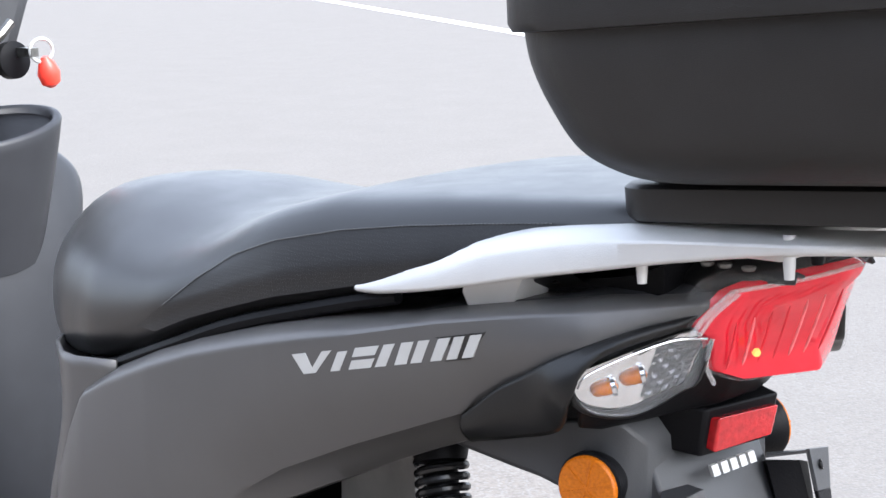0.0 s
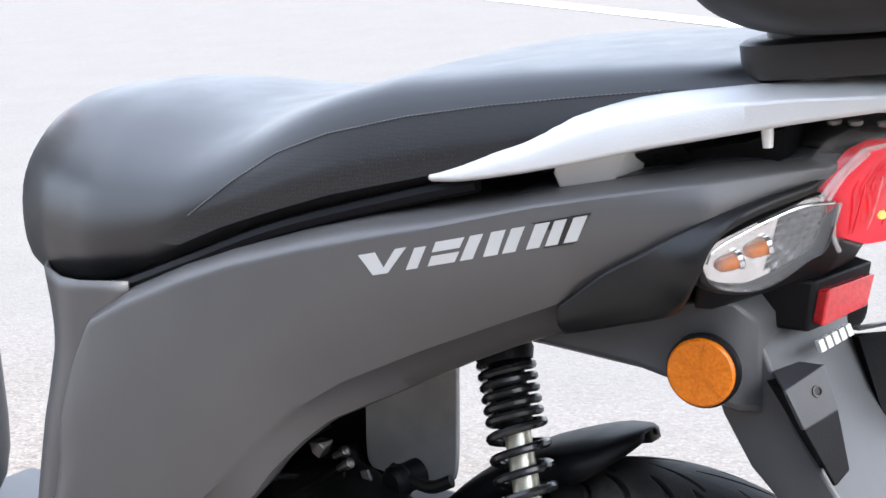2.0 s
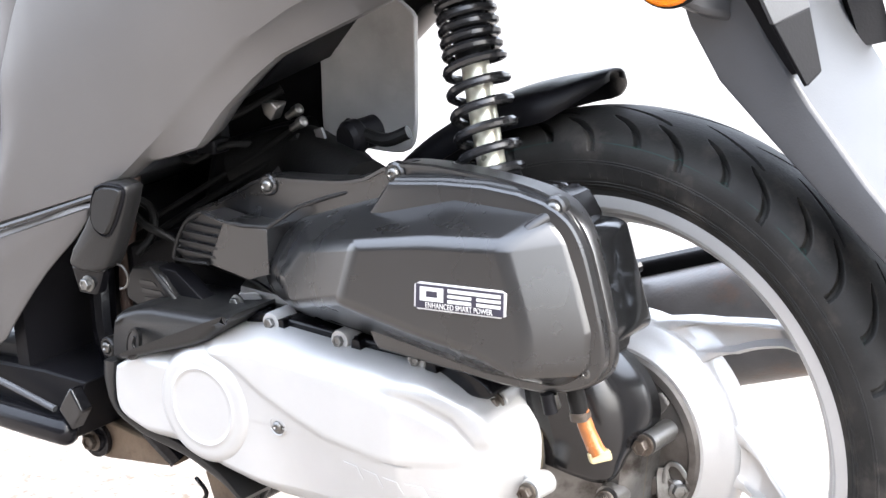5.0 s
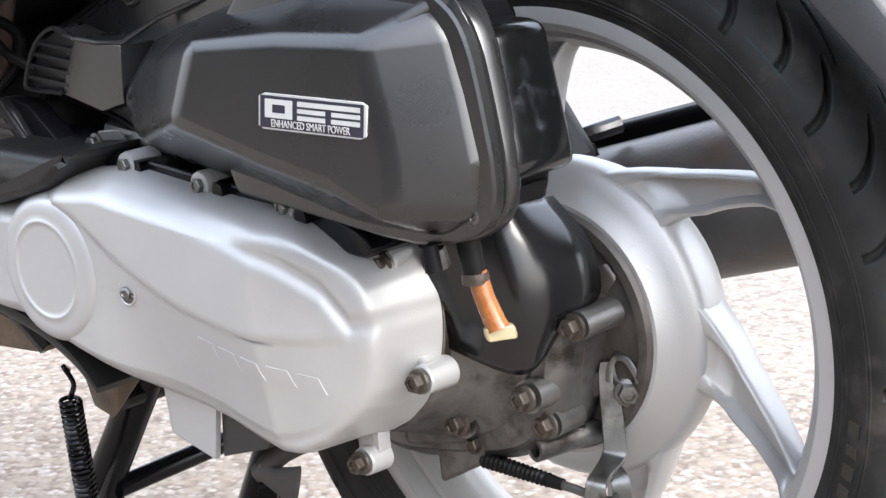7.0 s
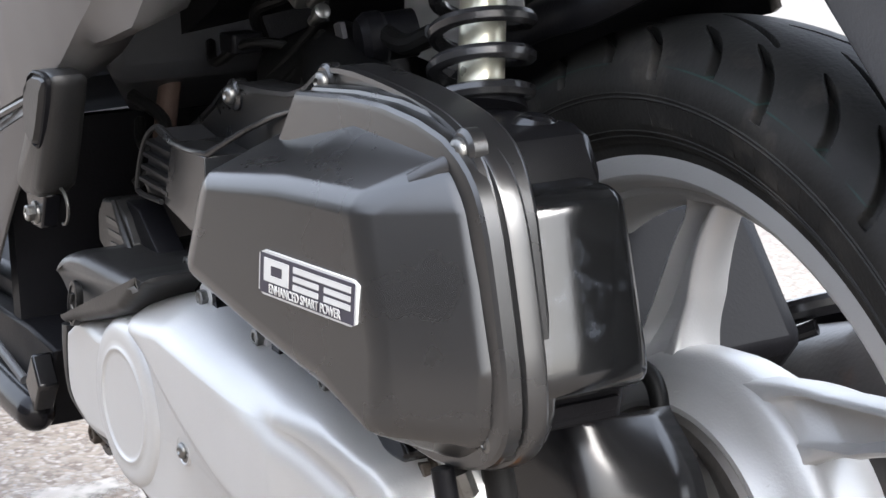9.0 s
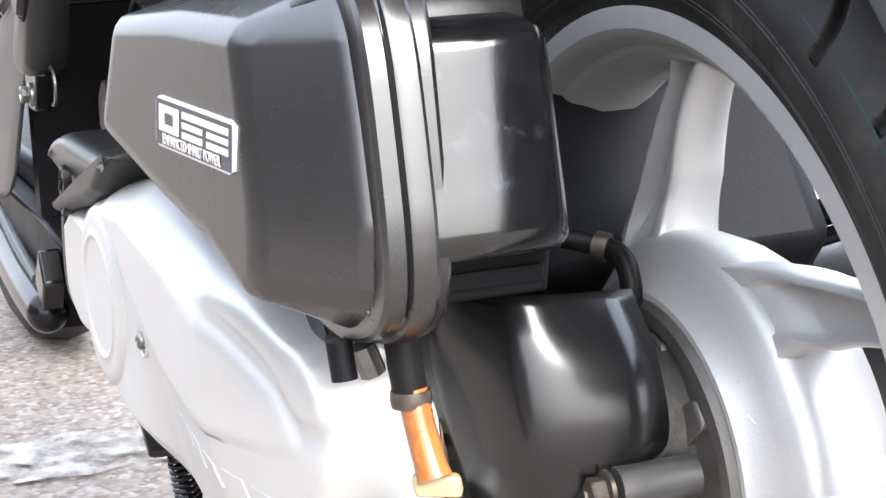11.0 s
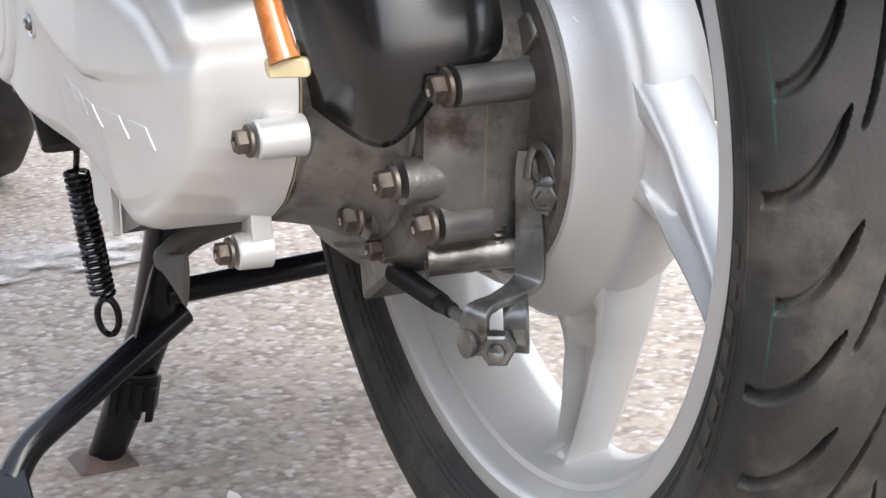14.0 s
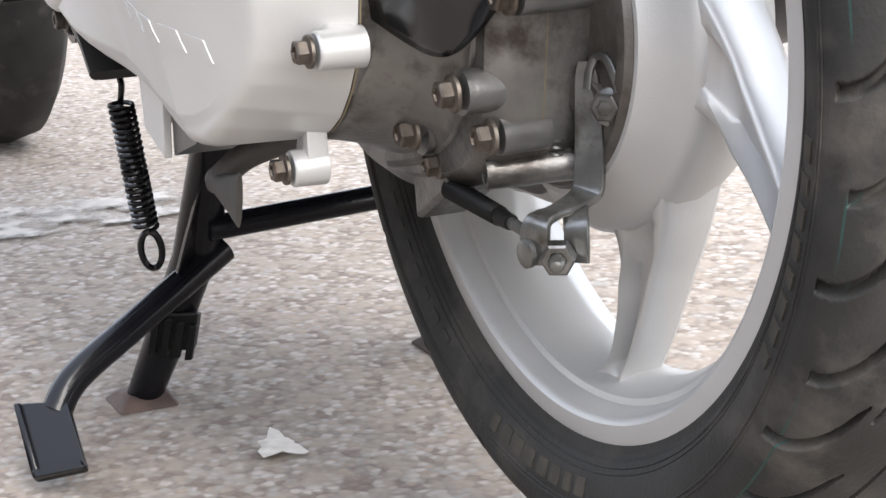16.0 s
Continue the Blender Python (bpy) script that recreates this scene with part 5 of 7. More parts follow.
for path, r in (([(0.1904, -0.0985, 0.7954), (0.2, -0.0925, 0.81), (0.2137, -0.0806, 0.8264)], 0.0022), ([(0.194, -0.094, 0.795), (0.203, -0.088, 0.81), (0.216, -0.077, 0.8245)], 0.0016), ([(0.2137, -0.0806, 0.8264), (0.2431, -0.0384, 0.8318), (0.267, -0.0022, 0.8395)], 0.0017),
                ([(0.1914, -0.0744, 0.7564), (0.192, -0.0835, 0.7726), (0.1975, -0.0835, 0.7916)], 0.0018)):
    part("lens_rib", bar([Vector(q) + lens_n * 0.004 for q in spline(path, 20)], r, 8), M_RIBGLASS, lamp, "clear moulded edge of the lens")

# ---- rear fender, reflectors and plate holder ----
M_GREYF = M_FENDER
bm = bmesh.new()
loops = []
for x, w, zt, zb in ((-0.05, 0.10, 0.70, 0.672), (-0.02, 0.106, 0.70, 0.671), (0.02, 0.11, 0.706, 0.668), (0.05, 0.108, 0.71, 0.664), (0.08, 0.104, 0.716, 0.655), (0.105, 0.098, 0.72, 0.642), (0.12, 0.09, 0.716, 0.634), (0.13, 0.075, 0.70, 0.63)):
    loops.append([(x, -w * 0.9, zb), (x, -w, zb + 0.006), (x, -w, zb + (zt - zb) * 0.5), (x, -w * 0.97, zt), (x, w * 0.97, zt), (x, w, zb + (zt - zb) * 0.5), (x, w, zb + 0.006), (x, w * 0.9, zb)])
rings(bm, loops)
fender = part("rear_fender", bm, M_GREYF, scooter, "grey moulded plastic rear fender with plate holder", angle=40, bevel=0.003)
bm = bmesh.new()
loops = []
for x, z, w, th in ((0.12, 0.70, 0.066, 0.05), (0.138, 0.66, 0.066, 0.055), (0.155, 0.62, 0.066, 0.05), (0.185, 0.575, 0.066, 0.04), (0.225, 0.525, 0.068, 0.032), (0.27, 0.475, 0.069, 0.026), (0.3, 0.44, 0.066, 0.022), (0.318, 0.415, 0.055, 0.02)):
    n = Vector((0.75, 0, 0.62))
    c = Vector((x, 0, z))
    loops.append([c + Vector((0, -w, 0)) - n * th, c + Vector((0, -w - 0.004, 0)) - n * th * 0.4, c + Vector((0, -w, 0)), c + Vector((0, -w * 0.5, 0)) + n * 0.004, c + Vector((0, w * 0.5, 0)) + n * 0.004, c + Vector((0, w, 0)), c + Vector((0, w + 0.004, 0)) - n * th * 0.4, c + Vector((0, w, 0)) - n * th, c - n * (th * 0.35)])
rings(bm, loops)
part("mud_flap", bm, M_GREYF, fender, "grey plastic mudguard tail", angle=35, bevel=0.0025)
for s in (1, -1):
    tl, tr, br, bl, tip = (0.168, -0.108, 0.664), (0.178, -0.067, 0.673), (0.1865, -0.066, 0.641), (0.1765, -0.0985, 0.634), (0.192, -0.0846, 0.592)
    off = Vector((-0.0032, 0.0012, -0.0008))
    m3 = lambda q: (q[0], s * q[1], q[2])
    part("plate_bracket", hull([m3(Vector(q) + o) for q in (tl, tr, br, bl) for o in (Vector(), off)]), M_GREYF, fender, "grey plastic tab for the number plate", bevel=0.001)
    # black plate below the tab, standing in for the shaded hollow
    part("bracket_hollow_shade", hull([m3(Vector(q) + o) for q in (bl, br, tip, (0.196, -0.07, 0.60)) for o in (Vector(), off)]), M_BLACK, fender, bevel=0.001)
    part("bracket_top", hull([m3(Vector(q) + Vector((0, 0, dz))) for q in (tl, tr, (0.138, -0.066, 0.664), (0.15, -0.05, 0.668)) for dz in (-0.001, -0.0035)]), M_GREYF, fender)
    part("bracket_web", hull([m3(q) for q in ((0.162, -0.088, 0.655), (0.172, -0.062, 0.664), (0.1705, -0.082, 0.634), (0.184, -0.072, 0.598), (0.132, -0.0666, 0.656), (0.15, -0.05, 0.66), (0.17, -0.05, 0.597), (0.1676, -0.062, 0.595))]), M_BLACK, fender)
    part("plate_hole", lathe([(0, 0.0042), (0.0012, 0.0042), (0.0012, 0.003), (0, 0.0028)], (0.1785, s * -0.0815, 0.6572), (0.82, s * -0.5, 0.25), 18), M_EDGE_AND_SHADE, fender)
    part("reflector_base", lathe([(-0.02, 0.019), (-0.002, 0.0265), (0.004, 0.0265), (0.005, 0.025)], (0.106, s * -0.107, 0.671), (0.18, s * -1, 0), 40), M_BLACK, fender)
    part("side_reflector", lathe([(0, 0.0245), (0.0035, 0.0245), (0.005, 0.023), (0.0055, 0.001)], (0.1065, s * -0.111, 0.671), (0.18, s * -1, 0), 40), M_AMBER, fender, "round amber side reflector")
    for k in range(6):
        a = math.radians(60 * k + 15)
        u, v, n = Vector((0.984, s * 0.177, 0)), Vector((0, 0, 1)), Vector((0.18, s * -0.984, 0))
        c = Vector((0.1065, s * -0.111, 0.671)) + n * 0.0056
        d, e = u * math.cos(a) + v * math.sin(a), -u * math.sin(a) + v * math.cos(a)
        part("reflector_rib", hull([c + d * r + e * w + n * o for r, w in ((0.002, 0.0004), (0.002, -0.0004), (0.0225, 0.0006), (0.0225, -0.0006)) for o in (0, 0.0006)]), M_AMBER, fender)
part("reflector_housing", hull([(0.15, -0.036, 0.684), (0.158, 0.044, 0.684), (0.165, 0.046, 0.72), (0.158, -0.036, 0.722), (0.11, -0.05, 0.69), (0.11, 0.05, 0.69), (0.12, -0.05, 0.73), (0.12, 0.05, 0.73)]), M_BLACK, fender, bevel=0.003)
part("rear_reflector", hull([(0.159, -0.03, 0.688), (0.163, 0.039, 0.688), (0.1695, 0.039, 0.7125), (0.165, -0.03, 0.7155), (0.15, -0.03, 0.69), (0.15, 0.039, 0.69), (0.155, 0.039, 0.712), (0.15, -0.03, 0.714)]), M_RED, fender, "rectangular red rear reflector", bevel=0.002)
for k in range(5):
    y = -0.026 + k * 0.0115
    part("logo_bar", hull([(x + dx, yy, z) for yy in (y, y + 0.008) for x, z in ((0.1555, 0.668), (0.1525, 0.676)) for dx in (-0.002, 0.0012)]), M_EMBLEM, fender)

# ---- shock absorber ----
ST, SB = Vector((-0.092, -0.068, 0.668)), Vector((-0.040, -0.110, 0.500))
sd = (SB - ST).normalized()
shock = part("shock_absorber", bar([ST + sd * 0.02, ST + sd * 0.17], 0.0105, 20), M_DAMPER, scooter, "rear shock absorber with black coil spring")
su = sd.cross(Vector((0, 0, 1))).normalized()
sv = sd.cross(su)
coil = []
for i in range(12 * 24 + 1):
    n = i / 24
    h = 0.022 + (0.0088 * n if n < 5.5 else 0.0484 + (n - 5.5) * 0.0165)
    a = 2 * math.pi * n
    coil.append(ST + sd * h + (0.0198 if n < 5.5 else 0.0212) * (math.cos(a) * su + math.sin(a) * sv))
part("coil_spring", bar(coil, 0.0037, 8), M_COIL, shock, "glossy black coil spring")
part("spring_seat", lathe([(0, 0.012), (0.0, 0.022), (0.008, 0.0235), (0.016, 0.0215), (0.018, 0.012)], ST + sd * 0.006, sd, 28), M_BLACK, shock)
part("damper_sleeve", lathe([(0, 0.0135), (0.055, 0.0135), (0.058, 0.011)], ST + sd * 0.015, sd, 24), M_BLACK, shock)
part("lower_seat", lathe([(0, 0.02), (0.004, 0.021), (0.008, 0.014), (0.02, 0.012)], ST + sd * 0.157, sd, 28), M_BLACK, shock)
part("upper_eye", lathe([(-0.014, 0.016), (0.014, 0.016)], ST + Vector((0, 0.004, 0.006)), (0, 1, 0), 24), M_BLACK, shock)
part("mount_bracket", hull([(x, y, z) for x in (-0.13, -0.03) for y in (-0.115, -0.04) for z in (0.685, 0.70)] + [(-0.10, -0.1, 0.665), (-0.06, -0.1, 0.672), (-0.01, -0.1, 0.69)]), M_BLACK, scooter, bevel=0.004)

# ---- inner mud flap and fender over the wheel ----
fl = rounded([(-0.277, 0.64), (-0.279, 0.58), (-0.283, 0.53), (-0.28, 0.5165), (-0.268, 0.514), (-0.21, 0.509), (-0.194, 0.511), (-0.187, 0.525), (-0.183, 0.57), (-0.178, 0.64)], 60, 1)
part("inner_flap", slab(fl, -0.012, -0.006), M_FLAP, scooter, "grey flat inner splash panel", bevel=0.001)
bm = bmesh.new()
loops = []
for a in np.r_[91, 91.3, 91.8, 92.5, 93.5, np.linspace(95, 160, 28)]:
    r = 0.272 + (0.006 * ((97 - a) / 6) if a < 97 else 0)
    c, s = math.cos(math.radians(a)), math.sin(math.radians(a))
    tip = float(np.clip((a - 90.8) / 8, 0.02, 1)) ** 0.5
    loops.append([(c * (r + (rr - r) * (0.1 + 0.9 * tip)), y * tip, AX + s * (r + (rr - r) * (0.1 + 0.9 * tip))) for y, rr in ((-0.058, r - 0.022), (-0.054, r - 0.007), (-0.045, r - 0.001), (-0.02, r + 0.003), (0.0, r + 0.004), (0.02, r + 0.003), (0.045, r - 0.001), (0.054, r - 0.007), (0.058, r - 0.022))])
rings(bm, loops, closed=False)
part("inner_fender", bm, M_BLACK, scooter, "black inner mudguard over the tyre", angle=50, thick=0.003)

# ---- transmission details ----
for k in range(5):
    x0, x1 = -0.1345 + k * 0.0178, -0.1225 + k * 0.0178
    bm = bmesh.new()
    outline = [(x0, 0), (x1, 0), (x1 + 0.0015, 0.5), (x1 + 0.0035, 1), (x0 + 0.0035, 1), (x0 + 0.0015, 0.5)]
    z_at = lambda x, t: 0.3185 - (x + 0.1345) * 0.19 - 0.0095 * t
    rings(bm, [[(x, cover_face(x, z_at(x, t)) - o, z_at(x, t)) for x, t in outline] for o in (-0.001, 0.0006)])
    part("cast_bar", bm, M_SILVER, engine)
DIMPLE = (-0.1965, cover_face(-0.1965, 0.3365), 0.3365)
part("cover_dimple", lathe([(-0.003, 0.0085), (0.0004, 0.0082), (0.0008, 0.0075), (0.0004, 0.0068), (-0.002, 0.0062)], DIMPLE, (0, -1, 0), 28), M_SILVER, engine, angle=60)
part("dimple_shadow", lathe([(-0.003, 0.0064), (0.0001, 0.0064), (0.0001, 0.0001)], DIMPLE, (0, -1, 0), 24), M_CAST, engine)
screw(engine, (DIMPLE[0], DIMPLE[1] - 0.0002, DIMPLE[2]), (0, -1, 0), 0.0042)
flange = [(-0.25, 0.415), (-0.2, 0.4105), (-0.14, 0.4045), (-0.07, 0.399), (-0.03, 0.389), (-0.015, 0.374), (-0.03, 0.37), (-0.07, 0.38), (-0.14, 0.385), (-0.2, 0.392), (-0.25, 0.397)]
part("case_flange", slab(rounded(flange, 60, 1), -0.163, -0.118), M_STAND, engine, "black flange above the cover", bevel=0.002)
for at in ((-0.206, 0.408), (-0.133, 0.401), (-0.065, 0.395)):
    part("edge_notch", hull([(at[0] + dx, y, at[1] + dz) for dx, dz in ((-0.007, -0.005), (0.003, -0.0065), (0.001, 0.003), (-0.005, 0.004)) for y in (-0.1695, -0.155)]), M_STAND, engine)
for at, r in (((-0.217, -0.168, 0.4085), 0.0045), ((-0.15, -0.168, 0.4025), 0.0045), ((-0.08, -0.167, 0.3965), 0.0045)):
    part("bolt_boss", lathe([(-0.002, 0.0076), (0.0, 0.0082), (0.02, 0.0085)], at, (0, 1, 0), 20), M_SILVER, engine)
    bolt(engine, at, (0, -1, 0), r, 0.006, M_ZINC)
for at, back in (((-0.028, -0.146, 0.364), -0.124), ((-0.004, -0.148, 0.300), -0.124), ((-0.0609, -0.1425, 0.2385), -0.124)):
    part("bolt_boss", bar([(at[0], at[1] + 0.002, at[2]), (at[0], at[1] + 0.003, at[2]), (at[0], back - 0.002, at[2]), (at[0], back, at[2])], [0.0078, 0.0086, 0.0092, 0.0092], 24), M_SILVER, engine)
    inward = Vector((-0.09 - at[0], 0, 0.325 - at[2])).normalized() * 0.016
    part("boss_neck", hull([(at[0] + inward.x * k + inward.z * s, y, at[2] + inward.z * k - inward.x * s) for k in (0, 1) for s in (-0.5, 0.5) for y in (at[1] + 0.006 + 0.004 * k, back)]), M_SILVER, engine, bevel=0.003)
    bolt(engine, at, (0, -1, 0), 0.0055, 0.007)
part("boss_tab", hull([(x, y, z) for x in (-0.058, -0.0535) for y in (-0.134, -0.124) for z in (0.238, 0.258)]), M_SILVER, engine, bevel=0.001)
for at, back, r in (((0.055, -0.082, 0.323), -0.046, 0.0085), ((0.029, -0.097, 0.281), -0.07, 0.010), ((-0.026, -0.093, 0.255), -0.06, 0.0105), ((0.032, -0.082, 0.261), -0.056, 0.0085), ((-0.021, -0.083, 0.240), -0.06, 0.007)):
    part("case_boss", bar([(at[0], at[1] + 0.003, at[2]), (at[0], back, at[2])], r, 20), M_BOSS, engine)
    bolt(engine, at, (0, -1, 0), 0.0062 if r > 0.0075 else 0.005, 0.008)
part("case_web", hull([(-0.05, -0.10, 0.27), (-0.03, -0.09, 0.262), (0.03, -0.075, 0.27), (0.035, -0.07, 0.25), (-0.03, -0.08, 0.235), (-0.1, -0.09, 0.24), (-0.05, -0.05, 0.28), (0.03, -0.05, 0.29)]), M_CAST, engine, bevel=0.004)
part("lower_case", hull([(x, y, z) for x, z in ((-0.08, 0.255), (-0.03, 0.262), (-0.025, 0.24), (-0.08, 0.228)) for y in (-0.088, -0.06)]), M_CAST, engine, bevel=0.006)
EDGE = [(-0.0085, 0.352), (-0.0065, 0.335), (-0.008, 0.318), (-0.011, 0.302), (-0.0175, 0.284), (-0.028, 0.270), (-0.043, 0.259), (-0.062, 0.2515), (-0.085, 0.248)]
OUT = [(0.034, 0.004), (0.036, 0.0), (0.037, -0.004), (0.036, -0.008), (0.032, -0.012), (0.028, -0.014), (0.024, -0.014), (0.02, -0.014), (0.016, -0.012)]
bm = bmesh.new()
rings(bm, [[(x - 0.004 + (ox + 0.004) * u, -0.1222 + 0.038 * (1 - (1 - u) ** 2.3), z + oz * u) for u in np.linspace(0, 1, 12)] for (x, z), (ox, oz) in zip([(p[0], p[2]) for p in spline([(x, 0, z) for x, z in EDGE], 40)], [(p[0], p[2]) for p in spline([(x, 0, z) for x, z in OUT], 40)])], closed=False)
part("case_flare", bm, M_CAST, engine, "grimy cast web between cover and gear case", angle=80, thick=0.003)
M_GASKET = material("pale_gasket", (0.13, 0.105, 0.066), 0.7)
gl = rounded(CVT, 140, 1)
bm = bmesh.new()
rings(bm, [lift(inset(gl, d), y) for d, y in ((-0.0006, -0.1235), (-0.0006, -0.1225), (0.003, -0.1225), (0.003, -0.1235))], cap=(False, False))
part("gasket", bm, M_GASKET, engine)
gl = rounded(GEAR, 100, 2)
bm = bmesh.new()
rings(bm, [lift(inset(gl, d), y) for d, y in ((-0.0003, -0.0603), (-0.0003, -0.0597), (0.003, -0.0597), (0.003, -0.0603))], cap=(False, False))
part("gasket", bm, M_GASKET, engine)

# plastic guard over the gear case
gl_ = spline([(-0.015, -0.128, 0.392), (-0.014, -0.128, 0.365), (-0.012, -0.122, 0.335), (-0.0086, -0.1166, 0.311)], 18)
gm_ = spline([(0.028, -0.104, 0.394), (0.038, -0.108, 0.368), (0.043, -0.108, 0.33), (0.0346, -0.101, 0.2964)], 18)
gr_ = spline([(0.020, -0.053, 0.388), (0.047, -0.056, 0.366), (0.054, -0.057, 0.337), (0.0435, -0.0736, 0.328)], 18)
bm = bmesh.new()
def bent(l, m, r, u, weight=3.2):
    """A point of the guard's arc from one edge to the other, drawn towards the ridge."""
    a, b, c = (1 - u) ** 2, weight * 2 * u * (1 - u), u * u
    return (l * a + m * b + r * c) / (a + b + c)


rings(bm, [[tuple(bent(l, m, r, u)) for u in np.linspace(0, 1, 19)] for l, m, r in zip(gl_, gm_ + (gm_ - (gl_ + gr_) / 2) * 0.22, gr_)], closed=False)
part("case_guard", bm, M_GLOSS, engine, "glossy black plastic guard over the gear case", angle=80, thick=0.003)

# drain tube and stubs
part("drain_stub", bar([(0.047, -0.158, 0.392), (0.049, -0.157, 0.378), (0.050, -0.156, 0.368)], 0.0064, 18), M_HOSE, air)
part("tube_clip", lathe([(0, 0.0072), (0.003, 0.0076), (0.006, 0.0072)], (0.0498, -0.1562, 0.372), (0.03, 0.02, -1), 18), M_BOLT, air)
part("drain_tube", bar([(0.0505, -0.156, 0.372), (0.054, -0.1545, 0.358), (0.059, -0.153, 0.345), (0.0605, -0.1525, 0.3415)], [0.0056, 0.0056, 0.006, 0.0066], 18), M_TUBE, air, "orange oil-filled drain tube")
part("tube_end", hull([Vector((0.0615, -0.152, 0.3395)) + Vector((0.5, 0.86, 0)) * u + Vector((-0.35, 0.2, 0.08)) * w + Vector((0.25, 0.05, -1)) * h for u in (-0.0088, 0.0088) for w in (-0.0045, 0.0045) for h in (-0.0036, 0.0036)]), M_TUBE_END, air, bevel=0.0015)
part("small_stub", bar([(0.038, -0.178, 0.39), (0.040, -0.177, 0.376)], 0.0048, 14), M_BLACK, air)
part("stub_bolt", bar([(0.034, -0.168, 0.386), (0.034, -0.164, 0.375)], 0.005, 8), M_ZINC, air)

# breather pipe behind the housing
part("breather_pipe", bar(spline([(-0.045, -0.075, 0.402), (-0.032, -0.06, 0.401), (-0.022, -0.046, 0.3975), (-0.012, -0.04, 0.394), (-0.004, -0.04, 0.385), (0.0, -0.042, 0.37)], 24), 0.0046, 12), M_HOSE, engine)
part("pipe_clip", lathe([(-0.003, 0.006), (0.003, 0.006)], (-0.02, -0.0445, 0.397), (0.7, 0.7, -0.2), 14), M_BOLT, engine)

# brake panel, arm and cable
part("brake_panel", lathe([(-0.02, 0.076), (0.001, 0.0755), (0.004, 0.0735), (0.0045, 0.068), (0.002, 0.066), (0.006, 0.03), (0.008, 0.01)], (0, -0.0355, AX), (0, -1, 0), 72), M_DRUM, engine, "grimy grey brake panel", angle=25)
for a in (75, 40, -30):
    d = Vector((math.cos(math.radians(a)), 0, math.sin(math.radians(a))))
    t = Vector((-d.z, 0, d.x))
    c = Vector((0, -0.036, AX))
    part("panel_rib", hull([c + d * r + t * w + Vector((0, o, 0)) for r, w in ((0.02, 0.011), (0.066, 0.006)) for w in (w, -w) for o in (0.002, -0.011 if r < 0.03 else -0.005)]), M_DRUM, engine, bevel=0.002)
def strap(path, half, thick, wide):
    """A flat steel strip along a path: half its width for each point, and the way in which its width lies."""
    loops = []
    pts = [Vector(q) for q in path]
    for i, q in enumerate(pts):
        d = (pts[min(i + 1, len(pts) - 1)] - pts[max(i - 1, 0)]).normalized()
        w = Vector(wide)
        w = (w - d * w.dot(d)).normalized()
        n = d.cross(w)
        a, b = half[i] if hasattr(half, "__len__") else half, thick / 2
        loops.append([q + w * a * u + n * b * v for u, v in ((1, 0.6), (0.93, 1), (-0.93, 1), (-1, 0.6), (-1, -0.6), (-0.93, -1), (0.93, -1), (1, -0.6))])
    bm = bmesh.new()
    rings(bm, loops)
    return bm


arm = spline([(0.046, -0.0425, 0.291), (0.0465, -0.0425, 0.283), (0.049, -0.0435, 0.264), (0.0525, -0.046, 0.243), (0.0535, -0.049, 0.2355), (0.056, -0.060, 0.2315), (0.059, -0.070, 0.2305), (0.0605, -0.0755, 0.228), (0.0605, -0.077, 0.220), (0.061, -0.077, 0.2105)], 72)
halves = [float(np.interp(i / (len(arm) - 1), [0, 0.1, 0.2, 0.45, 0.6, 0.78, 0.85, 0.95, 1], [0.0036, 0.0052, 0.0064, 0.0072, 0.0068, 0.006, 0.0064, 0.0068, 0.0046])) for i in range(len(arm))]
part("brake_arm", strap(arm, halves, 0.0034, (0.72, 0.62, 0.1)), M_ZINC, engine, "zinc plated brake arm bent to the cable clevis", angle=35)
part("arm_hook", strap(spline([(0.0475, -0.0415, 0.279), (0.0475, -0.040, 0.288), (0.0505, -0.038, 0.2935), (0.0575, -0.037, 0.2925), (0.0635, -0.036, 0.2835), (0.065, -0.036, 0.2795)], 36), 0.0042, 0.0036, (0.5, -0.85, 0)), M_ZINC, engine, angle=35)
bolt(engine, (0.0575, -0.0375, 0.2725), (0.62, -0.78, 0.1), 0.0064, 0.0085, M_ZINC)
part("bolt_washer", lathe([(0, 0.0088), (0.0014, 0.0088), (0.0018, 0.008)], (0.0566, -0.0364, 0.2724), (0.62, -0.78, 0.1), 26), M_ZINC, engine)
part("cam_spindle", lathe([(0, 0.009), (0.012, 0.009), (0.014, 0.006)], (0.036, -0.034, 0.277), (0, -1, 0), 24), M_DRUM, engine)
part("return_spring", bar([Vector((0.03 + 0.0035 * math.cos(a), -0.05 + 0.0035 * math.sin(a), 0.262 - a * 0.0005)) for a in np.linspace(0, 44, 150)], 0.0009, 5), M_ZINC, engine)
part("clevis_pin", lathe([(-0.014, 0.0034), (-0.001, 0.0034), (0.0, 0.0062), (0.0022, 0.0062), (0.003, 0.0048), (0.003, 0.001)], (0.0595, -0.0795, 0.2155), (0.1, -0.99, 0), 26), M_ZINC, engine)
part("clevis_cheek", strap(spline([(0.0575, -0.056, 0.2312), (0.0645, -0.0595, 0.2285), (0.0675, -0.061, 0.2245), (0.0685, -0.0615, 0.2165), (0.069, -0.062, 0.211)], 24), 0.0055, 0.0028, (0.72, 0.62, 0.1)), M_ZINC, engine, angle=35)
bolt(engine, (0.0655, -0.0685, 0.2148), (0.83, -0.52, -0.1), 0.0076, 0.0085, M_ZINC, False, "adjuster_nut")
part("stud_end", lathe([(0, 0.0034), (0.0115, 0.0034), (0.0135, 0.0024), (0.014, 0.0008)], (0.067, -0.0694, 0.2146), (0.83, -0.52, -0.1), 18), M_ZINC, engine)
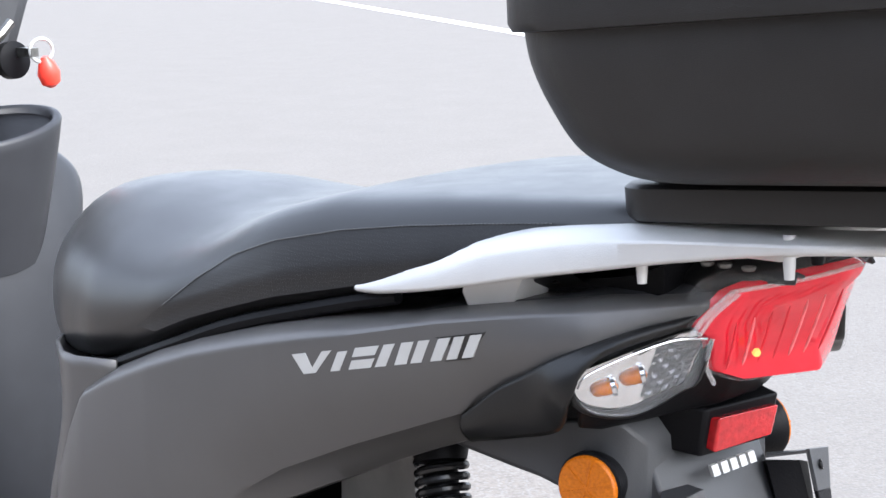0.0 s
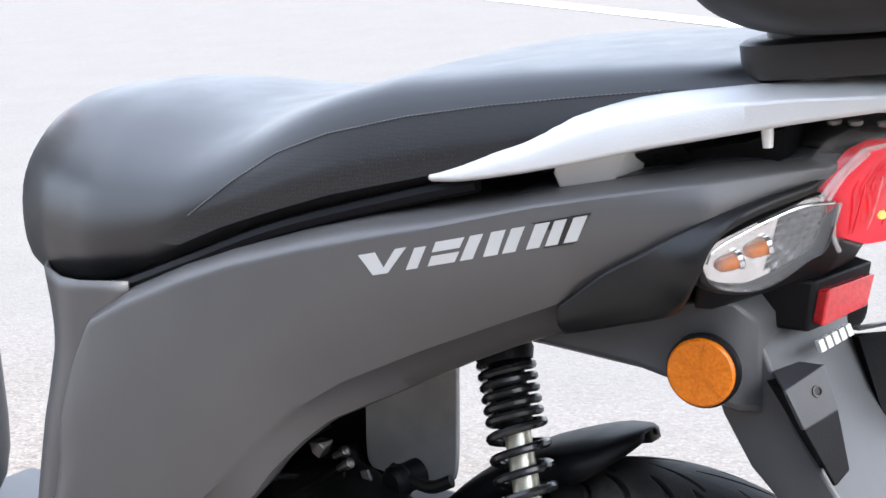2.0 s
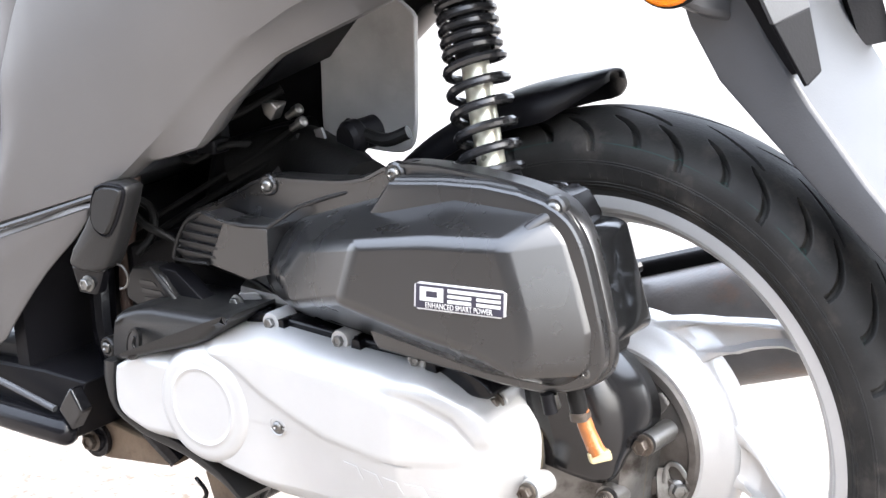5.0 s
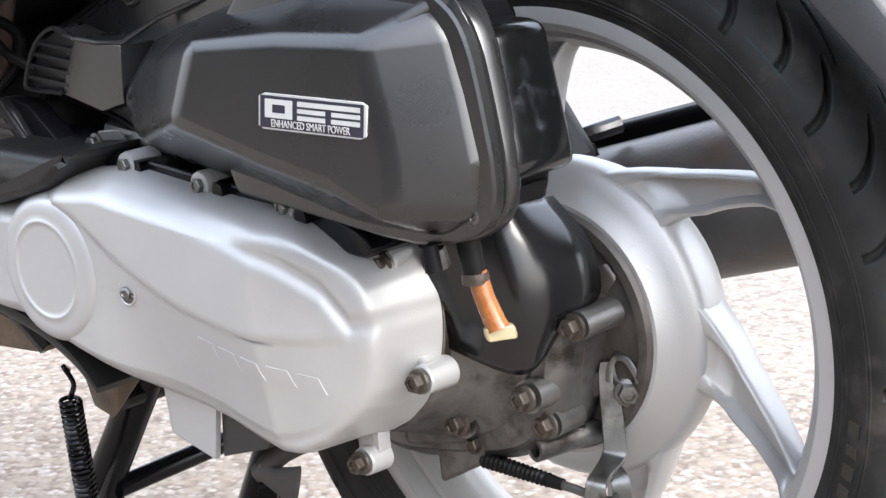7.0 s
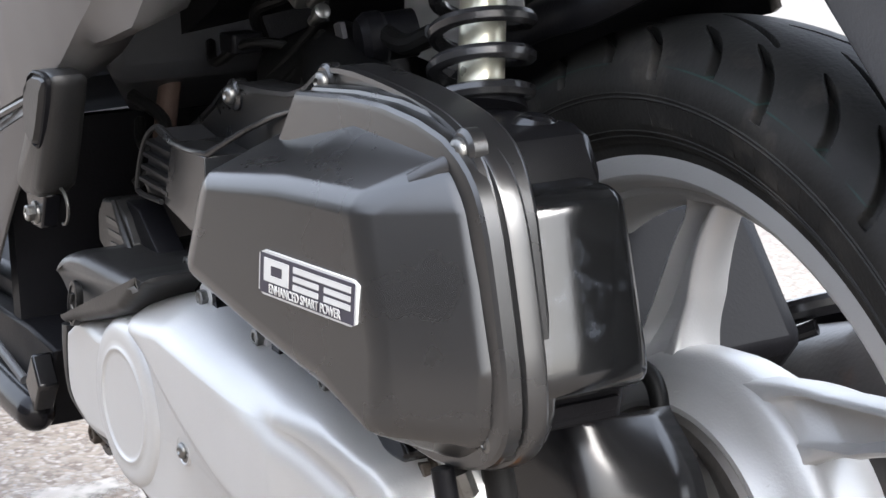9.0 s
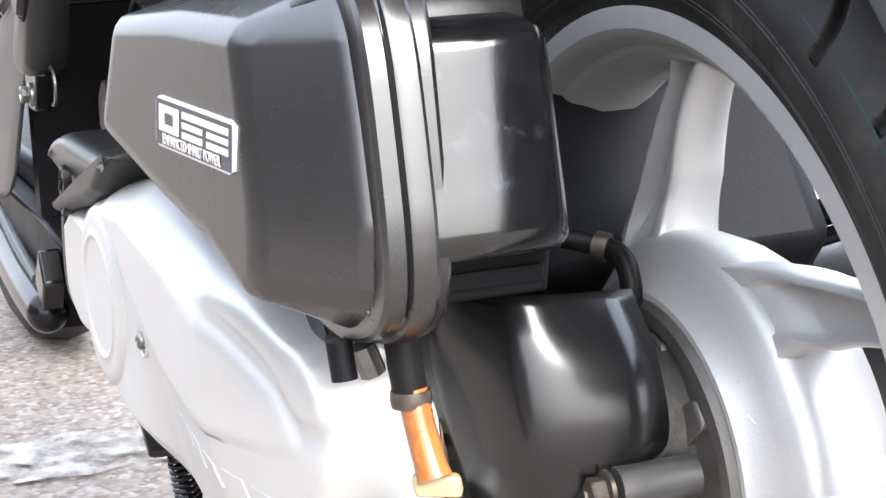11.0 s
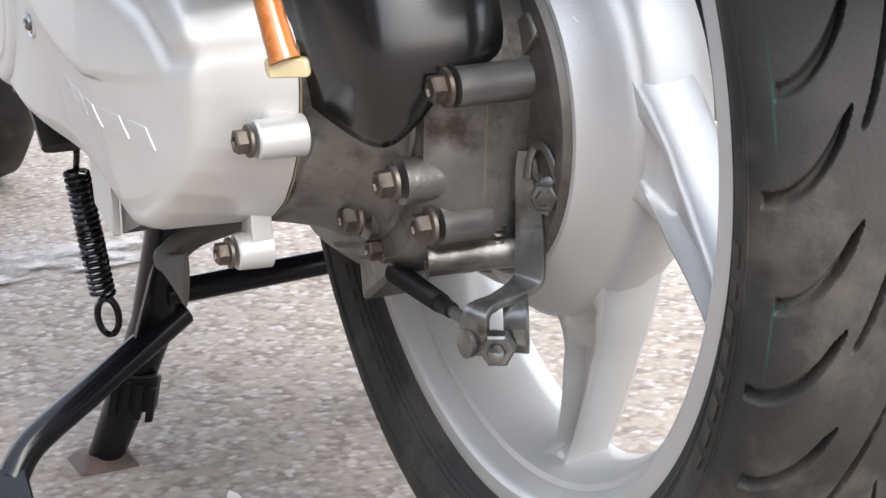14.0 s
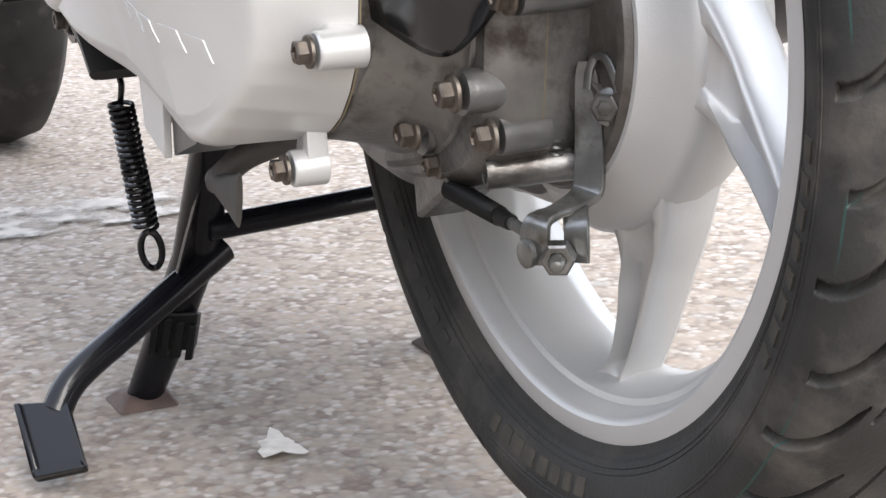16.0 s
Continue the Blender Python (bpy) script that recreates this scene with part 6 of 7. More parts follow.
part("adjuster_rod", bar([(0.026, -0.0765, 0.2245), (0.048, -0.0752, 0.222), (0.064, -0.070, 0.2165)], 0.0028, 10), M_ZINC, engine)
part("cable_stay", hull([(x, y, z) for x, z in ((-0.058, 0.245), (-0.012, 0.248), (-0.02, 0.226), (-0.055, 0.207)) for y in (-0.082, -0.055)]), M_CAST, engine, bevel=0.003)
boot = []
for i in range(30):
    boot.append(0.0044 - 0.00003 * i + 0.0011 * (i % 2))
bp0, bp1 = Vector((-0.022, -0.078, 0.2285)), Vector((0.026, -0.0765, 0.2245))
part("cable_boot", bar([bp0.lerp(bp1, i / 29) for i in range(30)], boot, 14), M_HOSE, engine, "ribbed black cable boot")
part("cable_end", bar([bp1.lerp(bp0, 0.02), bp1 + (bp1 - bp0) * 0.22], [0.0042, 0.0036], 12), M_HOSE, engine)
part("case_tube", lathe([(0, 0.0075), (0.0, 0.005), (0.02, 0.005), (0.02, 0.0075)], (0.02, -0.08, 0.243), (0.25, 1, 0.02), 18, close=True), M_CAST, engine)
part("case_arm", bar([(0.024, -0.062, 0.2435), (0.035, -0.03, 0.245)], 0.0075, 14), M_CAST, engine)

# ---- plastic trim in front of the transmission ----
TRIM = [(-0.228, 0.4195), (-0.254, 0.4165), (-0.292, 0.418), (-0.323, 0.419), (-0.352, 0.411), (-0.371, 0.392), (-0.3825, 0.371), (-0.3835, 0.360), (-0.3665, 0.360), (-0.3635, 0.367), (-0.315, 0.380), (-0.268, 0.3915), (-0.249, 0.4045)]
trim_face = lambda x, z: -0.2045 + (0.05 * (x + 0.35) if x > -0.35 else 0.7 * (-0.35 - x))
tp = rounded(TRIM, 160, 1)
bm = bmesh.new()
rings(bm, [lift(tp, -0.13), lift(tp, lambda x, z: trim_face(x, z) + 0.010), lift(inset(tp, 0.0008), lambda x, z: trim_face(x, z) + 0.006), lift(inset(tp, 0.0022), lambda x, z: trim_face(x, z) + 0.0028), lift(inset(tp, 0.0042), lambda x, z: trim_face(x, z) + 0.0008), lift(inset(tp, 0.0062), trim_face)])
part("front_trim", bm, M_TRIM, engine, "black plastic trim on the transmission", angle=45)
leg_out = spline([(-0.3835, 0, 0.364), (-0.3845, 0, 0.348), (-0.3775, 0, 0.325), (-0.352, 0, 0.3035), (-0.312, 0, 0.288), (-0.278, 0, 0.2725), (-0.257, 0, 0.258)], 60)
leg_in = spline([(-0.3655, 0, 0.366), (-0.3697, 0, 0.347), (-0.3685, 0, 0.327), (-0.344, 0, 0.3125), (-0.308, 0, 0.298), (-0.2735, 0, 0.2815), (-0.252, 0, 0.2635)], 60)
bm = bmesh.new()
leg = []
for i, (o, n) in enumerate(zip(leg_out, leg_in)):
    y = -0.1945 + 0.012 * ease(i / 60, 0.35, 0.7)
    o, n = Vector(o), Vector(n)
    mid = lambda u, yy: (o.x + (n.x - o.x) * u, yy, o.z + (n.z - o.z) * u)
    leg.append([mid(0, -0.13), mid(0, y + 0.006), mid(0.1, y + 0.002), mid(0.3, y), mid(0.7, y - 0.0015), mid(0.95, y - 0.001), mid(1.0, y + 0.001), mid(1.0, -0.13)])
rings(bm, leg)
part("lower_trim", bm, M_TRIM, engine, angle=50)
hole = lambda k, w: [(-0.338 + k * 0.006 * math.cos(a) + 0.3 * k * 0.0105 * math.sin(a), -0.2000 - w, 0.3855 + k * 0.0115 * math.sin(a)) for a in np.linspace(0, 2 * math.pi, 28, endpoint=False)]
bm = bmesh.new()
rings(bm, [hole(1.25, -0.003), hole(1.2, 0.0008), hole(1.0, 0.001), hole(0.95, -0.004)], cap=(False, False))
part("trim_socket", bm, M_TRIM, engine, angle=40)
bm = bmesh.new()
rings(bm, [hole(0.98, 0.0002), hole(0.98, -0.004)])
part("socket_shadow", bm, M_EDGE_AND_SHADE, engine)
part("socket_tongue", bar(spline([(-0.3345, -0.2012, 0.392), (-0.337, -0.2015, 0.386), (-0.334, -0.2012, 0.380)], 10), 0.0012, 8), M_TRIM, engine)
for at in ((-0.354, -0.1815, 0.3145), (-0.391, -0.178, 0.370)):
    part("trim_eye", lathe([(-0.02, 0.0085), (0.0, 0.0085), (0.0012, 0.0075), (0.0012, 0.006), (-0.001, 0.0055)], at, (-0.1, -1, 0), 24), M_TRIM, engine)
    screw(engine, (at[0], at[1] - 0.0004, at[2]), (-0.1, -1, 0), 0.005)
VENT = [(-0.368, 0.438), (-0.333, 0.442), (-0.309, 0.41), (-0.37, 0.404)]
part("vent_cover", slab(rounded(VENT, 40, 1), -0.1715, -0.15), M_TRIM, engine, bevel=0.002)
for k in range(3):
    # black blocks, painted dark in place of open slots
    part("vent_slot", hull([(x, y, z) for x, z in ((-0.352 + 0.002 * k, 0.43 - 0.007 * k), (-0.336 + 0.007 * k, 0.429 - 0.007 * k), (-0.333 + 0.007 * k, 0.4255 - 0.007 * k), (-0.352 + 0.002 * k, 0.4265 - 0.007 * k)) for y in (-0.1722, -0.16)]), M_EDGE_AND_SHADE, engine)
part("vent_rail", bar([(-0.3385, -0.172, 0.4405), (-0.322, -0.1735, 0.4265), (-0.3065, -0.1735, 0.4115)], [0.0016, 0.0024, 0.0022], 8), M_TRIM, engine)
part("vent_wing", hull([(x, y, z) for x, z in ((-0.336, 0.4405), (-0.318, 0.4385), (-0.289, 0.4165), (-0.305, 0.4095)) for y in (-0.166, -0.15)]), M_BLACK, engine, bevel=0.001)
part("cable_bracket", hull([(-0.275, -0.15, 0.408), (-0.262, -0.155, 0.424), (-0.245, -0.15, 0.425), (-0.245, -0.14, 0.41), (-0.27, -0.13, 0.41)]), M_SILVER, engine, bevel=0.002)
bolt(engine, (-0.262, -0.156, 0.416), (0, -1, 0), 0.005, 0.006, M_ZINC)
part("casting_edge", bar(spline([(-0.27, -0.135, 0.42), (-0.2, -0.135, 0.412), (-0.12, -0.135, 0.4), (-0.06, -0.135, 0.388)], 20), 0.009, 10), M_BOSS, engine)

# ---- dark frame and hoses behind ----
part("engine_block", hull([(x, y, z) for x, z in ((-0.42, 0.30), (-0.42, 0.44), (-0.30, 0.47), (-0.1, 0.45), (-0.05, 0.38), (-0.15, 0.26)) for y in (-0.125, 0.09)]), M_BLACK, scooter, "dark engine block", bevel=0.01)
part("bay_liner", hull([(x, y, z) for x, z in ((-0.72, 0.366), (-0.70, 0.44), (-0.56, 0.58), (-0.36, 0.66), (-0.29, 0.66), (-0.275, 0.5), (-0.275, 0.366)) for y in (0.0, 0.02)]), M_BLACK, scooter)
# added black sheet, hides the lit footboard so the bay looks shaded
part("bay_dark_sheet", hull([(x, y, z) for x in (-0.492, -0.478) for y in (-0.188, 0.12) for z in (0.345, 0.47)]), M_BLACK, scooter, "black sheet added to keep the engine bay dark")
part("throttle_body", hull([(x, y, z) for x, z in ((-0.38, 0.46), (-0.36, 0.52), (-0.30, 0.535), (-0.28, 0.48)) for y in (-0.07, 0.03)]), M_BLACK, scooter, bevel=0.01)
part("cylinder_head", lathe([(0, 0.05), (0.06, 0.055), (0.065, 0.04)], (-0.46, -0.07, 0.42), (0.2, 1, 0), 28), M_BLACK, scooter)
part("air_duct", bar(spline([(-0.33, -0.06, 0.50), (-0.27, -0.06, 0.515), (-0.22, -0.08, 0.51), (-0.17, -0.1, 0.50)], 20), 0.024, 18), M_HOSE, scooter)
for path, r in (([(-0.43, -0.10, 0.445), (-0.36, -0.085, 0.484), (-0.30, -0.08, 0.515), (-0.246, -0.08, 0.545)], 0.0026), ([(-0.42, -0.10, 0.437), (-0.35, -0.085, 0.477), (-0.29, -0.08, 0.508), (-0.25, -0.08, 0.534)], 0.0032),
                ([(-0.41, -0.13, 0.49), (-0.385, -0.12, 0.475), (-0.375, -0.13, 0.455), (-0.385, -0.14, 0.44)], 0.004), ([(-0.40, -0.13, 0.475), (-0.37, -0.14, 0.465), (-0.35, -0.13, 0.45), (-0.35, -0.13, 0.43)], 0.0035),
                ([(-0.36, -0.06, 0.51), (-0.335, -0.08, 0.54), (-0.315, -0.07, 0.55), (-0.29, -0.05, 0.565)], 0.004), ([(-0.38, -0.09, 0.52), (-0.35, -0.1, 0.512), (-0.32, -0.09, 0.525), (-0.3, -0.06, 0.52)], 0.003),
                ([(-0.225, -0.085, 0.512), (-0.215, -0.085, 0.524), (-0.2, -0.08, 0.527), (-0.188, -0.075, 0.518), (-0.184, -0.07, 0.505)], 0.0045), ([(-0.205, -0.075, 0.545), (-0.185, -0.075, 0.538), (-0.165, -0.075, 0.535), (-0.148, -0.07, 0.541)], 0.0055),
                ([(-0.44, -0.13, 0.42), (-0.43, -0.14, 0.36), (-0.40, -0.14, 0.30), (-0.37, -0.13, 0.26)], 0.011), ([(-0.52, -0.15, 0.347), (-0.45, -0.15, 0.327), (-0.38, -0.15, 0.302)], 0.006)):
    part("hose", bar(spline(path, 30), r, 10), M_HOSE if r < 0.01 else M_STAND, scooter)
part("grey_tube", bar(spline([(-0.30, -0.07, 0.475), (-0.281, -0.075, 0.498), (-0.266, -0.078, 0.514), (-0.252, -0.08, 0.526)], 16), 0.006, 12), M_EXHAUST, scooter)
part("rusty_tube", bar(spline([(-0.42, -0.10, 0.50), (-0.43, -0.11, 0.42), (-0.42, -0.12, 0.36), (-0.39, -0.12, 0.29)], 20), 0.007, 12), M_RUST, scooter)
for at in ((-0.248, -0.082, 0.5555), (-0.243, -0.084, 0.5465)):
    part("rod_end", lathe([(-0.012, 0.003), (-0.004, 0.0034), (-0.003, 0.0046), (0.003, 0.0046), (0.004, 0.003)], at, (0.85, 0, 0.45), 14), M_ZINC, scooter)
part("cable_nut", hull([(-0.283, -0.085, 0.560), (-0.270, -0.088, 0.562), (-0.2665, -0.085, 0.556), (-0.275, -0.084, 0.546), (-0.280, -0.086, 0.551), (-0.283, -0.07, 0.560), (-0.268, -0.07, 0.560), (-0.276, -0.07, 0.546)]), M_BOSS, scooter, bevel=0.001)
part("bracket_tab", hull([(x, y, z) for x, z in ((-0.233, 0.541), (-0.2255, 0.543), (-0.2195, 0.527), (-0.227, 0.5225)) for y in (-0.082, -0.079)]), M_EXHAUST, scooter, bevel=0.0008)
part("canister", lathe([(0, 0.011), (0.004, 0.014), (0.012, 0.014), (0.014, 0.0125), (0.03, 0.0125)], (-0.199, -0.085, 0.535), (0.25, 1, 0.1), 22), M_BLACK, scooter)
part("plug", hull([(x, y, z) for x in (-0.345, -0.325) for y in (-0.1, -0.08) for z in (0.518, 0.53)]), M_BLACK, scooter, bevel=0.002)

# ---- lower cowl, foot peg, pivot ----
COWL = [(-0.512, 0.457), (-0.354, 0.507), (-0.383, 0.472), (-0.424, 0.440), (-0.456, 0.409), (-0.502, 0.358), (-0.56, 0.343), (-0.8, 0.335), (-0.8, 0.40), (-0.6, 0.425)]
cp = rounded(COWL, 80, 1)
bm = bmesh.new()
rings(bm, [lift(inset(cp, 0.002), -0.197), lift(cp, -0.1985), lift(cp, -0.200), lift(inset(cp, 0.004), -0.203)])
part("lower_cowl", bm, M_BODY, scooter, "matt grey lower side cowl", angle=40)
part("cowl_seam", bar([(-0.512, -0.204, 0.4585), (-0.43, -0.206, 0.4825), (-0.358, -0.2, 0.5045)], 0.0022, 6), M_EDGE_AND_SHADE, scooter)
part("panel_crease", bar(spline([(-0.49, -0.196, 0.465), (-0.455, -0.203, 0.525), (-0.425, -0.2045, 0.575)], 20), [0.0012 + 0.0022 * math.sin(math.pi * i / 20) for i in range(21)], 8), M_BODY, scooter)
PEG = rounded([(-0.3455, 0.5185), (-0.3165, 0.519), (-0.3135, 0.511), (-0.338, 0.462), (-0.3505, 0.4445), (-0.382, 0.4435), (-0.391, 0.4525), (-0.3575, 0.492)], 60, 1)
bm = bmesh.new()
rings(bm, [lift(inset(PEG, 0.003), -0.190), lift(PEG, -0.194), lift(PEG, -0.2085), lift(inset(PEG, 0.0015), -0.2112), lift(inset(PEG, 0.004), -0.2125)])
peg = part("foot_peg", bm, M_TRIM, scooter, "folded black passenger foot peg", angle=45)
PAD = rounded([(-0.344, 0.5172), (-0.3175, 0.5175), (-0.3155, 0.5105), (-0.333, 0.4795), (-0.342, 0.4745), (-0.3555, 0.484), (-0.3515, 0.505)], 60, 1)
bm = bmesh.new()
rings(bm, [lift(inset(PAD, -0.0012), -0.211), lift(inset(PAD, -0.0012), -0.2135), lift(inset(PAD, 0.0), -0.2142), lift(inset(PAD, 0.0006), -0.2128)])
part("pad_rim", bm, M_BLACK, peg, angle=45)
bm = bmesh.new()
rings(bm, [lift(inset(PAD, 0.0012), -0.211), lift(inset(PAD, 0.0012), lambda x, z: -0.2135 + 0.12 * max(0, z - 0.508)), lift(inset(PAD, 0.003), lambda x, z: -0.2165 + 0.3 * max(0, z - 0.508))])
part("peg_pad", bm, M_TRIM, peg, angle=30)
part("peg_bracket", hull([(x, y, z) for x, z in ((-0.392, 0.446), (-0.355, 0.446), (-0.366, 0.424), (-0.386, 0.424)) for y in (-0.206, -0.196)]), M_STAND, peg, bevel=0.002)
bolt(peg, (-0.374, -0.206, 0.433), (0, -1, 0), 0.005, 0.006, M_ZINC)
part("peg_spring", bar([Vector((-0.345, -0.2, 0.44)) + Vector((0.01 * math.cos(a), 0, 0.01 * math.sin(a))) for a in np.linspace(-1.6, 1.6, 16)], 0.001, 6), M_ZINC, peg)
LINK = [(-0.478, 0.270), (-0.466, 0.286), (-0.445, 0.287), (-0.41, 0.279), (-0.37, 0.272), (-0.36, 0.256), (-0.41, 0.2535), (-0.46, 0.250), (-0.476, 0.256)]
M_LINK = material("stained_cast_bracket", (0.14, 0.105, 0.075), 0.5, 0.5, 0.3, 60, 0.4, 300, dirt=(0.05, 0.03, 0.02), dirt_at=0.5, dirt_scale=30)
part("engine_hanger", slab(rounded(LINK, 50, 2), -0.14, -0.11), M_LINK, scooter, "stained cast engine hanger", bevel=0.003)
part("hanger_bush", lathe([(0, 0.016), (0.006, 0.016), (0.006, 0.011), (0.009, 0.01)], (-0.457, -0.139, 0.2685), (0, -1, 0), 24), M_STAND, scooter)
bolt(scooter, (-0.457, -0.147, 0.2685), (0, -1, 0), 0.007, 0.008, M_BOLT)
part("floor_underside", hull([(x, y, z) for x, z in ((-0.85, 0.30), (-0.85, 0.345), (-0.46, 0.345), (-0.41, 0.34), (-0.44, 0.284), (-0.52, 0.285)) for y in (-0.19, -0.09)]), M_BLACK, scooter, "black underside of the footboard", bevel=0.008)
part("floor_end_cap", bar(spline([(-0.62, -0.19, 0.312), (-0.53, -0.195, 0.304), (-0.47, -0.197, 0.300), (-0.435, -0.197, 0.2975), (-0.422, -0.196, 0.2965)], 24), [float(v) for v in np.interp(np.linspace(0, 1, 25), [0, 0.5, 0.8, 0.94, 1], [0.013, 0.013, 0.0125, 0.009, 0.003])], 20), M_STAND, scooter, "rounded black end of the footboard")
part("floor_rim_bar", bar(spline([(-0.62, -0.205, 0.352), (-0.54, -0.204, 0.343), (-0.49, -0.203, 0.3315), (-0.438, -0.201, 0.317)], 24), 0.003, 10), M_FENDER, scooter)
part("floor_tip", hull([(x, y, z) for x, z in ((-0.415, 0.3395), (-0.404, 0.320), (-0.4185, 0.301), (-0.4325, 0.318)) for y in (-0.203, -0.19)]), M_GLOSS, scooter, "pointed black bracket at the footboard's end", bevel=0.002)

# ---- centre stand ----
stand = part("centre_stand", bar([(-0.33, -0.11, 0.225), (-0.33, 0.11, 0.225)], 0.013, 16), M_STAND, scooter, "black steel centre stand, lowered")
for s in (-1, 1):
    part("stand_leg", bar([(-0.32, s * 0.088, 0.24), (-0.40, s * 0.092, 0.115), (-0.448, s * 0.105, 0.045), (-0.472, s * 0.115, 0.004)], [0.0135, 0.0145, 0.0135, 0.012], 16), M_STAND, stand)
    part("stand_foot", hull([(x, s * y, z) for x, y, z in ((-0.50, 0.095, 0.0), (-0.45, 0.095, 0.0), (-0.45, 0.138, 0.0), (-0.495, 0.138, 0.0), (-0.485, 0.1, 0.009), (-0.462, 0.1, 0.009), (-0.462, 0.13, 0.008), (-0.485, 0.13, 0.008))]), M_RUST, stand, "rusty foot plate", bevel=0.002)
    side = Vector((0.41, s * -0.91, 0)) if s > 0 else Vector((0.41, 0.91, 0))
    face = Vector((0.84, s * 0.4, 0.2))
    pc = Vector((-0.418, s * 0.104, 0.0615))
    down = Vector((-0.35, s * 0.1, -0.93))
    part("stand_rib_pad", hull([pc + side * a + down * h + face * o for a in (-0.014, 0.014) for h in (-0.016, 0.014) for o in (-0.012, 0.004)]), M_HOSE, stand, bevel=0.002)
    for k in range(4):
        c = pc + side * (-0.0125 + k * 0.0083)
        part("pad_rib", hull([c + side * a + down * h + face * o for a in (-0.0024, 0.0024) for h in (-0.015 + 0.003 * k, 0.016 + 0.002 * k) for o in (0.002, 0.0085)]), M_HOSE, stand, bevel=0.001)
part("stand_crossbar", bar([(-0.37, -0.09, 0.14), (-0.36, 0.09, 0.15)], 0.0082, 14), M_STAND, stand)
lever = spline([(-0.392, -0.0745, 0.1207), (-0.385, -0.0985, 0.108), (-0.3715, -0.144, 0.084), (-0.362, -0.177, 0.0665), (-0.357, -0.191, 0.056), (-0.352, -0.2, 0.044)], 36)
part("foot_lever", bar(lever, 0.0096, 18), M_STAND, stand)
part("lever_gusset", hull([(x + dx, y, z) for x, y, z in ((-0.383, -0.112, 0.104), (-0.346, -0.094, 0.192), (-0.338, -0.092, 0.208), (-0.385, -0.094, 0.128)) for dx in (-0.004, 0.004)]), M_STAND, stand, bevel=0.002)
pedal = [Vector(q) for q in ((-0.36, -0.2233, 0.0514), (-0.345, -0.1939, 0.0522), (-0.31, -0.1934, 0.020), (-0.325, -0.2228, 0.0137))]
pn = (pedal[1] - pedal[0]).cross(pedal[3] - pedal[0]).normalized()
pn = pn if pn.z > 0 else -pn
part("foot_pedal", hull([q - pn * o for q in pedal for o in (0, 0.005)]), M_STAND, stand, "flat black pedal with worn edges", bevel=0.002)
part("pedal_lip", hull([q - pn * o for q in (pedal[2], pedal[3], pedal[2].lerp(pedal[1], 0.1), pedal[3].lerp(pedal[0], 0.1)) for o in (-0.004, 0.006)]), M_STAND, stand, bevel=0.002)
part("pedal_lip", hull([q - pn * o for q in (pedal[0], pedal[3], pedal[0].lerp(pedal[1], 0.14), pedal[3].lerp(pedal[2], 0.14)) for o in (-0.003, 0.006)]), M_STAND, stand, bevel=0.002)
sa, sb = Vector((-0.332, -0.1485, 0.232)), Vector((-0.341, -0.1372, 0.153))
ax = (sb - sa).normalized()
u0 = ax.cross(Vector((0, 1, 0))).normalized()
v0 = ax.cross(u0)
part("stand_spring", bar([sa + (sb - sa) * (i / 400) + 0.0068 * (math.cos(i * 0.33) * u0 + math.sin(i * 0.33) * v0) for i in range(401)], 0.0015, 6), M_STAND, stand, "coiled black return spring")
part("spring_hook", bar(spline([sa + Vector((0, 0, 0.0)), sa + Vector((0.006, 0, 0.012)), sa + Vector((-0.003, 0.0, 0.022)), sa + Vector((-0.012, 0.01, 0.016))], 16), 0.002, 6), M_STAND, stand)
part("spring_ring", bar([sb + Vector((0.0, 0.002, -0.014)) + (0.012 * math.cos(a) * ax + 0.0065 * math.sin(a) * Vector((0.3, 0.9, 0.2))) for a in np.linspace(0, 6.3, 24)], 0.0022, 6), M_STAND, stand)
part("side_bracket", hull([(-0.345, -0.13, 0.255), (-0.30, -0.13, 0.25), (-0.31, -0.13, 0.215), (-0.345, -0.12, 0.215), (-0.34, -0.1, 0.25), (-0.3, -0.1, 0.25)]), M_LINK, stand, bevel=0.003)
part("cover_tab", hull([(x, y + dy, z) for x, y, z in ((-0.202, -0.171, 0.276), (-0.150, -0.173, 0.270), (-0.1555, -0.173, 0.231), (-0.197, -0.171, 0.240)) for dy in (0, 0.004)]), M_SILVER, engine, bevel=0.001)
# solid black block, standing in for a shaded recess
part("case_recess", hull([(x, y, z) for x, z in ((-0.152, 0.233), (-0.15, 0.27), (-0.10, 0.262), (-0.112, 0.2455)) for y in (-0.169, -0.12)]), M_EDGE_AND_SHADE, engine)
part("vent_hose", bar(spline([(-0.10, -0.12, 0.246), (-0.125, -0.14, 0.234), (-0.138, -0.15, 0.222)], 12), 0.0068, 14), M_BOOT, engine)
bill = [[(-0.143 + (0.001 + 0.036 * u) * 0.94 + w * math.cos(a) * 0.28, -0.151 + t * math.sin(a), 0.222 - 0.012 * u + 0.006 * u * u + w * math.cos(a) * 0.95) for a in np.linspace(0, 2 * math.pi, 20, endpoint=False)] for u, w, t in ((0, 0.0062, 0.0062), (0.12, 0.0078, 0.0074), (0.2, 0.0062, 0.0062), (0.45, 0.0085, 0.005), (0.75, 0.0125, 0.003), (1.0, 0.0155, 0.0018))]
mb = bmesh.new()
rings(mb, bill)
part("hose_mouth", mb, M_BOOT, engine, "faded black rubber hose mouth")

# ---- exhaust on the far side ----
exh = part("exhaust", lathe([(-0.22, 0.02), (-0.21, 0.045), (-0.18, 0.051), (0.16, 0.053), (0.166, 0.05), (0.166, 0.02)], (-0.07, 0.15, 0.324), (1, 0, 0.28), 48), M_EXHAUST, scooter, "dark steel exhaust silencer on the far side", angle=35)
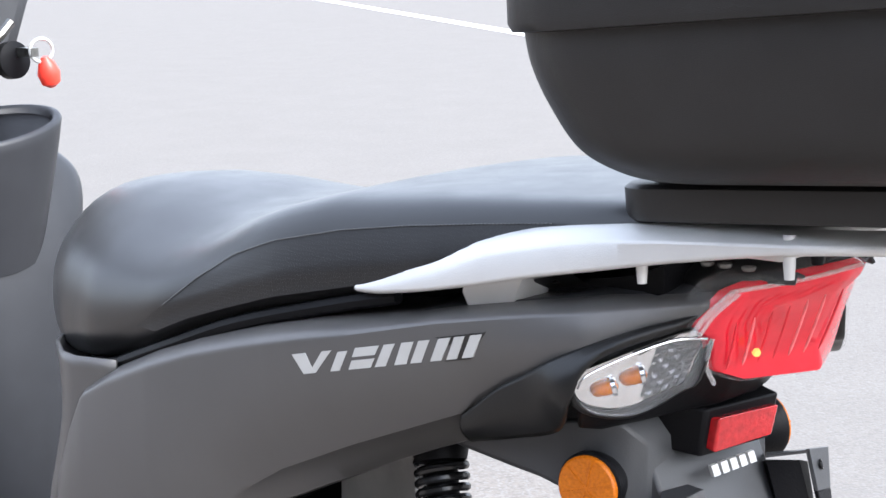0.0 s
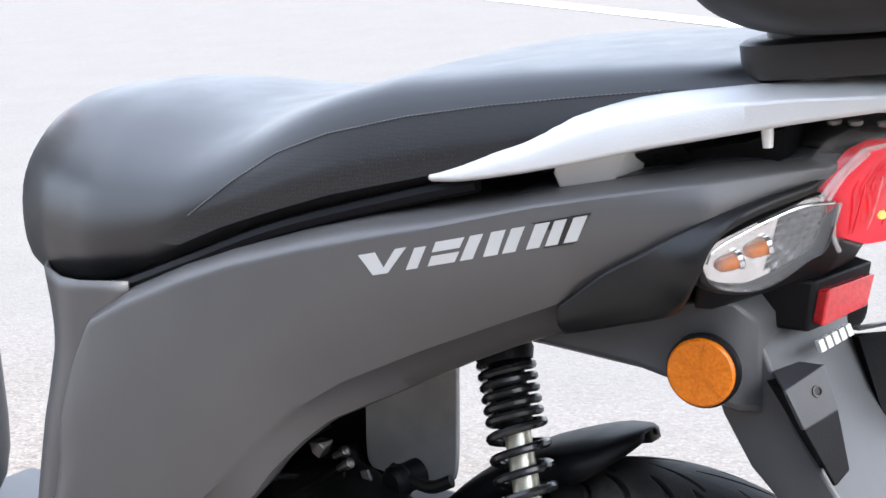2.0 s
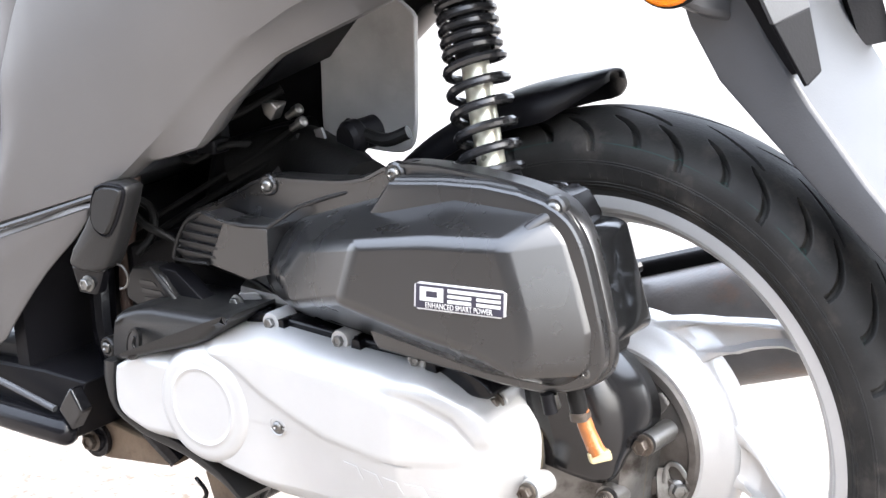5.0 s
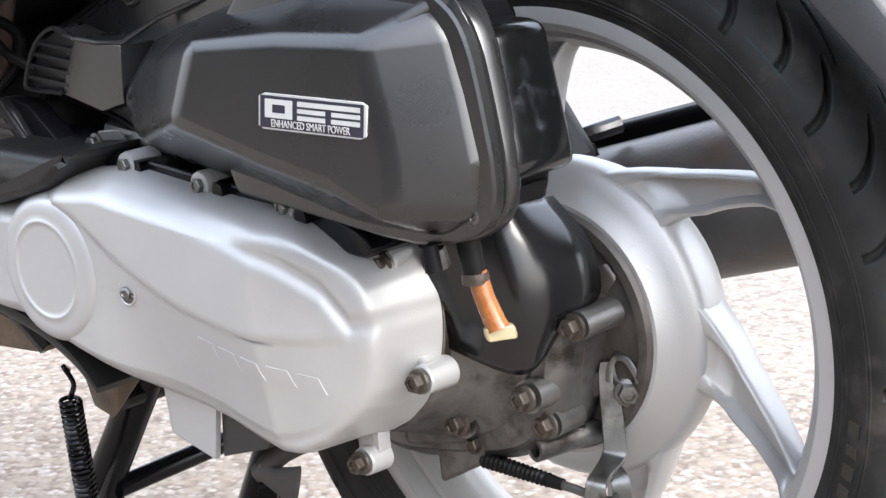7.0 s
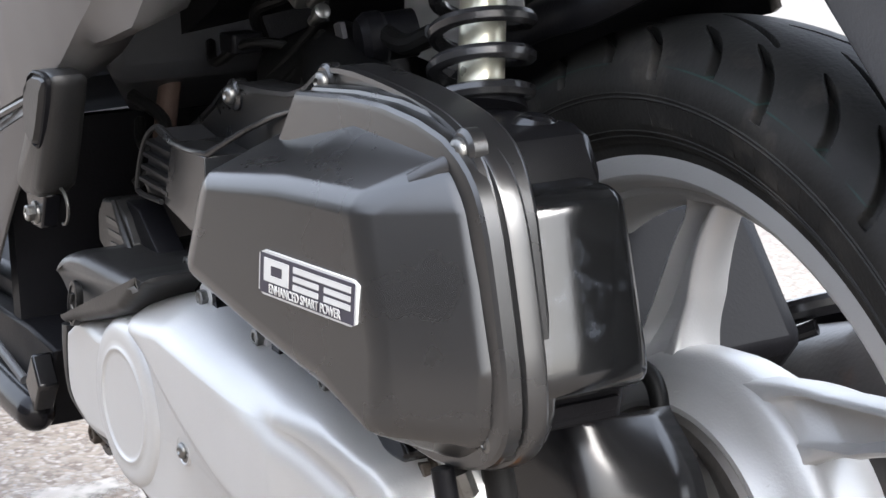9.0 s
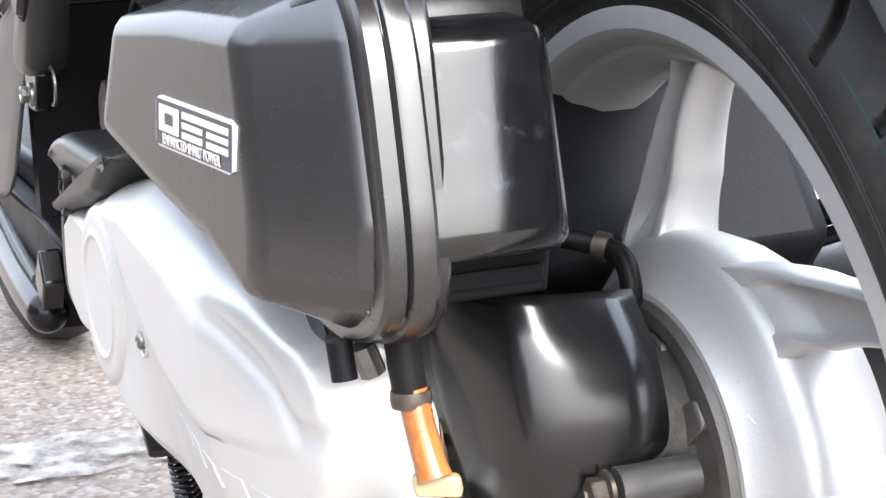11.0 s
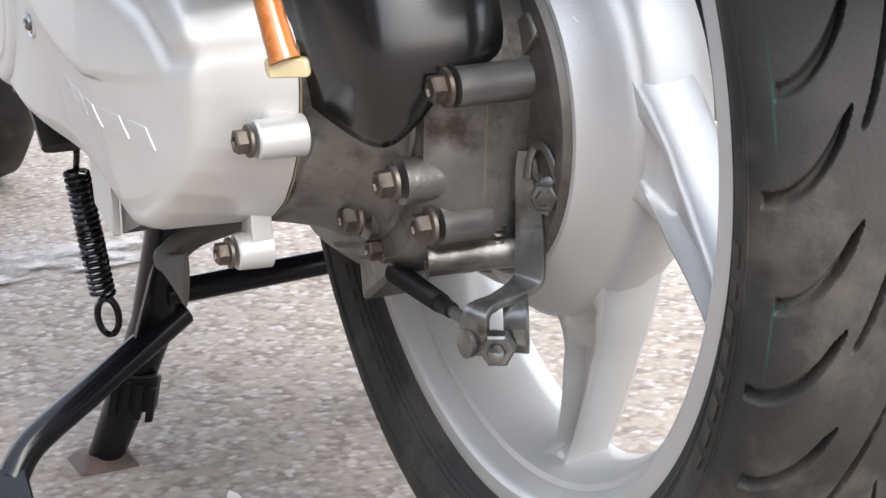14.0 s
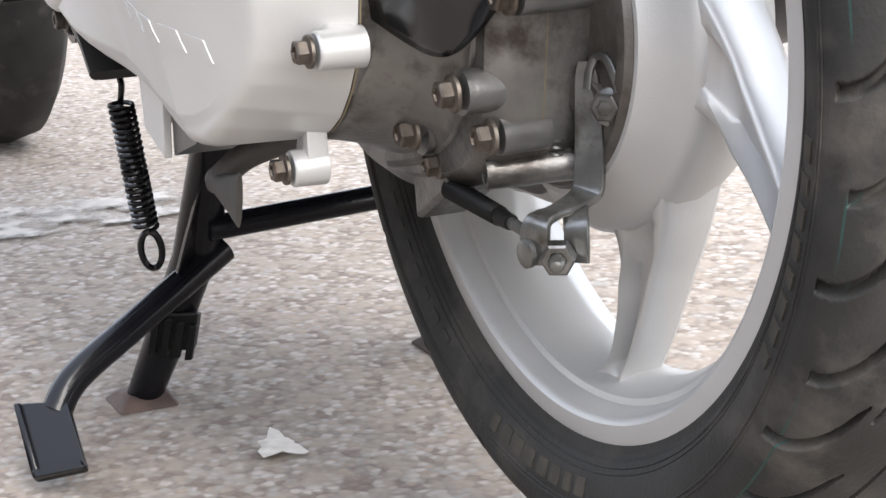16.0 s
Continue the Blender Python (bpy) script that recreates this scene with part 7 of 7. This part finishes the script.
shield = lambda x, up: 0.324 + 0.28 * (x + 0.07) + up
part("heat_shield", hull([(x, y, shield(x, up)) for x in (-0.24, 0.06) for y, up in ((0.155, 0.05), (0.155, 0.066), (0.17, 0.07), (0.19, 0.05))]), M_BLACK, exh, bevel=0.004)
part("shield_strap", bar(spline([(-0.16, 0.098, 0.33), (-0.14, 0.092, 0.355), (-0.115, 0.1, 0.372), (-0.09, 0.115, 0.384), (-0.075, 0.14, 0.39)], 24), 0.0062, 10), M_GLOSS, exh)
part("shield_strap", bar(spline([(-0.15, 0.095, 0.322), (-0.13, 0.09, 0.342), (-0.105, 0.1, 0.362), (-0.08, 0.12, 0.376)], 24), 0.0045, 10), M_GLOSS, exh)
bolt(exh, (-0.098, 0.1, 0.35), (0.1, -1, 0.2), 0.005, 0.006, M_ZINC)
part("header_pipe", bar(spline([(-0.42, 0.03, 0.33), (-0.40, 0.1, 0.25), (-0.33, 0.14, 0.28), (-0.25, 0.145, 0.325)], 24), 0.016, 14), M_EXHAUST, exh)

# ---- front of the scooter ----
bm = bmesh.new()
loops = []
for z, w, x0, x1 in ((0.34, 0.11, -0.86, -1.0), (0.5, 0.11, -0.87, -1.0), (0.62, 0.125, -0.885, -1.0), (0.72, 0.17, -0.9, -1.0), (0.785, 0.195, -0.925, -1.0), (0.815, 0.18, -0.935, -1.0), (0.84, 0.14, -0.94, -1.0), (0.85, 0.12, -0.95, -1.0)):
    loops.append([(x0 - 0.02, -w, z), (x0, -w * 0.75, z), (x0 + 0.008, 0, z), (x0, w * 0.75, z), (x0 - 0.02, w, z), (x1, w, z), (x1, -w, z)])
rings(bm, loops)
part("leg_shield", bm, M_LEG, scooter, "dark grey inner leg shield", angle=80, sub=2)
def cup_ring(k, lift_z, cx=-0.925, cy=0.035):
    """One ring of the glove pocket, tilted up to the back."""
    return [(cx + k * 0.05 * math.cos(a) - 0.02 * lift_z, cy + k * 0.1 * math.sin(a), 0.868 + lift_z - 0.014 * k * math.cos(a) + 0.012 * k * math.sin(a)) for a in np.linspace(0, 2 * math.pi, 44, endpoint=False)]


bm = bmesh.new()
rings(bm, [cup_ring(0.62, -0.16), cup_ring(0.78, -0.1), cup_ring(0.93, -0.045), cup_ring(1.0, -0.014), cup_ring(1.02, -0.004), cup_ring(1.0, 0.0), cup_ring(0.93, 0.001), cup_ring(0.88, -0.003), cup_ring(0.8, -0.05)])
part("glove_pocket", bm, M_LEG, scooter, "open glove pocket in the leg shield", angle=60)
# black disc just inside the rim, standing in for the pocket's shade
bm = bmesh.new()
rings(bm, [cup_ring(0.87, -0.007), cup_ring(0.82, -0.012)])
part("pocket_mouth_shade", bm, M_BLACK, scooter)
part("dash_panel", hull([(x, y, z) for x, y, z in ((-0.96, -0.1, 0.92), (-0.96, 0.105, 0.93), (-0.98, 0.13, 0.99), (-0.97, 0.16, 1.05), (-0.97, -0.16, 1.05), (-1.1, -0.12, 0.9), (-1.1, 0.11, 0.9), (-1.1, 0.12, 1.06), (-1.1, -0.12, 1.06))]), M_BODY_DARK, scooter, "charcoal dashboard panel", bevel=0.015)
part("ignition_lock", lathe([(0, 0.022), (0.012, 0.022), (0.015, 0.012)], (-0.945, 0.088, 0.94), (1, 0.1, 0.1), 24), M_BLACK, scooter)
part("lock_trim", bar(spline([(-0.94, 0.02, 0.955), (-0.93, 0.06, 0.965), (-0.93, 0.085, 0.985)], 12), 0.006, 8), M_ZINC, scooter)
part("handlebar", bar(spline([(-1.02, -0.32, 1.06), (-1.0, -0.15, 1.05), (-1.0, 0.15, 1.05), (-1.02, 0.32, 1.06)], 24), 0.016, 12), M_BLACK, scooter)
part("footboard", hull([(x, y, z) for x in (-0.95, -0.49) for y in (-0.175, 0.175) for z in (0.34, 0.365)]), M_FENDER, scooter, "grey plastic footboard", bevel=0.008)
fw = part("front_wheel", lathe([(-0.034, 0.185), (-0.034, 0.213), (0.034, 0.213), (0.034, 0.185)], (-1.53, 0, 0.295), steps=64, close=True), M_STAND, scooter, "dark front wheel rim")
part("front_tyre", lathe([(-0.031, 0.213), (-0.045, 0.24), (-0.047, 0.264), (-0.034, 0.286), (0, 0.295), (0.034, 0.286), (0.047, 0.264), (0.045, 0.24), (0.031, 0.213)], (-1.53, 0, 0.295), steps=96, close=True), M_RUBBER, fw, angle=80)
part("front_fork", hull([(x, y, z) for x, z in ((-1.56, 0.28), (-1.50, 0.28), (-1.06, 0.88), (-1.14, 0.9)) for y in (-0.085, -0.055)]), M_BLACK, scooter, bevel=0.008)

# ---- key with fob ----
key = part("key_fob", lathe([(-0.017, 0.004), (-0.012, 0.011), (0.0, 0.0135), (0.012, 0.0095), (0.02, 0.004)], (-0.9, 0.112, 0.925), (0.05, -0.25, 1), 20), M_KEY)
part("key_ring", bar([Vector((-0.9, 0.104, 0.952)) + 0.0135 * Vector((0.2 * math.cos(a), math.cos(a), math.sin(a))) for a in np.linspace(0, 6.2832, 26)], 0.0022, 6), M_EMBLEM, key)
part("key_blade", hull([(x, y, z) for x in (-0.945, -0.9) for y in (0.09, 0.1) for z in (0.945, 0.955)]), M_ZINC, key)
tagged(key, "red plastic fob hanging from a key in the ignition", "key")
